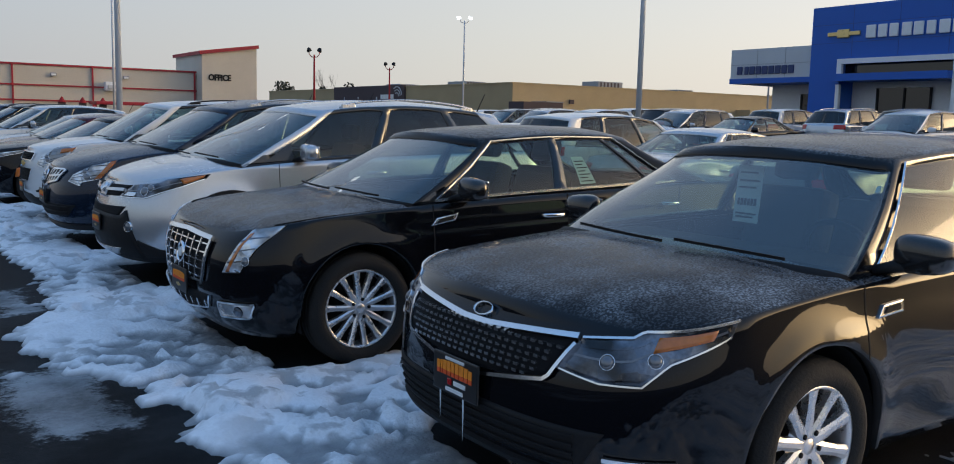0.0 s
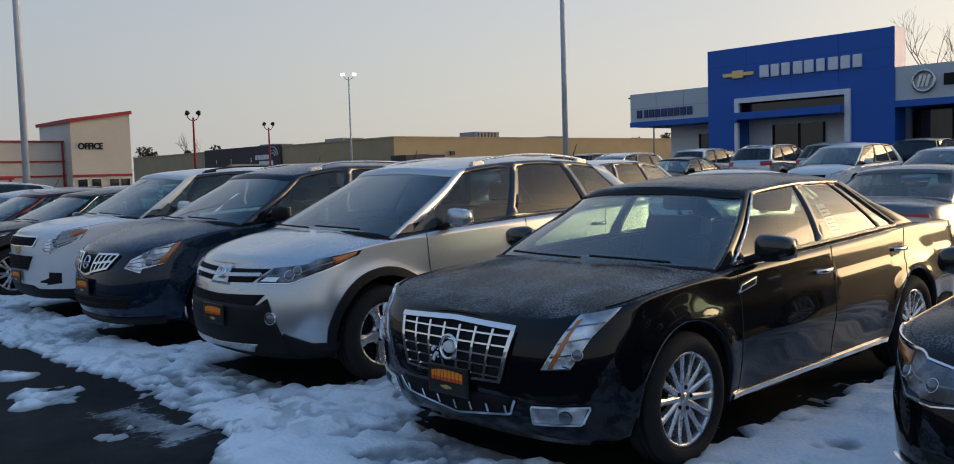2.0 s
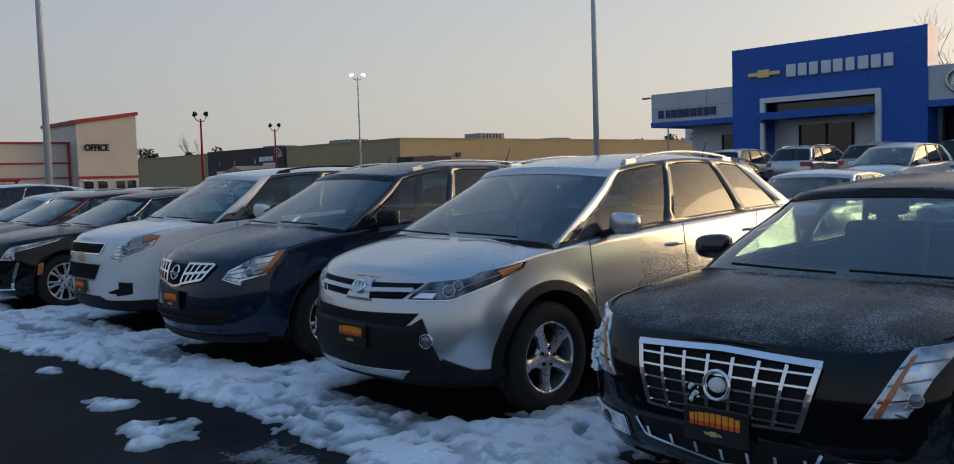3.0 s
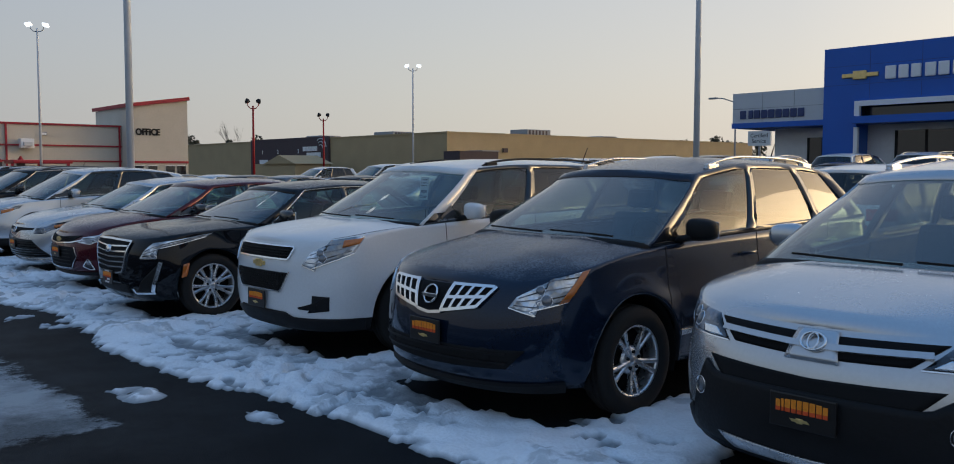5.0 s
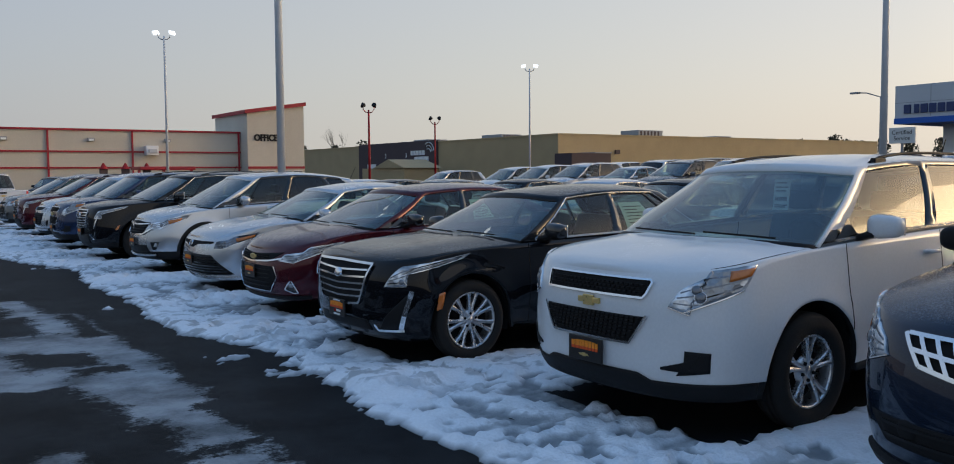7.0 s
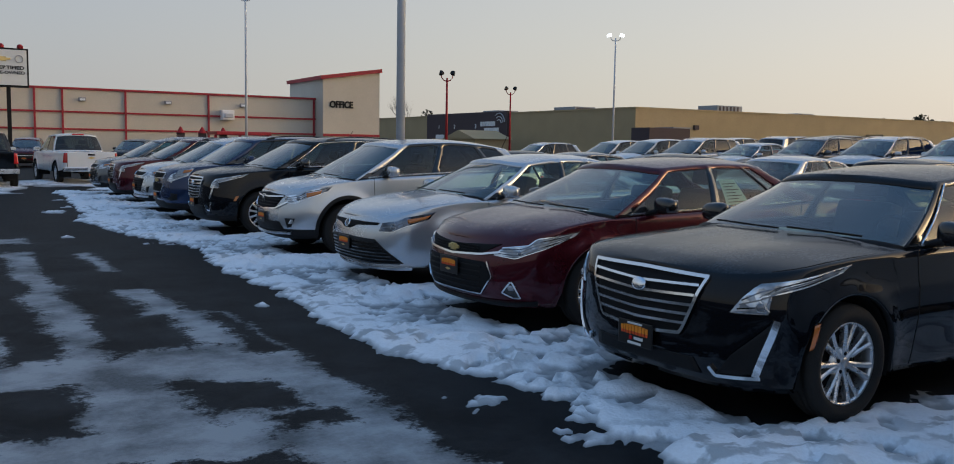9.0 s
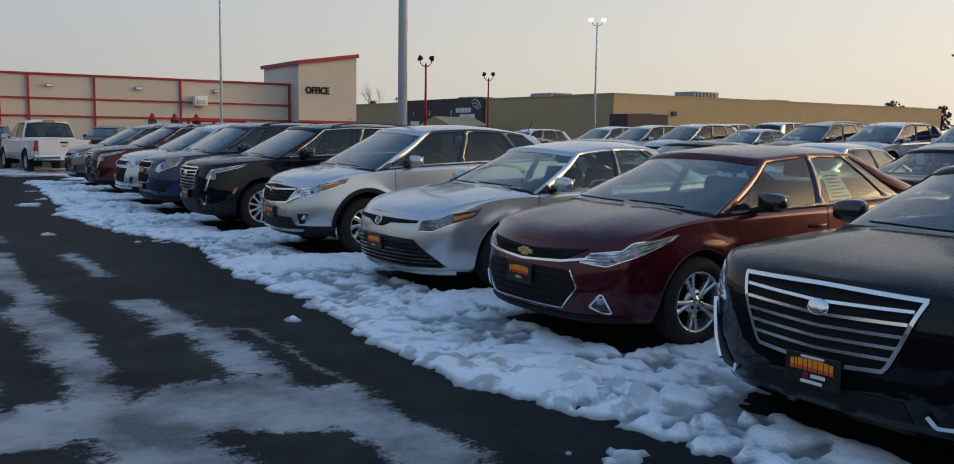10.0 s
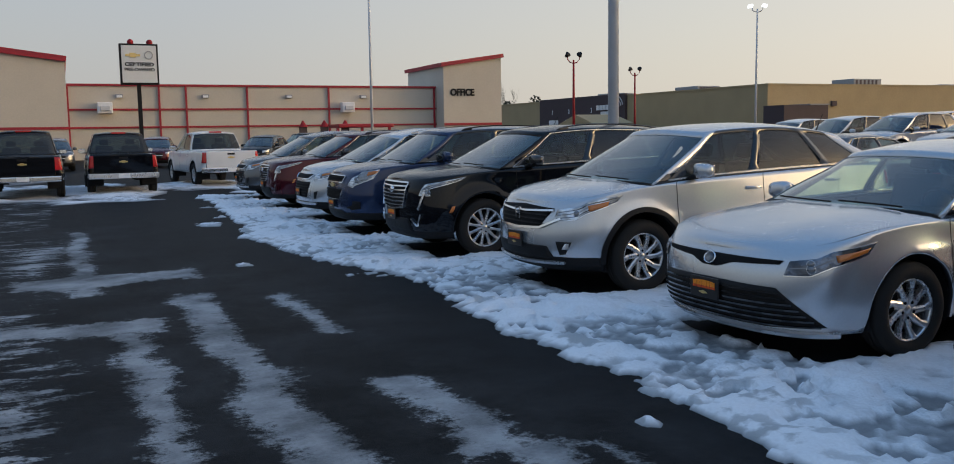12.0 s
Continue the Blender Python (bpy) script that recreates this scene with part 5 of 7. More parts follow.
def sedan_cts_new():
    c = sedan("sedan", "black sedan with wide chrome-slatted grille and frosted bonnet", P_BLACK2, L=4.95, W=0.92, xa=0.78, wb=2.91, style=("double", 7), rim=0.24, R=0.345, mirror="gloss", Df=0.52, nf=2.8,
              nose=[(0.2, 0.12), (0.3, 0.03), (0.45, 0.0), (0.7, 0.0), (0.85, 0.05), (0.95, 0.12)],
              shoulder=[(0, 0.85), (0.12, 0.87), (0.35, 0.90), (0.9, 0.945), (1.5, 0.97), (2.5, 0.99), (4.0, 1.02), (4.95, 1.0)],
              hood=[(0, 0.86), (0.25, 0.93), (0.8, 0.99), (1.35, 1.04), (1.6, 1.05), (3.9, 1.07), (4.2, 1.09), (4.95, 1.04)], ws0=(1.14, 1.0), ws1=(1.86, 1.39), rw1=(3.5, 1.38), rw0=(4.2, 1.07), cab=(1.5, 4.05),
              roof=[(1.9, 1.38), (2.15, 1.42), (2.7, 1.46), (3.1, 1.455), (3.6, 1.38)], doors=(1.4, 2.5, 3.55))
    y = c.ay
    g = c.patch("grille", [(-y(0.36), 0.50), (0, 0.47), (y(0.36), 0.50)], [(-y(0.50), 0.82), (0, 0.83), (y(0.50), 0.82)], M["dark"], 0.004, (-1,), 24, lab="chrome-slatted grille")
    for i in range(5):
        z = 0.55 + i * 0.055
        w = y(0.37) + (y(0.49) - y(0.37)) * (z - 0.5) / 0.32
        c.bar("grille_bar", [(-w, z + 0.01), (0, z - 0.008), (w, z + 0.01)], M["chrome"], 0.016, 0.014, (-1,), parent=g)
    c.bar("grille_rim", [(-y(0.51), 0.825), (-y(0.36), 0.50), (0, 0.468), (y(0.36), 0.50), (y(0.51), 0.825)], M["chrome"], 0.02, 0.012, (-1,), n=40, parent=g)
    c.bar("grille_rim", [(-y(0.52), 0.832), (0, 0.84), (y(0.52), 0.832)], M["chrome"], 0.022, 0.010, (-1,), parent=g)
    c.disc("emblem", 0, 0.735, 0.06, M["chrome"], 0.022, (-1,), 0.7, parent=g)
    headlamp(c, [(y(0.66), 0.66), (y(0.84), 0.665), (c.ax(0.16), 0.75), (c.ax(0.70), 0.875)], [(y(0.72), 0.745), (c.ax(0.16), 0.825), (c.ax(0.40), 0.86), (c.ax(0.78), 0.915)], "lens", [(y(0.80), 0.70, 0.045)], None)
    for sd in (-1, 1):
        p = c.patch("side_intake", [(y(0.60), 0.30), (c.ax(0.18), 0.32)], [(y(0.68), 0.42), (c.ax(0.22), 0.62)], M["plastic"], 0.006, (sd,))
        c.bar("light_blade", [(c.ax(0.17), 0.315), (c.ax(0.235), 0.63)], M["lamp"], 0.04, 0.012, (sd,), h=0.02, parent=p)
        c.bar("intake_rim", [(y(0.56), 0.34), (y(0.60), 0.295), (c.ax(0.19), 0.305)], M["chrome"], 0.022, 0.012, (sd,), parent=p)
    c.patch("side_marker", [(c.ax(0.42), 0.46), (c.ax(0.46), 0.47)], [(c.ax(0.44), 0.60), (c.ax(0.48), 0.61)], M["amber"], 0.008)
    c.patch("lower_grille", [(-y(0.5), 0.28), (y(0.5), 0.28)], [(-y(0.45), 0.37), (y(0.45), 0.37)], M["plastic"], 0.004, (-1,))
    c.plate(0.43, two=True)
    side_sheet(c, 1.50, 1.68, 0.1, 0.72)
    return c


def sedan_cruze():
    c = sedan("sedan", "maroon sedan with a split black mesh grille", P_MAROON, L=4.66, W=0.90, xa=0.96, wb=2.70, style=("double", 5), rim=0.225, mirror="gloss", Df=0.62, nf=2.6, trim=True,
              shoulder=[(0, 0.75), (0.15, 0.80), (0.5, 0.87), (0.95, 0.93), (1.5, 0.96), (2.5, 0.99), (4.0, 1.04), (4.66, 1.02)],
              hood=[(0, 0.75), (0.25, 0.87), (0.8, 0.98), (1.35, 1.04), (1.6, 1.05), (3.7, 1.08), (4.0, 1.1), (4.66, 1.06)], ws0=(0.94, 1.02), ws1=(1.76, 1.40), rw1=(3.35, 1.38), rw0=(4.1, 1.09), cab=(1.36, 3.95))
    y = c.ay
    g = c.patch("upper_grille", [(-y(0.42), 0.645), (0, 0.625), (y(0.42), 0.645)], [(-y(0.60), 0.735), (0, 0.70), (y(0.60), 0.735)], M["dark"], 0.004, (-1,), 24, lab="black mesh grille")
    mesh_grille(c, y(0.40), 0.64, 0.71, 0.035, M["plastic"], g)
    c.bar("grille_rim", [(-y(0.62), 0.67), (-y(0.42), 0.638), (0, 0.615), (y(0.42), 0.638), (y(0.62), 0.67)], M["chrome"], 0.018, 0.012, (-1,), n=40, parent=g)
    bm = boxed(-0.008, 0.012, -0.085, 0.085, -0.016, 0.016, 0.006)
    box(bm, -0.012, 0.008, -0.04, 0.04, -0.03, 0.03, 0.006)
    e = part("emblem", bm, M["yellow"], c.root, "gold emblem")
    e.location = (c.wall(np.array(0.0), np.array(0.67), -1, 0.018)[0], 0, 0.67)
    g2 = c.patch("lower_grille", [(-y(0.44), 0.31), (y(0.44), 0.31)], [(-y(0.56), 0.46), (-y(0.48), 0.58), (y(0.48), 0.58), (y(0.56), 0.46)], M["dark"], 0.004, (-1,), 30)
    c.bar("grille_rim", [(-y(0.50), 0.585), (-y(0.57), 0.46), (-y(0.44), 0.305), (y(0.44), 0.305), (y(0.57), 0.46), (y(0.50), 0.585)], M["chrome"], 0.012, 0.01, (-1,), n=60, parent=g2)
    slats(c, "grille_bar", y(0.44), 0.33, 0.56, 5, M["plastic"], 0.012, parent=g2)
    headlamp(c, [(y(0.56), 0.645), (y(0.74), 0.625), (c.ax(0.26), 0.665), (c.ax(0.66), 0.80)], [(y(0.62), 0.705), (y(0.80), 0.735), (c.ax(0.3), 0.79), (c.ax(0.74), 0.845)], "lens", [(y(0.76), 0.67, 0.035)],
             None, True, 0.007, True)
    for sd in (-1, 1):
        f = c.patch("fog_bezel", [(y(0.66), 0.33), (c.ax(0.22), 0.30)], [(y(0.72), 0.42), (c.ax(0.18), 0.42)], M["gloss"], 0.006, (sd,))
        c.bar("fog_rim", [(y(0.66), 0.34), (y(0.72), 0.43), (c.ax(0.18), 0.43), (c.ax(0.23), 0.30), (y(0.74), 0.30), (y(0.66), 0.34)], M["chrome"], 0.013, 0.012, (sd,), n=40, parent=f)
        c.patch("fog_lamp", [(y(0.74), 0.36), (c.ax(0.16), 0.36)], [(y(0.76), 0.405), (c.ax(0.15), 0.405)], M["lens"], 0.012, (sd,), parent=f)
    c.bar("bumper_edge", [(-y(0.86), 0.25), (0, 0.235), (y(0.86), 0.25)], M["plastic"], 0.04, 0.006, (-1,), n=40)
    c.plate(0.51)
    side_sheet(c, 1.50, 1.62, 0.1, 0.66)
    return c


def sedan_camry():
    c = sedan("sedan", "silver sedan with a wide black lower grille", P_SILVER, L=4.88, W=0.92, xa=1.0, wb=2.82, style=("turbine", 9), rim=0.215, mirror="paint", Df=0.62, nf=2.6, trim=True,
              shoulder=[(0, 0.74), (0.15, 0.78), (0.5, 0.86), (1.0, 0.92), (1.5, 0.945), (2.5, 0.98), (4.0, 1.02), (4.88, 1.0)],
              hood=[(0, 0.75), (0.25, 0.85), (0.8, 0.96), (1.35, 1.02), (1.6, 1.03), (3.8, 1.06), (4.1, 1.08), (4.88, 1.04)])
    y = c.ay
    g = c.patch("upper_grille", [(-y(0.60), 0.675), (-y(0.22), 0.655), (-y(0.08), 0.61), (y(0.08), 0.61), (y(0.22), 0.655), (y(0.60), 0.675)], [(-y(0.62), 0.70), (-y(0.2), 0.70), (y(0.2), 0.70), (y(0.62), 0.70)], M["grille"], 0.006, (-1,), 30, lab="slim black upper grille")
    c.disc("emblem", 0, 0.66, 0.055, M["darklens"], 0.014, (-1,), 0.75, parent=g)
    c.disc("emblem_ring", 0, 0.66, 0.06, M["chrome"], 0.014, (-1,), 0.75, 0.009, parent=g)
    g2 = c.patch("lower_grille", [(-y(0.86), 0.265), (-y(0.5), 0.24), (y(0.5), 0.24), (y(0.86), 0.265)], [(-y(0.60), 0.52), (0, 0.53), (y(0.60), 0.52)], M["plastic"], 0.006, (-1,), 34, lab="wide black slatted grille")
    for i in range(7):
        z = 0.27 + i * 0.036
        w = y(0.84) + (y(0.60) - y(0.84)) * i / 6.5
        c.bar("grille_bar", [(-w, z), (w, z)], M["gloss"], 0.014, 0.014, (-1,), parent=g2, n=34)
    headlamp(c, [(y(0.64), 0.605), (y(0.78), 0.61), (c.ax(0.3), 0.665), (c.ax(0.58), 0.75)], [(y(0.66), 0.70), (y(0.80), 0.725), (c.ax(0.3), 0.77), (c.ax(0.66), 0.825)], "darklens", [(y(0.78), 0.655, 0.04), (c.ax(0.2), 0.69, 0.035)],
             ([(c.ax(0.34), 0.70), (c.ax(0.56), 0.758)], [(c.ax(0.32), 0.745), (c.ax(0.60), 0.79)]))
    c.bar("bumper_lip", [(-c.ax(0.4), 0.215), (0, 0.205), (c.ax(0.4), 0.215)], P_SILVER, 0.035, 0.015, (-1,), n=50)
    c.plate(0.45)
    return c


def suv_crv():
    c = suv("suv", "silver suv with dark grille and black arches", P_SILVER, L=4.55, xa=0.92, wb=2.62, style=("turbine", 10), rim=0.23, mirror="paint", clad=0.38, Df=0.66, nf=2.6, trim=True,
            shoulder=[(0, 0.88), (0.15, 0.92), (0.5, 0.98), (0.95, 1.035), (1.5, 1.085), (3.0, 1.15), (4.57, 1.20)],
            hood=[(0, 0.88), (0.2, 0.97), (0.8, 1.08), (1.3, 1.14), (1.6, 1.14), (4.3, 1.14), (4.57, 1.1)], rw1=(3.82, 1.52), roof=[(1.8, 1.6), (2.3, 1.64), (2.7, 1.65), (3.2, 1.62), (3.9, 1.52)])
    y = c.ay
    g = c.patch("grille", [(-y(0.40), 0.66), (0, 0.64), (y(0.40), 0.66)], [(-y(0.56), 0.84), (0, 0.865), (y(0.56), 0.84)], M["grille"], 0.005, (-1,), lab="dark slatted grille with chrome edge")
    slats(c, "grille_bar", y(0.42), 0.67, 0.84, 4, M["plastic"], 0.014, y(0.54), g)
    c.bar("grille_rim", [(-y(0.66), 0.75), (-y(0.42), 0.655), (0, 0.635), (y(0.42), 0.655), (y(0.66), 0.75)], M["chrome"], 0.022, 0.012, (-1,), n=40, parent=g)
    c.bar("grille_bar", [(-y(0.56), 0.82), (-y(0.12), 0.80), (y(0.12), 0.80), (y(0.56), 0.82)], M["chrome"], 0.02, 0.014, (-1,), parent=g)
    bm = bmesh.new()
    sweep(bm, [(0, -0.045, 0.06), (0, -0.035, -0.06)], 0.016, 0.02), sweep(bm, [(0, 0.045, 0.06), (0, 0.035, -0.06)], 0.016, 0.02), sweep(bm, [(0, -0.04, 0), (0, 0.04, 0)], 0.016, 0.02)
    e = part("emblem", bm, M["chrome"], g)
    e.location = (c.wall(np.array(0.0), np.array(0.78), -1, 0.03)[0], 0, 0.78)
    headlamp(c, [(y(0.58), 0.72), (y(0.78), 0.74), (c.ax(0.3), 0.80), (c.ax(0.60), 0.90)], [(y(0.60), 0.83), (y(0.80), 0.87), (c.ax(0.3), 0.92), (c.ax(0.68), 0.97)], "lens", [(y(0.78), 0.80, 0.05)],
             ([(c.ax(0.32), 0.82), (c.ax(0.5), 0.87)], [(c.ax(0.30), 0.875), (c.ax(0.52), 0.915)]))
    for sd in (-1, 1):
        f = c.patch("fog_recess", [(y(0.66), 0.40), (c.ax(0.16), 0.41)], [(y(0.62), 0.53), (c.ax(0.20), 0.53)], M["plastic"], 0.006, (sd,))
        c.patch("fog_lamp", [(y(0.74), 0.455), (c.ax(0.14), 0.46)], [(y(0.74), 0.515), (c.ax(0.16), 0.515)], M["lens"], 0.012, (sd,), parent=f)
    c.patch("lower_intake", [(-y(0.6), 0.36), (y(0.6), 0.36)], [(-y(0.52), 0.48), (y(0.52), 0.48)], M["plastic"], 0.006, (-1,))
    c.bar("skid_strip", [(-y(0.7), 0.33), (0, 0.31), (y(0.7), 0.33)], M["alloy"], 0.03, 0.014, (-1,), n=40)
    c.plate(0.52)
    for sd in (-1, 1):
        for xw in (c.xa, c.xa + c.wb):
            pts = [(c.ax(xw + (c.Ra + 0.025) * math.cos(t)), c.R + (c.Ra + 0.025) * math.sin(t)) for t in np.linspace(-0.1, math.pi + 0.1, 30)]
            c.bar("arch_moulding", pts, M["plastic"], 0.05, 0.004, (sd,), h=0.018, n=40)
    antenna(c, 4.0)
    return c


def suv_xt(paint_m, label):
    c = suv("suv", label, paint_m, L=4.81, W=0.93, xa=0.93, wb=2.86, R=0.37, style=("multi", 12), rim=0.25, mirror="gloss", clad=0.34, Df=0.56, nf=2.8, trim="full", rails=M["gloss"],
            nose=[(0.22, 0.12), (0.34, 0.03), (0.5, 0.0), (0.85, 0.0), (0.98, 0.05), (1.1, 0.14)],
            shoulder=[(0, 0.99), (0.12, 1.01), (0.4, 1.04), (0.95, 1.08), (1.5, 1.12), (3.0, 1.175), (4.81, 1.22)],
            hood=[(0, 0.99), (0.2, 1.06), (0.8, 1.13), (1.3, 1.17), (1.6, 1.17), (4.5, 1.16), (4.81, 1.13)], ws0=(0.96, 1.14), ws1=(1.82, 1.61), rw1=(4.3, 1.58), rw0=(4.7, 1.17), cab=(1.42, 4.5),
            roof=[(1.8, 1.60), (2.05, 1.63), (2.7, 1.68), (3.4, 1.665), (4.3, 1.59)], doors=(1.4, 2.5, 3.55))
    y = c.ay
    g = c.patch("grille", [(-y(0.36), 0.64), (0, 0.61), (y(0.36), 0.64)], [(-y(0.48), 0.945), (0, 0.955), (y(0.48), 0.945)], M["dark"], 0.004, (-1,), 24, lab="chrome-slatted grille")
    for i in range(6):
        z = 0.67 + i * 0.048
        w = y(0.37) + (y(0.47) - y(0.37)) * (z - 0.64) / 0.3
        c.bar("grille_bar", [(-w, z), (0, z - 0.01), (w, z)], M["chrome"], 0.018, 0.014, (-1,), parent=g)
    c.bar("grille_rim", [(-y(0.49), 0.955), (-y(0.36), 0.64), (0, 0.605), (y(0.36), 0.64), (y(0.49), 0.955), (-y(0.49), 0.958)], M["chrome"], 0.022, 0.012, (-1,), n=60, parent=g)
    c.disc("emblem", 0, 0.86, 0.06, M["chrome"], 0.022, (-1,), 0.7, parent=g)
    headlamp(c, [(y(0.70), 0.80), (y(0.84), 0.80), (c.ax(0.14), 0.86), (c.ax(0.6), 0.99)], [(y(0.74), 0.885), (c.ax(0.16), 0.945), (c.ax(0.40), 0.99), (c.ax(0.68), 1.03)], "lens", [(y(0.82), 0.84, 0.045)], None)
    c.bar("light_blade", [(c.ax(0.10), 0.62), (c.ax(0.16), 0.84)], M["lamp"], 0.03, 0.012, h=0.016)
    for sd in (-1, 1):
        c.bar("fog_chrome", [(y(0.56), 0.50), (y(0.66), 0.42), (c.ax(0.10), 0.42), (c.ax(0.12), 0.56)], M["chrome"], 0.024, 0.012, (sd,), n=30)
    c.patch("side_marker", [(c.ax(0.42), 0.58), (c.ax(0.46), 0.59)], [(c.ax(0.46), 0.66), (c.ax(0.50), 0.67)], M["amber"], 0.008)
    c.patch("lower_grille", [(-y(0.55), 0.34), (y(0.55), 0.34)], [(-y(0.5), 0.5), (y(0.5), 0.5)], M["plastic"], 0.005, (-1,))
    c.plate(0.54)
    return c


def suv_small(paint_m, label, grille="chrome"):
    c = suv("suv", label, paint_m, L=4.4, xa=0.9, wb=2.6, style=("double", 5), rim=0.22, mirror="paint", clad=0.38, Df=0.6, nf=2.6, trim="full", rails=M["alloy"],
            shoulder=[(0, 0.93), (0.15, 0.96), (0.5, 1.01), (0.95, 1.05), (1.5, 1.08), (3.0, 1.11), (4.4, 1.15)],
            hood=[(0, 0.93), (0.2, 1.0), (0.8, 1.10), (1.3, 1.15), (1.6, 1.15), (4.1, 1.15), (4.4, 1.12)], rw1=(3.95, 1.58), rw0=(4.3, 1.13), cab=(1.38, 4.15), doors=(1.3, 2.35, 3.3))
    y = c.ay
    g = c.patch("upper_grille", [(-y(0.46), 0.80), (y(0.46), 0.80)], [(-y(0.58), 0.88), (y(0.58), 0.88)], M["dark"], 0.004, (-1,))
    c.bar("grille_rim", [(-y(0.6), 0.87), (-y(0.46), 0.79), (y(0.46), 0.79), (y(0.6), 0.87)], M["chrome"], 0.016, 0.012, (-1,), n=40, parent=g)
    g2 = c.patch("lower_grille", [(-y(0.44), 0.46), (y(0.44), 0.46)], [(-y(0.54), 0.74), (y(0.54), 0.74)], M["dark"], 0.004, (-1,))
    slats(c, "grille_bar", y(0.42), 0.48, 0.73, 5, M["chrome"] if grille == "chrome" else M["plastic"], 0.014, y(0.52), g2)
    headlamp(c, [(y(0.62), 0.76), (y(0.80), 0.78), (c.ax(0.46), 0.89)], [(y(0.64), 0.87), (y(0.84), 0.92), (c.ax(0.56), 0.985)], "lens", [(y(0.78), 0.83, 0.045)], ([(c.ax(0.2), 0.85), (c.ax(0.36), 0.88)], [(c.ax(0.2), 0.885), (c.ax(0.38), 0.92)]))
    c.patch("fog_recess", [(y(0.66), 0.44), (c.ax(0.14), 0.44)], [(y(0.66), 0.56), (c.ax(0.16), 0.58)], M["plastic"], 0.006)
    c.bar("bumper_strip", [(-y(0.7), 0.35), (y(0.7), 0.35)], M["alloy"], 0.04, 0.012, (-1,), n=40)
    c.plate(0.55)
    return c


ROW = [(sedan_kia(), 1.86, 2.77), (sedan_cts(), 1.66, 5.65), (suv_rav(), 1.72, 8.35), (suv_rogue(), 1.68, 10.93), (suv_eqx(), 1.82, 13.48), (sedan_cts_new(), 1.55, 16.40), (sedan_cruze(), 1.80, 19.15),
       (sedan_camry(), 1.92, 21.80), (suv_crv(), 1.90, 24.75), (suv_xt(P_BLACK2, "black suv with chrome-slatted grille"), 1.72, 28.0), (suv_eqx(P_BLUE, "blue suv with two stacked black grilles"), 1.7, 30.9),
       (suv_small(P_SILVER, "silver small suv with black grille", "dark"), 1.75, 33.4), (suv_xt(P_MAROON, "maroon suv with chrome-slatted grille"), 1.75, 36.7), (suv_small(P_GREY, "grey suv with chrome grille bars"), 1.75, 40.0)]
for c, x, y in ROW:
    c.place(x, y)


# ---- cars of the rows behind ----
def plain_front(c, h):
    y = c.ay
    c.patch("grille", [(-y(0.4), 0.5 * h), (y(0.4), 0.5 * h)], [(-y(0.5), 0.78 * h), (y(0.5), 0.78 * h)], M["dark"], 0.006, (-1,))
    c.bar("grille_bar", [(-y(0.45), 0.66 * h), (y(0.45), 0.66 * h)], M["chrome"], 0.02, 0.012, (-1,))
    headlamp(c, [(y(0.6), 0.72 * h), (c.ax(0.4), 0.8 * h)], [(y(0.62), 0.84 * h), (c.ax(0.5), 0.92 * h)], "lens")
    c.plate(0.5)


P_TAN = paint("champagne metallic car paint", (0.42, 0.38, 0.31), 0.6, 0.15)
kinds = []
for f, h, pm, lab, kw in ((suv, 1.0, P_WHITE, "white suv with dark rear windows", {}), (suv, 1.0, P_BLACK2, "black suv with dark rear windows", {}), (suv, 1.0, P_SILVER, "silver suv with roof rails", {"rails": M["alloy"]}),
                          (suv, 1.0, P_GREY, "grey suv with dark rear windows", {"rails": M["gloss"]}), (sedan, 0.85, P_GREY, "grey sedan dusted with frost", {}), (sedan, 0.85, P_SILVER, "silver sedan dusted with frost", {}),
                          (sedan, 0.85, P_BLACK2, "black sedan with chrome window trim", {}), (suv, 1.0, P_MAROON, "maroon suv with dark rear windows", {}), (suv, 1.0, P_TAN, "champagne suv with dark rear windows", {})):
    k = f("suv" if f is suv else "sedan", lab, pm, fine=False, group="parked cars in the rows behind", **kw)
    plain_front(k, h)
    kinds.append(k.root)
order = [0, 3, 2, 6, 0, 1, 8, 2, 0, 7, 1, 0, 5, 1, 2, 0, 5, 0, 0, 6, 2, 1, 0, 2, 3, 5, 2, 0]
near = [4, 5, 0, 5, 5, 6, 5, 6, 4, 6, 5, 6, 4, 5, 6]
used, rnd = set(), random.Random(5)
n = 0
for nose, turn, y0, count in ((13.9, 180, 7.0, 14), (22.5, 0, 6.0, 17), (32.0, 180, 8.0, 13), (36.5, 0, 38.0, 9), (50.5, 180, 40.0, 8)):
    for i in range(count):
        y, k = y0 + i * 2.75 + rnd.uniform(-0.12, 0.12), (near[i] if nose < 20 else order[n % len(order)])
        n += 1
        if k is None or (nose > 20 and rnd.random() < 0.1) or (abs(y - 25.3) < 1.6 and 20 < nose < 33):
            continue
        m = pose(nose + rnd.uniform(-0.25, 0.25), y, rise_at(nose + (-2.3 if turn else 2.3), y), 0, 0, turn + rnd.uniform(-1.5, 1.5))
        if k not in used:
            used.add(k)
            kinds[k].matrix_world = m
        else:
            copy_thing(kinds[k], m)
for i, k in enumerate(k for k in range(len(kinds)) if k not in used):
    kinds[k].matrix_world = pose(36.6, 60.5 + i * 2.75, 0, 0, 0, 0)

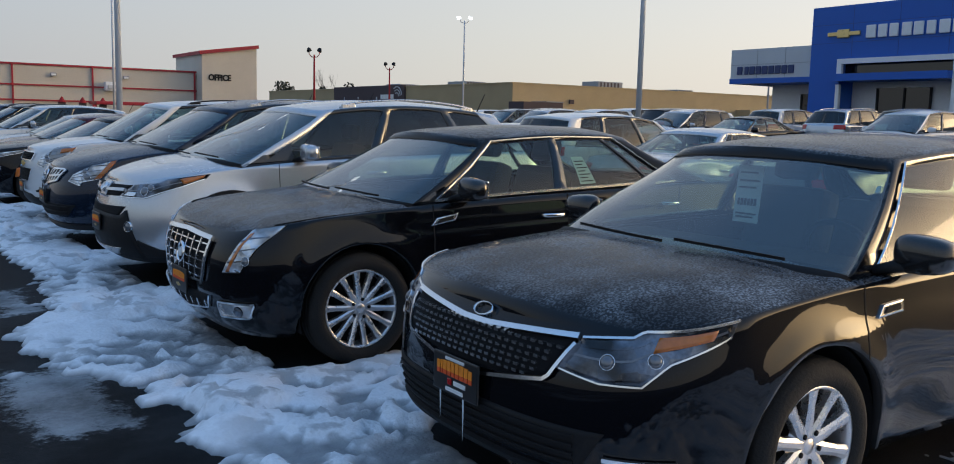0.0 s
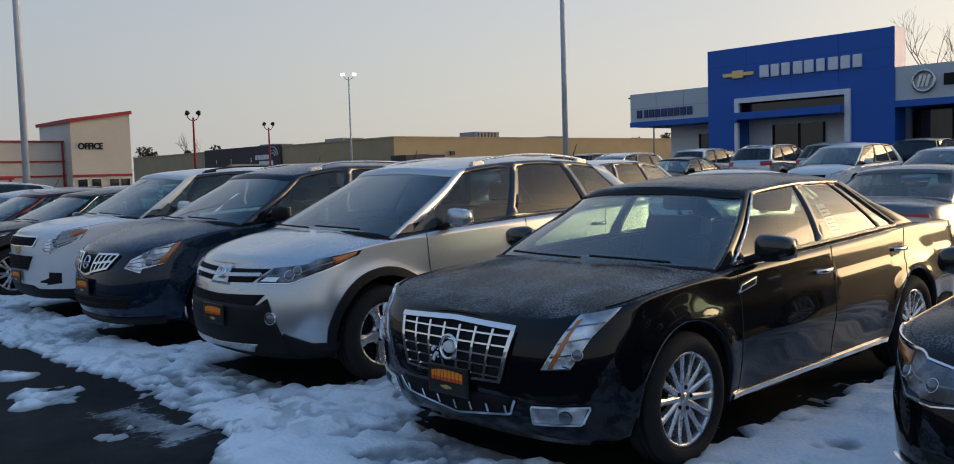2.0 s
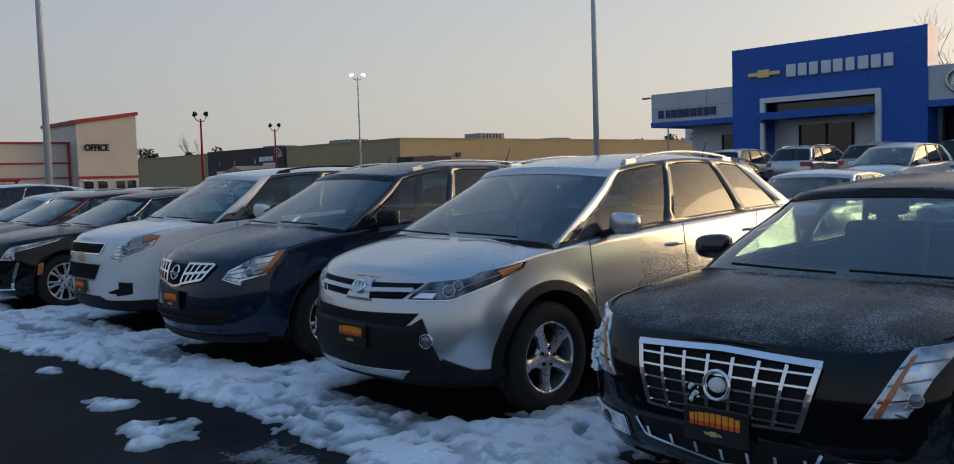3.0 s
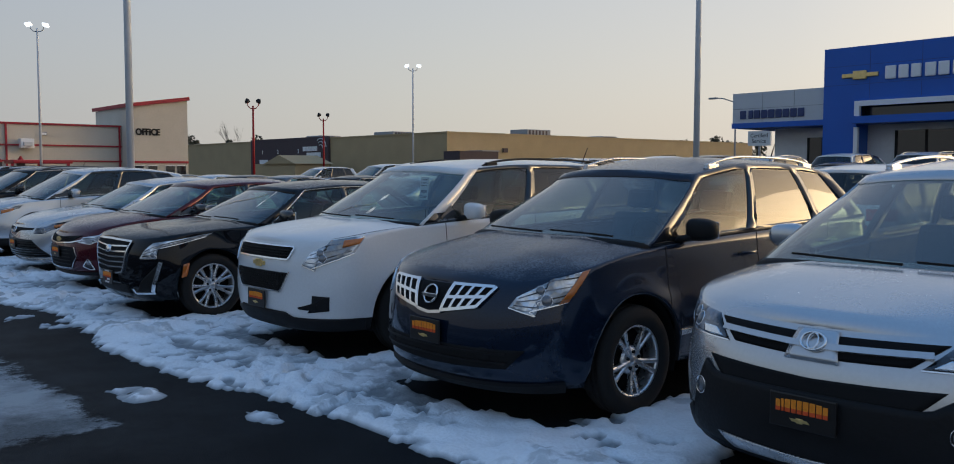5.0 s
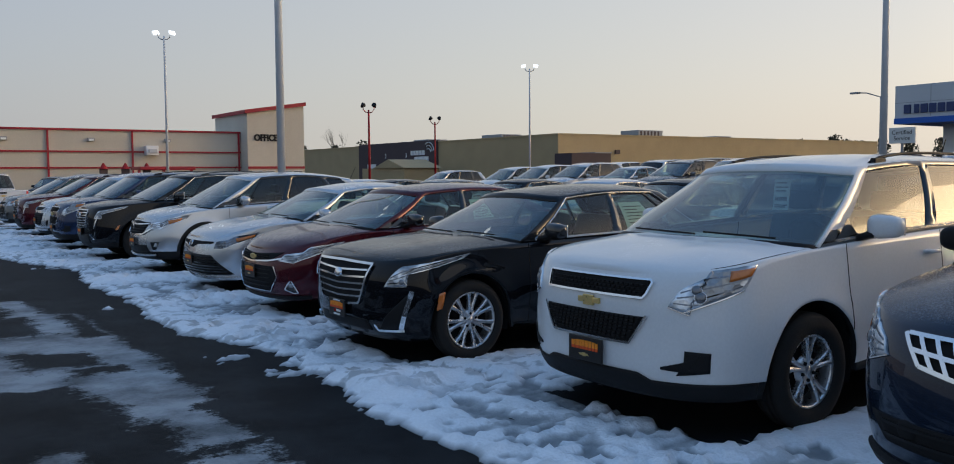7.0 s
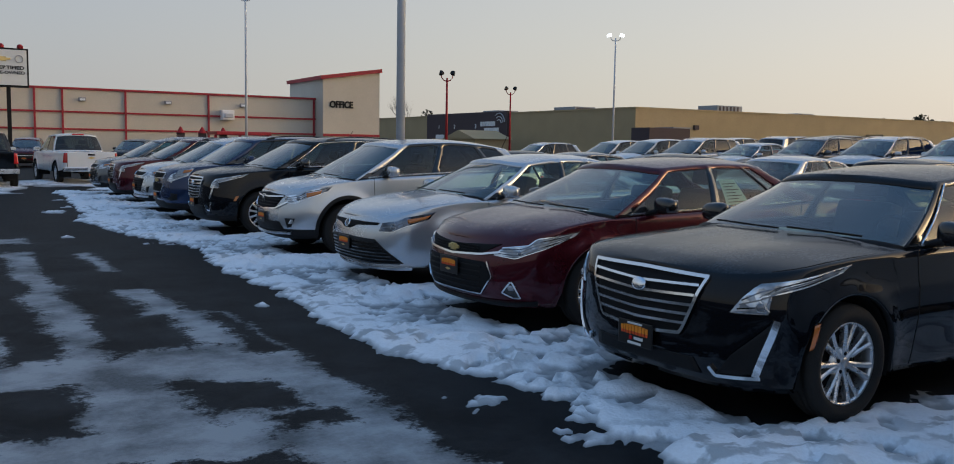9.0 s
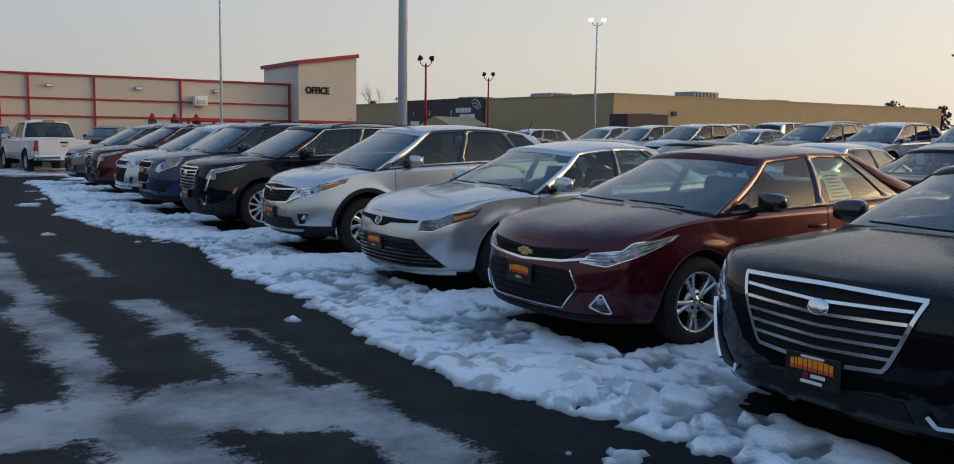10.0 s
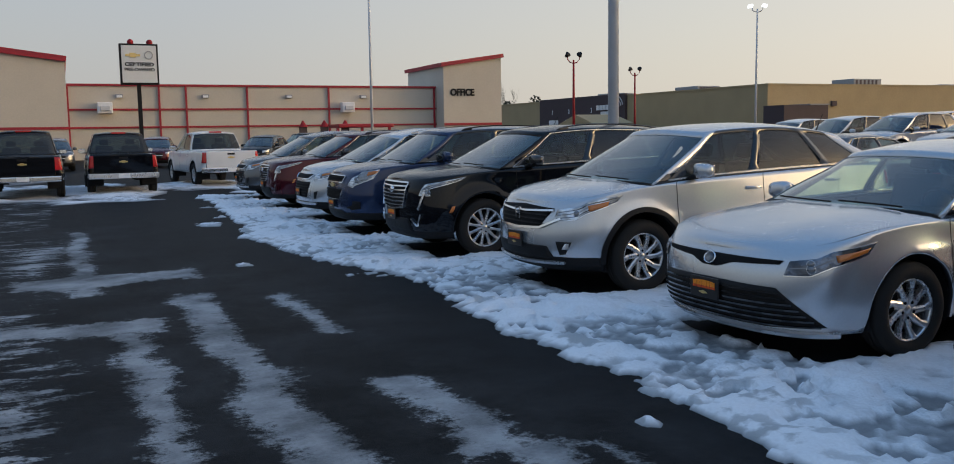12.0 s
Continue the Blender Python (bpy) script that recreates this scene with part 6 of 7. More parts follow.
# ---- pickups, seen from behind ----
def pickup(label, pm, L=5.4, W=0.95, H=1.8):
    c = Car("pickup_truck", label, "pickups by the sign", L=L, W=W, xa=0.95, wb=L - 2.1, R=0.39, rim=0.23, style=("double", 6), Dr=0.12, nr=6.0, sill=0.45, lip=0.38, trim=False, trim_black=False, tall=True, fine=False,
            nose=[(0.35, 0.1), (0.6, 0.0), (0.9, 0.02), (1.1, 0.1)], tail=[(0.3, 0.0), (0.6, 0.0), (1.3, 0.0)], shoulder=[(0, 1.02), (0.5, 1.08), (1.5, 1.13), (L, 1.15)], hood=[(0, 1.02), (0.5, 1.13), (1.3, 1.2), (1.6, 1.2), (L, 1.15)],
            cab=(1.4, 3.75), ws0=(1.25, 1.18), ws1=(1.95, H - 0.07), rw1=(3.6, H - 0.05), rw0=(3.82, 1.16), roof=[(1.8, H - 0.08), (2.2, H - 0.03), (2.9, H), (3.7, H - 0.04)], gw=(0.85, 0.68), panes=[(1.06, 1.5), (1.54, 1.93)], doors=(1.3, 2.4, 3.4))
    c.build_body(pm)
    c.build_cabin(pm)
    e = c.oa[-1]
    for sd in (-1, 1):
        c.patch("tail_lamp", [(e - 1.02, 0.78), (e - 0.84, 0.78)], [(e - 1.02, 1.12), (e - 0.84, 1.12)], M["red"], 0.012, (sd,), 6)
        c.bar("tailgate_seam", [(e - 0.82, 0.62), (e - 0.82, 1.12)], M["dark"], 0.012, 0.002, (sd,), n=6)
    gate = part("tailgate", boxed(L - 0.004, L + 0.02, -0.78, 0.78, 0.66, 1.13, 0.01), pm, c.root)
    bm = boxed(L + 0.018, L + 0.032, -0.11, 0.11, -0.018 + 0.95, 0.018 + 0.95, 0.005)
    box(bm, L + 0.018, L + 0.032, -0.05, 0.05, 0.915, 0.985, 0.005)
    part("emblem", bm, M["yellow"], gate, "gold emblem")
    part("gate_handle", boxed(L + 0.016, L + 0.035, -0.12, 0.12, 1.03, 1.09, 0.008), M["plastic"], gate)
    part("rear_bumper", boxed(L - 0.05, L + 0.13, -0.93, 0.93, 0.48, 0.63, 0.03), M["chrome"] if pm is not P_BLACK2 else M["alloy"], c.root, "bright steel rear bumper")
    part("rear_plate", boxed(L + 0.12, L + 0.14, -0.15, 0.15, 0.5, 0.62, 0.004), M["white"], c.root)
    part("brake_lamp", boxed(3.55, 3.62, -0.2, 0.2, H - 0.06, H - 0.01, 0.01), M["red"], c.root)
    return c


t1 = pickup("black pickup truck with bright rear bumper", P_BLACK, 5.7, 1.0, 1.88)
t1.place(-3.25, 43.2 + 5.7, -90)
t2 = pickup("black pickup truck seen from behind", P_BLACK2)
t2.place(-0.72, 43.8 + 5.4, -90)
t3 = pickup("white pickup truck with black tailgate handle", P_WHITE)
t3.place(2.05, 46.0 + 5.37, -84)
copy_thing(t2.root, pose(9.5, 70, 0, 0, 0, 40))
for k, x, y, a in ((3, -2.6, 66.5, 92), (7, 2.2, 68.0, 80), (1, 7.0, 66.0, 60), (0, -6.5, 68, 95), (2, 12.5, 72, 70), (4, 17, 70, 75), (1, 21, 74, 80)):
    copy_thing(kinds[k], pose(x, y, 0, 0, 0, a))

# ---- ground ----
def asphalt():
    """Dark damp asphalt; pale dried frost and salt lies in bands along the lane, eaten away at the edges."""
    m = mat("damp asphalt with frost bands", (0.0105, 0.012, 0.0138), 0.5, scale=0.8, vary=0.3, bump=0.35, fine=130)
    nt = m.node_tree
    b = nt.nodes["Principled BSDF"]
    N = nt.nodes.new

    def op(kind, a, v, clamp=False):
        q = N("ShaderNodeMath")
        q.operation, q.use_clamp = kind, clamp
        for i, s in enumerate((a, v)):
            if isinstance(s, (int, float)):
                q.inputs[i].default_value = s
            else:
                nt.links.new(s, q.inputs[i])
        return q.outputs[0]

    geo = N("ShaderNodeNewGeometry")
    sep = N("ShaderNodeSeparateXYZ")
    nt.links.new(geo.outputs["Position"], sep.inputs[0])

    def noise_at(sx, sy, scale, detail, rough):
        mp, nz = N("ShaderNodeMapping"), N("ShaderNodeTexNoise")
        mp.inputs["Scale"].default_value = (sx, sy, 1)
        nt.links.new(geo.outputs["Position"], mp.inputs[0]), nt.links.new(mp.outputs[0], nz.inputs["Vector"])
        nz.inputs["Scale"].default_value, nz.inputs["Detail"].default_value, nz.inputs["Roughness"].default_value = scale, detail, rough
        return nz.outputs[0]

    # the frost lies in strips between the wheel tracks, joined by a broad patch across the lane
    warp = N("ShaderNodeTexNoise")
    wmap, wsub, wadd = N("ShaderNodeMapping"), N("ShaderNodeVectorMath"), N("ShaderNodeVectorMath")
    wmap.inputs["Scale"].default_value = (1.0, 0.7, 0)
    nt.links.new(geo.outputs["Position"], wmap.inputs[0]), nt.links.new(wmap.outputs[0], warp.inputs["Vector"])
    warp.inputs["Scale"].default_value, warp.inputs["Detail"].default_value, warp.inputs["Roughness"].default_value = 1.6, 6, 0.6
    wsub.operation, wsub.inputs[1].default_value = "MULTIPLY_ADD", (0.55, 1.1, 0)
    wsub.inputs[2].default_value = (-0.275, -0.55, 0)
    nt.links.new(warp.outputs["Color"], wsub.inputs[0])
    nt.links.new(geo.outputs["Position"], wadd.inputs[0]), nt.links.new(wsub.outputs[0], wadd.inputs[1])

    def nearest(patches):
        """How far inside the nearest of some oblong patches (x0, x1, y0, y1) a place lies."""
        best = None
        for x0, x1, y0, y1 in patches:
            c1, c2, c3, c4 = (N("ShaderNodeVectorMath") for _ in range(4))
            c1.operation, c2.operation, c3.operation = "SUBTRACT", "ABSOLUTE", "SUBTRACT"
            c1.inputs[1].default_value, c3.inputs[0].default_value = ((x0 + x1) / 2, (y0 + y1) / 2, 0), ((x1 - x0) / 2, (y1 - y0) / 2, 0)
            nt.links.new(wadd.outputs[0], c1.inputs[0]), nt.links.new(c1.outputs[0], c2.inputs[0]), nt.links.new(c2.outputs[0], c3.inputs[1])
            sp = N("ShaderNodeSeparateXYZ")
            nt.links.new(c3.outputs[0], sp.inputs[0])
            d = op("MINIMUM", sp.outputs[0], sp.outputs[1])
            best = d if best is None else op("MAXIMUM", best, d)
        return best

    laid = nearest([(-2.0, -1.68, 19.0, 24.4), (-1.38, -0.98, 18.5, 26.2), (-0.57, -0.14, 20.5, 22.3), (-0.38, 0.24, 19.0, 20.6), (-2.0, 0.22, 16.6, 19.1), (-0.55, 0.02, 14.4, 17.0), (-0.75, 0.08, 12.0, 14.3),
                    (-1.2, -0.9, 11.5, 15.0), (-0.6, 0.2, 15.4, 17.4), (-0.5, -0.2, 23.6, 25.6), (-2.3, -1.95, 26.5, 33.5), (-2.9, -0.9, 27.0, 28.0), (-3.0, -1.5, 24.3, 25.0), (0.55, 1.05, 4.3, 5.6), (0.75, 1.1, 7.2, 8.3)])
    worn = nearest([(-0.75, -0.35, 17.4, 18.0), (-1.9, -1.45, 17.4, 18.4), (-0.75, -0.4, 13.9, 15.2), (0.0, 0.12, 18.9, 20.4), (-0.5, -0.15, 16.9, 17.2)])
    field = op("MINIMUM", laid, op("MULTIPLY", worn, -1.0))
    big, streak, grit = noise_at(0.35, 0.25, 0.9, 4, 0.55), noise_at(0.5, 1.6, 2.4, 9, 0.75), noise_at(1, 1, 34, 4, 0.75)
    clear = noise_at(1, 1, 1.6, 5, 0.6)
    # thin streaks over the rest of the lot, but none on the wheel track beside the cars
    rest = op("MULTIPLY", op("SUBTRACT", op("ADD", op("MULTIPLY", big, 1.2), streak), 1.12), 0.9)
    keep = N("ShaderNodeMapRange")
    keep.inputs[1].default_value, keep.inputs[2].default_value, keep.inputs[3].default_value, keep.inputs[4].default_value = -2.6, -1.7, 0.0, -0.35
    nt.links.new(sep.outputs[0], keep.inputs[0])
    rest = op("ADD", rest, keep.outputs[0])
    speck = noise_at(1, 1, 11, 6, 0.7)
    f = op("ADD", op("ADD", op("MAXIMUM", field, rest), op("MULTIPLY", op("SUBTRACT", speck, 0.5), 0.35)), op("ADD", op("MULTIPLY", op("SUBTRACT", streak, 0.5), 0.36), op("MULTIPLY", op("SUBTRACT", grit, 0.5), 0.22)))
    mask = op("MULTIPLY", op("SUBTRACT", f, 0.01), 11.0, True)
    mask = op("MULTIPLY", mask, op("ADD", op("MULTIPLY", op("SUBTRACT", grit, 0.5), 0.5), op("ADD", 0.35, op("MULTIPLY", op("SUBTRACT", clear, 0.36), 2.6, True))), True)
    film = op("MULTIPLY", op("MULTIPLY", op("SUBTRACT", op("ADD", clear, op("MULTIPLY", speck, 0.5)), 0.62), 0.7, True), op("ADD", 0.25, op("MULTIPLY", op("ADD", field, 1.0), 0.75, True)), True)
    mask = op("MAXIMUM", mask, op("MULTIPLY", film, 0.28))
    mx = N("ShaderNodeMix")
    mx.data_type = "RGBA"
    nt.links.new(mask, mx.inputs[0])
    nt.links.new(b.inputs["Base Color"].links[0].from_socket, mx.inputs[6])
    mx.inputs[7].default_value = (0.35, 0.375, 0.395, 1)
    nt.links.new(mx.outputs[2], b.inputs["Base Color"])
    nt.links.new(op("ADD", 0.55, op("MULTIPLY", mask, 0.35)), b.inputs["Roughness"])
    b.inputs["Specular IOR Level"].default_value = 0.025
    return m


def snow_material():
    """Old snow: clean where it lies thick, grey slush and ice where it is trodden thin."""
    m = mat("trodden snow", (0.84, 0.87, 0.91), 0.6, scale=4, vary=0.08, bump=0.8, fine=42)
    nt = m.node_tree
    b = nt.nodes["Principled BSDF"]
    geo, sep, mr, mx = nt.nodes.new("ShaderNodeNewGeometry"), nt.nodes.new("ShaderNodeSeparateXYZ"), nt.nodes.new("ShaderNodeMapRange"), nt.nodes.new("ShaderNodeMix")
    nt.links.new(geo.outputs["Position"], sep.inputs[0]), nt.links.new(sep.outputs[2], mr.inputs[0])
    mr.inputs[1].default_value, mr.inputs[2].default_value = 0.002, 0.03
    mx.data_type = "RGBA"
    nt.links.new(mr.outputs[0], mx.inputs[0])
    mx.inputs[6].default_value = (0.24, 0.26, 0.28, 1)
    nt.links.new(b.inputs["Base Color"].links[0].from_socket, mx.inputs[7])
    nt.links.new(mx.outputs[2], b.inputs["Base Color"])
    # feet have pressed it to grey ice here and there
    n1, n2, mul = nt.nodes.new("ShaderNodeTexNoise"), nt.nodes.new("ShaderNodeTexNoise"), nt.nodes.new("ShaderNodeMath")
    r1, r2, ice = nt.nodes.new("ShaderNodeMapRange"), nt.nodes.new("ShaderNodeMapRange"), nt.nodes.new("ShaderNodeMix")
    for n, r, scale, detail, lo, hi in ((n1, r1, 5.5, 4, 0.5, 0.58), (n2, r2, 0.75, 2, 0.42, 0.6)):
        n.inputs["Scale"].default_value, n.inputs["Detail"].default_value = scale, detail
        nt.links.new(geo.outputs["Position"], n.inputs["Vector"]), nt.links.new(n.outputs[0], r.inputs[0])
        r.inputs[1].default_value, r.inputs[2].default_value = lo, hi
    r2.inputs[4].default_value = 0.75
    mul.operation = "MULTIPLY"
    nt.links.new(r1.outputs[0], mul.inputs[0]), nt.links.new(r2.outputs[0], mul.inputs[1])
    ice.data_type = "RGBA"
    nt.links.new(mul.outputs[0], ice.inputs[0]), nt.links.new(mx.outputs[2], ice.inputs[6])
    ice.inputs[7].default_value = (0.3, 0.325, 0.345, 1)
    nt.links.new(ice.outputs[2], b.inputs["Base Color"])
    return m


m_asphalt, m_snow = asphalt(), snow_material()
bm = bmesh.new()
far = [-1800, -700, -250, -80, -30]
lines = [far + list(np.arange(-10, 80, 2.0)) + [100, 160, 300, 800, 1800], far + list(np.arange(-10, 80, 2.0)) + [100, 160, 300, 800, 1800]]
vs = [[bm.verts.new((x, y, rise_at(x, y))) for y in lines[1]] for x in lines[0]]
for a, b in zip(vs, vs[1:]):
    for i in range(len(a) - 1):
        bm.faces.new((a[i], b[i], b[i + 1], a[i + 1])).smooth = True
ground = tagged(part("ground", bm, m_asphalt, None), "dark damp asphalt lot with pale frost bands", "ground", kind="structure")


def fbm(X, Y, scale, octaves=4, seed=0.0):
    out = np.zeros(X.size)
    xs, ys = X.ravel() * scale, Y.ravel() * scale
    for i in range(X.size):
        out[i] = noise.fractal((xs[i] + seed, ys[i] - seed, seed), 0.6, 2.1, octaves)
    return out.reshape(X.shape)


def snow_sheet(name, label, x0, x1, y0, y1, step, height):
    nx, ny = int((x1 - x0) / step), int((y1 - y0) / step)
    X, Y = np.meshgrid(np.linspace(x0, x1, nx), np.linspace(y0, y1, ny), indexing="ij")
    Z = height(X, Y)
    keep = Z > 0.0
    cell = keep[:-1, :-1] | keep[1:, :-1] | keep[:-1, 1:] | keep[1:, 1:]
    idx = np.arange(nx * ny).reshape(nx, ny)
    q = np.stack([idx[:-1, :-1], idx[1:, :-1], idx[1:, 1:], idx[:-1, 1:]], -1)[cell]
    Z = np.where(keep, Z, np.maximum(Z, -0.012))
    ids, inv = np.unique(q, return_inverse=True)
    pts = np.stack([X.ravel()[ids], Y.ravel()[ids], Z.ravel()[ids]], -1)
    me = bpy.data.meshes.new(name)
    me.from_pydata(pts.tolist(), [], inv.reshape(q.shape).tolist())
    me.polygons.foreach_set("use_smooth", [True] * len(me.polygons))
    me.materials.append(m_snow)
    return tagged(new(name, me), label, "snow", kind="stuff")


CARS = [(x, y, c.L, c.W) for c, x, y in ROW]


def row_snow(X, Y):
    line = curve_of([(-4, 1.1), (3.9, 1.17), (4.8, 1.2), (5.5, 0.86), (6.7, 0.77), (7.2, 1.18), (10.5, 1.23), (12.5, 0.98), (14.3, 0.88), (16.8, 1.08), (18.4, 0.78), (19.8, 0.8), (21, 0.94), (23.6, 0.9), (25.2, 1.12), (26.3, 1.02), (28, 0.6), (30, 0.37), (33, 0.55), (38, 0.9)])
    edge = line(Y) + 0.11 * fbm(X, Y, 1.5, 3, 3.0) + 0.07 * fbm(X, Y, 5.0, 3, 9.0)
    rise = np.clip((X - edge) / 0.16, -1, 1)
    lump = fbm(X, Y, 1.1, 3, 1.0)
    small = fbm(X, Y, 4.5, 4, 5.0)
    tread = np.clip(fbm(X, Y, 3.6, 2, 12.0) - 0.08, 0, 1) * np.clip(fbm(X, Y, 0.45, 2, 20.0) + 0.55, 0, 1)
    grain = fbm(X, Y, 13.0, 3, 31.0)
    # pressed flat where feet have been, in patches down to thin grey ice
    trod = np.clip(fbm(X, Y, 0.8, 2, 20.0) * 1.3 + 0.42, 0, 1) * np.clip((X - 1.2) * 3, 0, 1) * np.clip((2.5 - X) * 2, 0, 1)
    rough = 0.036 * small + 0.013 * grain
    Z = 0.045 * np.sign(rise) * np.abs(rise) ** 0.4 + 0.03 * lump + np.where(rough > 0, rough * 0.75, rough * 0.35) * (1 - 0.5 * trod) - 0.07 * tread
    Z = np.where((trod > 0.05) & (rise > 0), Z - 0.10 * trod * np.clip(0.6 + 2.6 * fbm(X, Y, 2.6, 3, 41.0), 0, 1), Z)
    Z = np.where(rise > 0.3, np.maximum(Z, 0.004 + 0.006 * grain), Z)
    for x, y, L, W in CARS:
        inx = np.clip((X - x - 0.28) / 0.25, 0, 1) * np.clip((x + L + 0.2 - X) / 0.3, 0, 1)
        iny = np.clip((W - 0.06 + 0.14 * small - np.abs(Y - y)) / 0.14, 0, 1)
        Z -= 0.17 * inx * iny
        heap = np.exp(-(((X - x + 0.25) / 0.5) ** 2 + ((Y - y + 1.25) / 0.42) ** 2))
        Z += 0.055 * heap * np.clip(rise, 0, 1)
    rnd = random.Random(21)
    for _ in range(700):
        x, y, a = rnd.uniform(1.0, 2.5), rnd.uniform(-3, 40), rnd.uniform(0, 3.1)
        i0, j0 = int((x + 0.4 - 0.2) / 0.045), int((y + 4.0 - 0.2) / 0.045)
        s = np.s_[max(i0, 0):i0 + 10, max(j0, 0):j0 + 10]
        dx, dy = X[s] - x, Y[s] - y
        deep = rnd.choice((0.03, 0.06, 0.075))
        u, v = (dx * math.cos(a) + dy * math.sin(a)) / 0.15, (dy * math.cos(a) - dx * math.sin(a)) / 0.065
        d = u * u + v * v
        Z[s] += np.where(d < 1, -deep * np.clip(2.6 - 2.6 * d, 0, 1), 0.008 * np.exp(-((np.sqrt(d) - 1.15) / 0.2) ** 2))
    Z = np.where(rise > 0.3, np.maximum(Z, 0.003 + 0.004 * grain), Z)
    for x, y, L, W in CARS:
        Z -= 0.05 * np.clip((X - x - 0.3) / 0.2, 0, 1) * np.clip((W - 0.1 + 0.2 * small - np.abs(Y - y)) / 0.1, 0, 1)
    Z = np.where(rise < 0, np.minimum(Z, -0.004 + 0.02 * rise), Z)
    for x, y, r in ((0.45, 12.7, 0.2), (0.72, 9.1, 0.26), (0.75, 10.0, 0.2), (0.5, 8.8, 0.12), (0.85, 11.6, 0.14), (0.55, 20.6, 0.07), (0.95, 14.3, 0.2), (0.9, 22.9, 0.1), (0.1, 33.5, 0.3), (0.35, 31.0, 0.25), (-0.3, 27.9, 0.14), (0.62, 7.6, 0.1)):
        d = np.hypot((X - x) * 1.3, (Y - y) * 0.75) / r
        Z = np.maximum(Z, 0.03 * (1 - d ** 2) + 0.034 * small * (d < 1.4))
    for _ in range(16):
        x, y, r = 1.0 - abs(rnd.gauss(0, 0.3)), rnd.uniform(0, 38), rnd.uniform(0.04, 0.09)
        i0, j0 = int((x + 0.4 - 0.2) / 0.045), int((y + 4.0 - 0.2) / 0.045)
        s = np.s_[max(i0, 0):i0 + 10, max(j0, 0):j0 + 10]
        Z[s] = np.maximum(Z[s], 0.022 * (1 - (np.hypot(X[s] - x, Y[s] - y) / r * (1 + 1.5 * small[s])) ** 2))
    return Z


snow_sheet("snow", "white trodden snow in front of the parked cars", -0.4, 7.6, -4.0, 41.5, 0.045, row_snow)
snow_sheet("snow", "thin white snow around the pickups", -9, 8, 40, 58, 0.16, lambda X, Y: 0.05 + 0.09 * fbm(X, Y, 0.35, 4, 4.0) - 0.08 * np.clip(np.abs(Y - 46.5) / 5, 0, 2) ** 2)
snow_sheet("snow", "thin white snow between the rear rows", 8.4, 14, 2, 60, 0.3, lambda X, Y: -0.01 + 0.08 * fbm(X, Y, 0.3, 4, 7.0))

# ---- buildings ----
m_cream = mat("cream metal siding", (0.56, 0.52, 0.45), 0.6, scale=0.6, vary=0.07, fine=8)
m_red = mat("red painted trim", (0.34, 0.015, 0.028), 0.45, vary=0.1)
m_tan = mat("tan block wall", (0.43, 0.335, 0.195), 0.8, scale=0.4, vary=0.1, fine=7)
m_brown = mat("dark brown facade", (0.085, 0.065, 0.07), 0.7, scale=1.0, vary=0.12)
m_blue = mat("blue metal panel", (0.008, 0.10, 0.47), 0.4, vary=0.05, scale=0.8)
m_grey = mat("light grey metal panel", (0.55, 0.57, 0.6), 0.45, scale=0.8, vary=0.06)
m_white = mat("white painted metal", (0.78, 0.79, 0.8), 0.4, vary=0.06)
m_pole = mat("pale painted steel", (0.55, 0.57, 0.6), 0.45, scale=3, vary=0.12)
m_redpole = mat("red painted steel", (0.3, 0.02, 0.025), 0.5, vary=0.15)
m_darkglass = mat("dark shop glass", (0.015, 0.017, 0.02), 0.08, 0, 0.5)
m_letter = mat("black sign letters", (0.015, 0.015, 0.016), 0.5)
m_navy = mat("dark blue sign letters", (0.02, 0.04, 0.14), 0.4)
m_lampwhite = mat("white lamp head", (0.85, 0.87, 0.9), 0.3)
m_lamplit = mat("lit lamp head", (0.85, 0.87, 0.9), 0.3, emit=0.9)
m_panelw = mat("white sign face", (0.72, 0.73, 0.72), 0.5, vary=0.04)
m_bark = mat("bare bark", (0.09, 0.075, 0.065), 0.9, scale=9, vary=0.3)
m_roof = mat("grey roof metal", (0.3, 0.31, 0.33), 0.6, vary=0.15)


def block(name, dims, m, parent=None, label="", bevel=0.0):
    return part(name, boxed(*dims, bevel), m, parent, label)


def words(text, size, m, parent, where, thick=0.02, name="lettering", squeeze=1.0, bold=0.0):
    cu = bpy.data.curves.new("text", "FONT")
    cu.body, cu.size, cu.extrude, cu.align_x, cu.offset = text, size, thick, "CENTER", bold
    tmp = new("text", cu)
    bpy.context.view_layer.update()
    me = bpy.data.meshes.new_from_object(tmp.evaluated_get(bpy.context.evaluated_depsgraph_get()))
    bpy.data.objects.remove(tmp)
    me.materials.append(m)
    o = new(name, me)
    o.parent = parent
    o.matrix_local = where @ Matrix.Diagonal((squeeze, 1, 1, 1))
    return o


FACE_S, FACE_W = pose(0, 0, 0, 90, 0, 0), pose(0, 0, 0, 90, 0, -90)

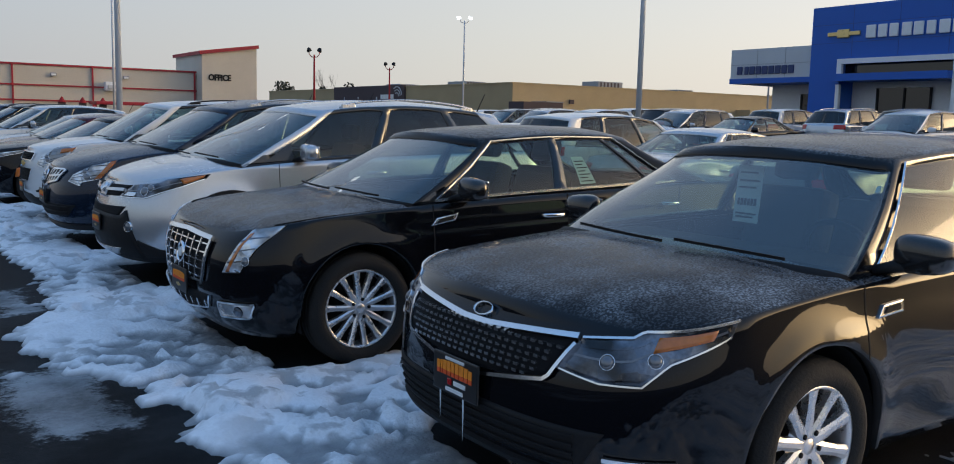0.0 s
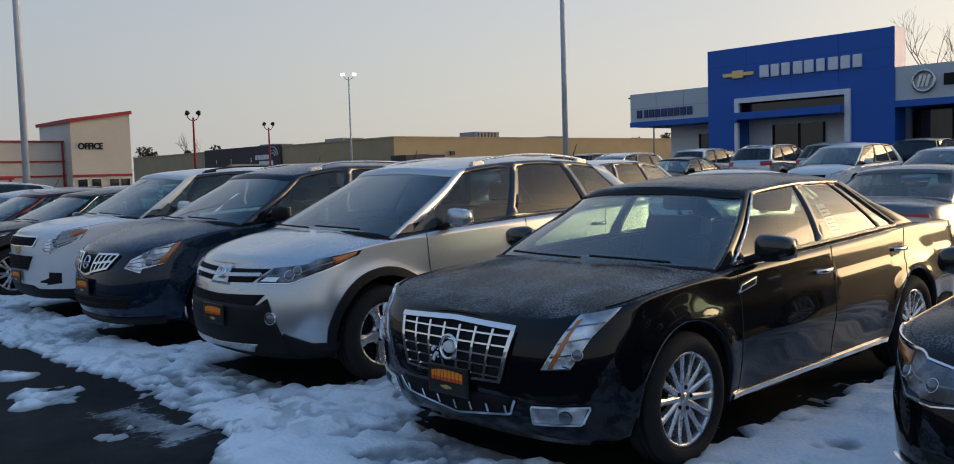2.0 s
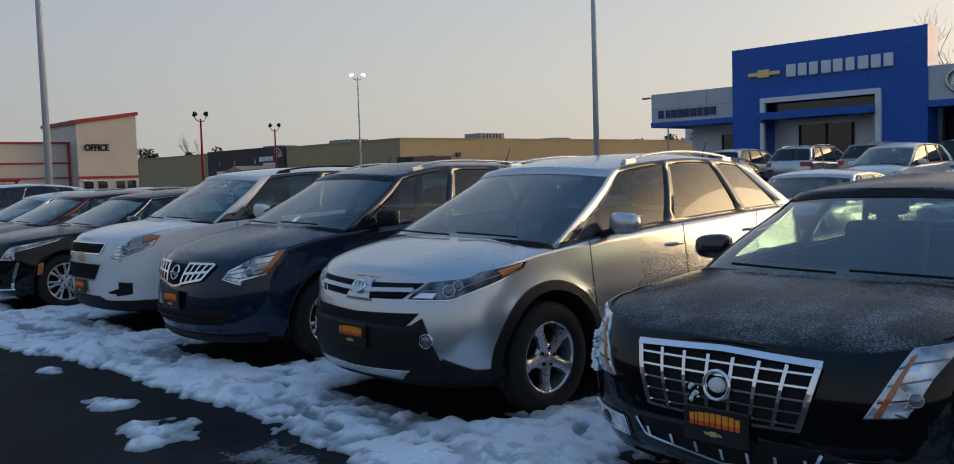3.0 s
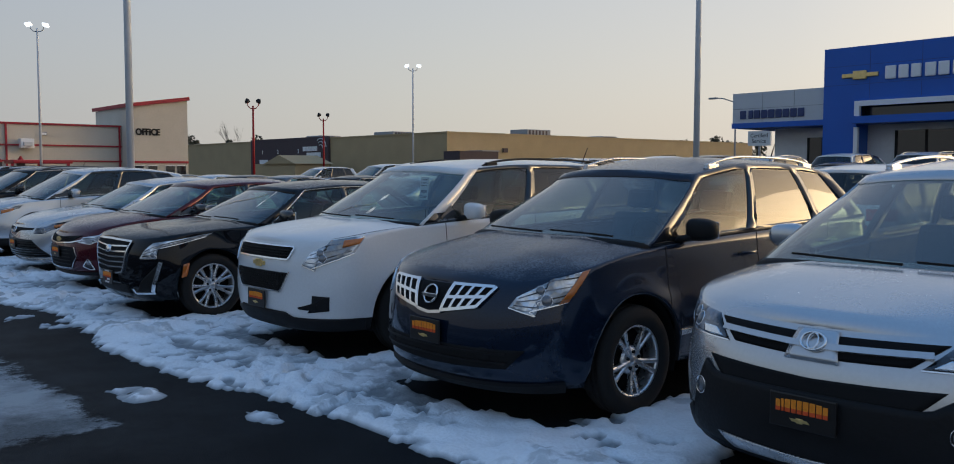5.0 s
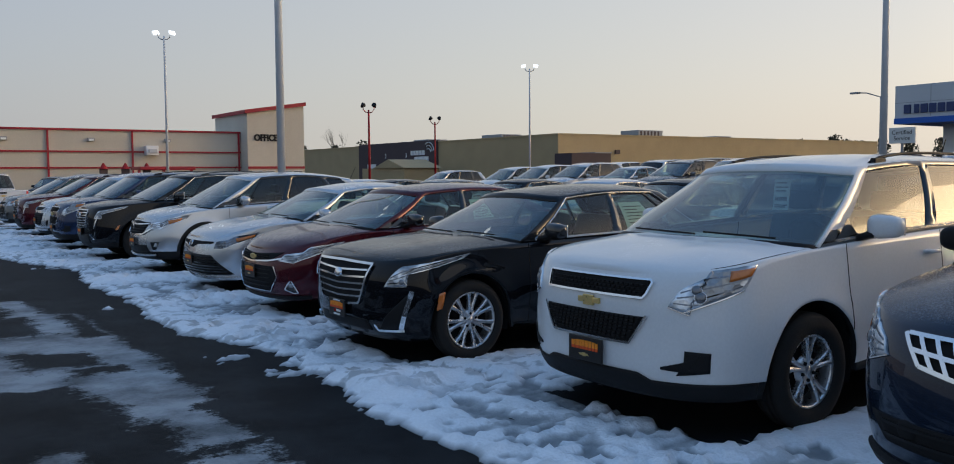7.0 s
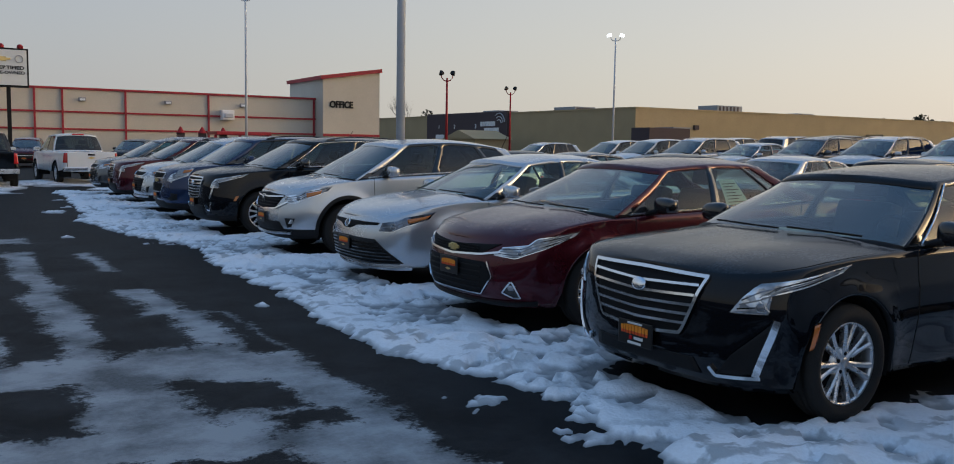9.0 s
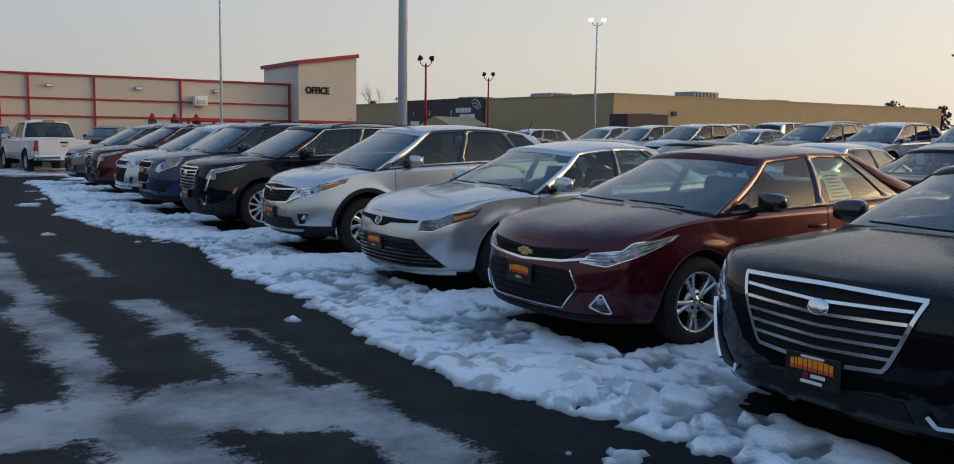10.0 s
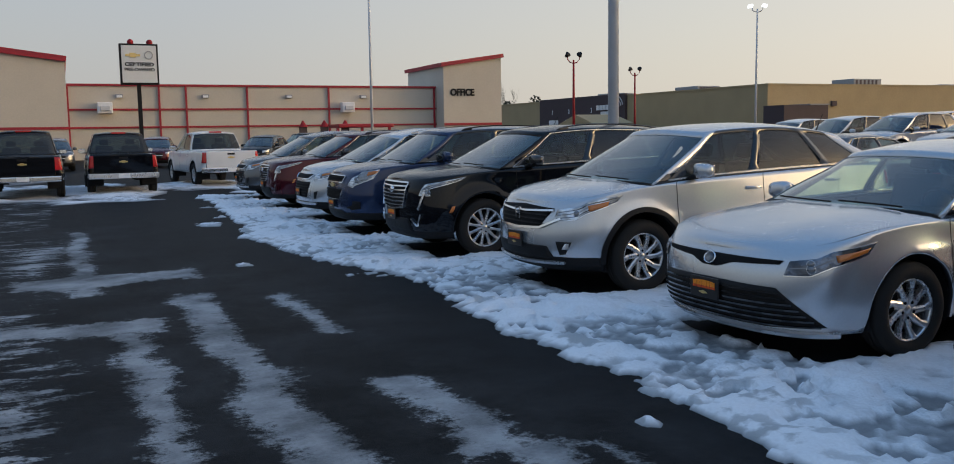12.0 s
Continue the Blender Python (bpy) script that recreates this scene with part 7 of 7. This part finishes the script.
# storage building with its office tower
shop = tagged(new("storage_building"), "cream metal building with red trim bands", "building")
block("wall", (-1.7, 28.7, 92.5, 112, 0, 5.9), m_cream, shop)
for z, h in ((5.86, 0.18), (3.98, 0.15), (2.58, 0.15)):
    block("red_band", (-1.7, 28.7, 92.38, 92.5, z, z + h), m_red, shop, "red horizontal trim band")
for x in (-1.7, 4.95, 7.0, 11.85, 18.75, 28.5):
    block("red_post", (x - 0.075, x + 0.075, 92.34, 92.46, 0, 5.95), m_red, shop, "red vertical trim post")
for x in (8.5, 15.3, 21.8, 2.0):
    lampb = block("wall_lamp", (x - 0.28, x + 0.28, 92.2, 92.5, 4.95, 5.25), m_roof, shop, "grey wall lamp", 0.04)
    block("lamp_lens", (x - 0.2, x + 0.2, 92.17, 92.21, 4.98, 5.16), m_lampwhite, lampb)
for x in (20.3, 0.9):
    block("air_unit", (x - 0.55, x + 0.55, 91.7, 92.5, 3.75, 4.6), m_white, shop, "white air unit", 0.05)
    block("unit_hood", (x - 0.35, x + 0.35, 91.5, 91.72, 3.95, 4.3), m_grey, shop, "", 0.03)
bm = bmesh.new()
vs = [bm.verts.new(p) for p in ((28.7, 90.6, 0), (34.4, 90.6, 0), (34.4, 90.6, 8.62), (28.7, 90.6, 7.68), (28.7, 99.5, 0), (34.4, 99.5, 0), (34.4, 99.5, 8.62), (28.7, 99.5, 7.68))]
for f in ((0, 1, 2, 3), (5, 4, 7, 6), (4, 0, 3, 7), (1, 5, 6, 2), (3, 2, 6, 7)):
    bm.faces.new([vs[i] for i in f])
tower = part("tower", bm, m_cream, shop, "cream office tower with sloping roof")
bm = bmesh.new()
q = pose(28.45, 0, 7.66, 0, -8.5, 0)
box(bm, 0, 6.2, 90.35, 99.7, 0.0, 0.34, 0, q)
part("roof", bm, m_red, tower, "red sloping roof edge")
block("red_band", (28.7, 34.4, 90.5, 90.62, 2.5, 2.72), m_red, tower)
for x in (29.6, 30.9, 32.6, 33.7):
    w = block("window", (x - 0.42, x + 0.42, 90.54, 90.64, 1.1, 2.25), m_darkglass, tower, "dark office window")
    block("window_frame", (x - 0.5, x + 0.5, 90.52, 90.56, 2.25, 2.33), m_white, w)
words("OFFICE", 1.0, m_letter, tower, Matrix.Translation((30.5, 90.56, 5.15)) @ FACE_S @ Matrix.Diagonal((0.72, 0.84, 1, 1)), 0.05, bold=0.035)
hall = tagged(new("hall_building"), "taller cream hall with red roof edge", "building")
bm = bmesh.new()
vs = [bm.verts.new(p) for p in ((-30, 92.0, 0), (-1.75, 92.0, 0), (-1.75, 92.0, 7.9), (-30, 92.0, 11.6), (-30, 112, 0), (-1.75, 112, 0), (-1.75, 112, 7.9), (-30, 112, 11.6))]
for f in ((0, 1, 2, 3), (5, 4, 7, 6), (4, 0, 3, 7), (1, 5, 6, 2), (3, 2, 6, 7)):
    bm.faces.new([vs[i] for i in f])
part("wall", bm, m_cream, hall)
bm = bmesh.new()
box(bm, -28.8, 0.15, 91.7, 112.2, -0.3, 0.12, 0, pose(-1.75, 0, 7.95, 0, 7.46, 0))
part("roof_edge", bm, m_red, hall, "red roof edge")
block("red_band", (-30, -1.75, 91.9, 92.0, 2.55, 2.75), m_red, hall)
kiosk = tagged(new("kiosk"), "red kiosk with awning and dark peaked banners", "kiosk")
block("counter", (17.5, 22.0, 86.0, 88.5, 0, 1.2), m_white, kiosk)
block("awning", (17.6, 22.2, 85.6, 88.6, 2.2, 2.5), m_red, kiosk, "red awning", 0.08)
for x in (17.6, 19.6, 21.9):
    block("post", (x - 0.1, x + 0.1, 85.8, 86.0, 0, 2.2), m_red, kiosk)
for x in (14.9, 16.6, 18.3):
    bm = bmesh.new()
    bmesh.ops.create_cone(bm, cap_ends=True, segments=10, radius1=0.34, radius2=0.05, depth=0.5, matrix=Matrix.Translation((x, 86.2, 2.55)))
    part("peak", bm, m_redpole, kiosk)
    block("banner", (x - 0.3, x + 0.3, 86.1, 86.3, 0, 2.3), m_brown, kiosk)

# long store
mall = tagged(new("store_building"), "long tan flat-roofed store building", "building")
block("wall", (75, 150, 100.5, 190, 0, 6.8), m_tan, mall)
block("parapet", (74.9, 150, 100.4, 190, 6.8, 7.0), m_tan, mall)
block("dark_facade", (74.6, 75.0, 130.0, 156.5, 0, 7.2), m_brown, mall, "dark brown shop front")
for y, n in ((151.5, "1"), (146, "2"), (139, "3")):
    d = block("shop_door", (74.5, 74.62, y - 1.5, y + 1.5, 0, 3.6), m_white, mall, "white roller door")
    words(n, 1.0, m_white, d, Matrix.Translation((74.5, y + 0.3, 4.6)) @ FACE_W, 0.03)
block("door_awning", (73.9, 74.6, 137.5, 141, 3.6, 4.1), m_grey, mall)
for k, (y, w, z) in enumerate(((135.6, 4.6, 4.9), (134.4, 4.4, 3.9))):
    for i in range(5 + k):
        yy = y + w / 2 - (i + 0.5) * w / (5 + k)
        block("sign_letter", (74.45, 74.6, yy - w / 14, yy + w / 14, z, z + 0.75), m_white, mall)
for r in (0.7, 1.2, 1.7):
    bm = bmesh.new()
    sweep(bm, [(74.5, 132.2 - r * math.cos(t), 5.2 + r * math.sin(t)) for t in np.linspace(0.2, 2.2, 12)], 0.12, 0.12)
    part("sign_arc", bm, m_grey, mall)
for x0, x1, y0, y1, h in ((99.4, 104.8, 110, 114, 1.5), (80, 84, 119.9, 125.1, 0.9), (80, 84, 141, 146, 0.9), (120, 124, 112, 116, 1.0)):
    u = block("roof_unit", (x0, x1, y0, y1, 6.9, 6.9 + h), m_roof, mall, "grey rooftop unit", 0.08)
    for i in range(6):
        xx = x0 + 0.4 + i * (x1 - x0 - 0.8) / 6
        block("louvre", (xx, xx + 0.35, y0 - 0.03, y0, 7.1, 6.75 + h), m_brown, u)
encl = block("enclosure", (74.3, 81.2, 97.0, 100.4, 0, 4.3), m_brown, mall, "dark fenced enclosure")
block("enclosure_cap", (78.2, 81.3, 96.9, 100.4, 4.3, 4.45), m_roof, encl)
block("vent_box", (85.2, 86.0, 100.2, 100.5, 4.3, 4.9), m_brown, mall)
block("rear_shed", (122, 130, 97.5, 100.5, 0, 4.4), m_tan, mall, "low grey lean-to")
shed = tagged(new("shed"), "small tan shed with a peaked roof", "shed")
block("wall", (64, 70, 122, 135, 0, 2.7), m_tan, shed)
bm = bmesh.new()
vs = [bm.verts.new(p) for p in ((63.7, 121.6, 2.7), (63.7, 126.3, 4.0), (63.7, 131, 2.7), (70.3, 121.6, 2.7), (70.3, 126.3, 4.0), (70.3, 131, 2.7))]
for f in ((0, 1, 2), (5, 4, 3), (0, 3, 4, 1), (1, 4, 5, 2), (2, 5, 3, 0)):
    bm.faces.new([vs[i] for i in f])
part("roof", bm, m_tan, shed)

# dealership
deal = tagged(new("dealership_building"), "dealership with tall blue portal and grey wings", "building")
XF = 40.4
for dims in ((XF, XF + 1.2, 27.0, 28.7, 0, 7.41), (XF, XF + 1.2, 19.2, 21.3, 0, 7.41), (XF, XF + 1.2, 21.3, 27.0, 4.8, 7.41)):
    block("blue_panel", dims, m_blue, deal, "glossy blue metal panel")
block("portal_return", (XF - 0.02, XF + 1.2, 19.0, 19.2, 0, 7.43), m_blue, deal)
for z in (5.6, 6.5):
    block("panel_joint", (XF - 0.006, XF, 19.25, 28.65, z, z + 0.015), m_navy, deal)
for y in (21.6, 24.0, 26.4):
    block("panel_joint", (XF - 0.006, XF, y, y + 0.015, 4.9, 7.38), m_navy, deal)
for dims in ((XF - 0.18, XF, 21.0, 27.05, 4.55, 4.8), (XF - 0.18, XF, 26.8, 27.05, 3.8, 4.55), (XF - 0.18, XF, 26.85, 27.05, 0, 3.55), (XF - 0.18, XF, 21.0, 21.25, 0, 4.55)):
    block("white_frame", dims, m_white, deal, "white entrance frame")
block("canopy", (XF - 0.6, XF + 1.0, 21.25, 27.0, 3.7, 4.05), m_blue, deal, "blue entrance canopy")
block("transom_glass", (XF + 0.5, XF + 0.56, 21.3, 27.0, 4.05, 4.8), m_darkglass, deal)
block("porch_wall", (XF + 1.3, XF + 1.5, 20, 28, 0, 4.8), m_white, deal)
block("entrance_glass", (XF + 1.2, XF + 1.28, 22.9, 25.6, 0, 3.4), m_darkglass, deal, "dark entrance glass")
for y in (22.9, 24.2, 25.6):
    block("mullion", (XF + 1.15, XF + 1.22, y - 0.05, y + 0.05, 0, 3.4), m_letter, deal)
block("portal_body", (XF + 2.4, XF + 12, 19.2, 28.7, 0, 5.4), m_grey, deal)
bow = block("bow_emblem", (XF - 0.1, XF - 0.01, 25.98, 27.75, 5.93, 6.13), M["yellow"], deal, "gold bow emblem", 0.03)
block("bow_middle", (XF - 0.12, XF - 0.01, 26.55, 27.2, 5.83, 6.24), M["yellow"], bow, "", 0.03)
for i in range(9):
    y = 25.7 - (i + 0.5) * 5.35 / 9
    block("sign_letter", (XF - 0.12, XF - 0.01, y - 0.25 + 0.03 * (i % 3), y + 0.25 - 0.02 * (i % 2), 5.74, 6.36), m_white, deal, "white raised sign block", 0.05)
wing = block("wing_fascia", (40.65, 52, 28.7, 34.0, 4.01, 5.6), m_grey, deal, "light grey metal fascia")
block("wing_band", (40.6, 52, 28.7, 34.02, 3.73, 4.01), m_blue, wing, "blue fascia band")
for z in (4.75,):
    block("panel_joint", (40.635, 40.65, 28.7, 34.0, z, z + 0.02), m_roof, wing)
for y in (30.4, 32.2):
    block("panel_joint", (40.635, 40.65, y, y + 0.02, 4.05, 5.55), m_roof, wing)
for i in range(9):
    y = 33.56 - (i + 0.5) * 3.76 / 9
    block("sign_letter", (40.58, 40.65, y - 0.18, y + (0.17 if i != 1 else 0.08), 4.22, 4.66), m_navy, deal, "dark blue raised sign block", 0.03)
block("wing_wall", (42.6, 52, 28.7, 32.6, 0, 3.8), m_white, deal, "white rendered wall")
block("wing_window", (42.52, 42.62, 29.0, 30.6, 0.8, 3.2), m_darkglass, deal, "dark window")
for y in (29.0, 29.8, 30.6):
    block("mullion", (42.48, 42.54, y - 0.05, y + 0.05, 0.8, 3.2), m_letter, deal)
w2 = block("wing_fascia", (40.45, 52, 2.0, 19.0, 4.07, 5.58), m_grey, deal, "light grey metal fascia")
block("wing_band", (40.4, 52, 2.0, 19.0, 3.77, 4.07), m_blue, w2, "blue fascia band")
block("wing_glass", (42.5, 52, 2.0, 19.0, 0, 3.77), m_darkglass, deal, "dark showroom glass")
for i in range(9):
    y = 18.8 - i * 1.6
    block("mullion", (42.42, 42.5, y - 0.06, y + 0.06, 0, 3.77), m_letter, deal)
bm = bmesh.new()
lathe(bm, [(0.40, -0.05), (0.52, -0.05), (0.52, 0.05), (0.40, 0.05)], 28, pose(40.38, 17.75, 4.85, 0, 0, -90), True)
emb = part("round_emblem", bm, M["alloy"], deal, "round silver emblem")
for k in (-0.18, 0, 0.18):
    bm = bmesh.new()
    sweep(bm, [(40.38, 17.75 - k - 0.08, 4.85 + 0.25), (40.38, 17.75 - k + 0.08, 4.85 - 0.25)], 0.13, 0.05)
    part("shield", bm, M["alloy"], emb)
for i in range(5):
    y = 16.7 - i * 0.62
    block("sign_letter", (40.36, 40.45, y - 0.22, y + 0.22, 4.6, 5.1), m_letter, deal, "dark raised sign block", 0.03)
cert = tagged(new("service_sign"), "small white service sign on a post", "sign")
cb = block("sign_box", (71.4, 71.6, 50.0, 52.3, 3.95, 5.3), m_panelw, cert, "", 0.02)
block("post", (71.45, 71.55, 51.05, 51.25, -1.0, 3.95), m_roof, cert)
words("Certified", 0.5, m_letter, cb, Matrix.Translation((71.39, 51.15, 4.72)) @ FACE_W, 0.006)
words("Service", 0.5, m_letter, cb, Matrix.Translation((71.39, 51.15, 4.22)) @ FACE_W, 0.006)


block("plinth", (XF - 0.05, 52, 2.0, 34.0, -0.2, 0.05), m_roof, deal)
deal.location.z = 0.17
shop.location.z = hall.location.z = -0.17

# ---- poles, sign ----
def pole(x, y, h, r, m, label, heads="none", lean=0.0):
    p = tagged(new("light_pole"), label, "lamp post")
    bm = bmesh.new()
    sweep(bm, [(0, 0, 0), (0, 0, h * 0.5), (0, 0, h)], r * 2, r * 2, 14, smooth=True, taper=[1.0, 0.85, 0.62])
    part("shaft", bm, m, p)
    part("foot", boxed(-r * 2, r * 2, -r * 2, r * 2, 0, 0.5, 0.04), m_roof, p)
    if heads == "twin":
        for s in (-1, 1):
            bm = bmesh.new()
            sweep(bm, [(0, 0, h - 0.25), (s * 0.22, 0, h - 0.22), (s * 0.38, 0, h - 0.1), (s * 0.42, 0, h + 0.12)], 0.07, 0.07, 6, smooth=True)
            a = part("arm", bm, m, p)
            bm = boxed(-0.21, 0.21, -0.28, 0.28, -0.07, 0.08, 0.05)
            bm.transform(pose(s * 0.55, 0, h + 0.22, -12, s * 10, 0))
            part("lamp_head", bm, m_lamplit, a, "lit white lamp head")
    if heads == "flood":
        for s in (-1, 1):
            bm = bmesh.new()
            sweep(bm, [(0, 0, h - 0.3), (s * 0.3, 0, h - 0.2), (s * 0.5, 0, h + 0.05), (s * 0.5, 0, h + 0.25)], 0.08, 0.09, 6)
            a = part("arm", bm, m, p)
            bm = bmesh.new()
            lathe(bm, [(0.0, -0.22), (0.1, -0.2), (0.22, 0.12), (0.24, 0.17), (0.0, 0.15)], 14, pose(s * 0.55, 0, h + 0.38, 30, 0, 180 - s * 30))
            part("floodlight", bm, m_letter, a, "dark floodlight head")
    if heads == "arm":
        bm = bmesh.new()
        sweep(bm, [(0, 0, h), (-0.4, 0.9, h + 0.35), (-0.5, 1.5, h + 0.4)], 0.08, 0.08)
        a = part("arm", bm, m, p)
        part("lamp_head", boxed(-0.65, -0.35, 1.4, 2.1, h + 0.33, h + 0.47, 0.04), m_roof, a)
    p.matrix_world = pose(x, y, 0, 0, 0, lean)
    return p


pole(7.05, 30.8, 13.5, 0.105, m_pole, "thick pale steel light pole", "twin")
pole(25.0, 25.3, 13.5, 0.115, m_pole, "thick pale steel light pole", "twin")
pole(48.7, 73.3, 11.1, 0.10, m_pole, "slim pale light pole with twin heads", "twin", -35)
pole(16.55, 74.0, 11.5, 0.10, m_pole, "slim pale light pole with twin heads", "twin", -25)
pole(37.2, 82.5, 7.6, 0.13, m_redpole, "red pole with two floodlights", "flood", -20)
pole(54.35, 98.3, 7.8, 0.13, m_redpole, "red pole with two floodlights", "flood", -20)
pole(60.0, 46.3, 7.0, 0.09, m_roof, "slim grey street lamp", "arm")

sg = tagged(new("pylon_sign"), "white certified sign with black frame on pole", "sign")
block("pole", (0.93, 1.10, 59.68, 59.85, 0, 4.2), m_letter, sg, "dark steel pole")
fr = block("frame", (0.26, 1.88, 59.6, 59.95, 4.18, 5.98), m_letter, sg, "black sign frame", 0.02)
block("sign_face", (0.34, 1.80, 59.57, 59.61, 4.27, 5.9), m_panelw, fr, "white sign face")
bm = boxed(0.5, 1.12, 59.54, 59.57, 5.42, 5.52, 0.01)
box(bm, 0.68, 0.94, 59.535, 59.57, 5.37, 5.57, 0.01)
part("bow_emblem", bm, M["yellow"], fr, "gold bow emblem")
bm = bmesh.new()
lathe(bm, [(0.15, -0.015), (0.18, -0.015), (0.18, 0.015), (0.15, 0.015)], 24, pose(1.48, 59.55, 5.48, 0, 0, 0), True)
part("round_emblem", bm, m_roof, fr)
words("CERTIFIED", 0.22, m_letter, fr, Matrix.Translation((1.07, 59.56, 5.0)) @ FACE_S, 0.006, squeeze=1.2, bold=0.008)
words("PRE-OWNED", 0.19, m_letter, fr, Matrix.Translation((1.07, 59.56, 4.78)) @ FACE_S, 0.006, squeeze=1.15, bold=0.004)
for x in (0.75, 1.55):
    bm = bmesh.new()
    bmesh.ops.create_uvsphere(bm, u_segments=12, v_segments=8, radius=0.14, matrix=Matrix.Translation((x, 59.75, 6.05)))
    part("beacon", bm, m_redpole, fr, "dark red lamp")

sg.location.z = -0.2


# ---- trees ----
def tree(x, y, h, seed, label="bare leafless tree with fine twigs"):
    t = tagged(new("tree"), label, "tree")
    rnd = random.Random(seed)
    trunk, twigs = bmesh.new(), bmesh.new()

    def grow(bm, p, d, ln, r, depth):
        pts, q = [p], p
        for _ in range(4):
            d = (d + Vector((rnd.uniform(-1, 1), rnd.uniform(-1, 1), rnd.uniform(-0.3, 0.7))) * 0.16).normalized()
            q = q + d * ln / 4
            pts.append(q)
        sweep(bm, pts, r * 2, r * 2, 5 if depth < 2 else 3, taper=[1, 0.9, 0.8, 0.7, 0.55])
        if depth < 5:
            for _ in range(3 if depth < 4 else 2):
                k = rnd.choice(pts[2:])
                nd = (d + Vector((rnd.uniform(-1, 1), rnd.uniform(-1, 1), rnd.uniform(-0.2, 0.8))) * 0.75).normalized()
                grow(twigs, k, nd, ln * rnd.uniform(0.55, 0.8), r * 0.5, depth + 1)
    grow(trunk, Vector((0, 0, 0)), Vector((0, 0, 1)), h * 0.42, h * 0.017, 0)
    part("trunk", trunk, m_bark, t)
    part("branches", twigs, m_bark, t)
    t.location = (x, y, 0)


tree(131.7, 275.6, 18.5, 1)
tree(62, 23.6, 11.5, 3)
tree(66, 21.5, 12, 4)
m_bush = mat("dark evergreen", (0.06, 0.062, 0.045), 0.9, scale=2, vary=0.4)


def far_tree(x, y, h, seed):
    t = tagged(new("tree"), "dark distant evergreen tree", "tree")
    rnd = random.Random(seed)
    bm = bmesh.new()
    sweep(bm, [(0, 0, 0), (0, 0, h * 0.75)], 0.5, 0.5, 6)
    part("trunk", bm, m_bark, t)
    bm = bmesh.new()
    for _ in range(260):
        z = rnd.uniform(0.45, 1.0) * h
        rr = h * 0.33 * (1.15 - z / h) ** 0.5 * rnd.uniform(0.2, 1)
        a = rnd.uniform(0, 6.28)
        p = Vector((rr * math.cos(a), rr * math.sin(a), z))
        s = rnd.uniform(0.25, 0.6)
        v = [bm.verts.new(p + Vector((rnd.uniform(-s, s), rnd.uniform(-s, s), rnd.uniform(-s, s)))) for _ in range(4)]
        bm.faces.new(v[:3]), bm.faces.new((v[0], v[2], v[3]))
    part("crown", bm, m_bush, t)
    t.location = (x, y, 0)


rnd = random.Random(8)
for i in range(16):
    far_tree(172 + rnd.uniform(0, 30), 118 + i * 3.6 * rnd.uniform(0.7, 1.3) - 14, rnd.uniform(7.9, 9.6), i)
for i in range(6):
    far_tree(100 + i * 4, 240 + rnd.uniform(0, 20), rnd.uniform(9, 12), 30 + i)
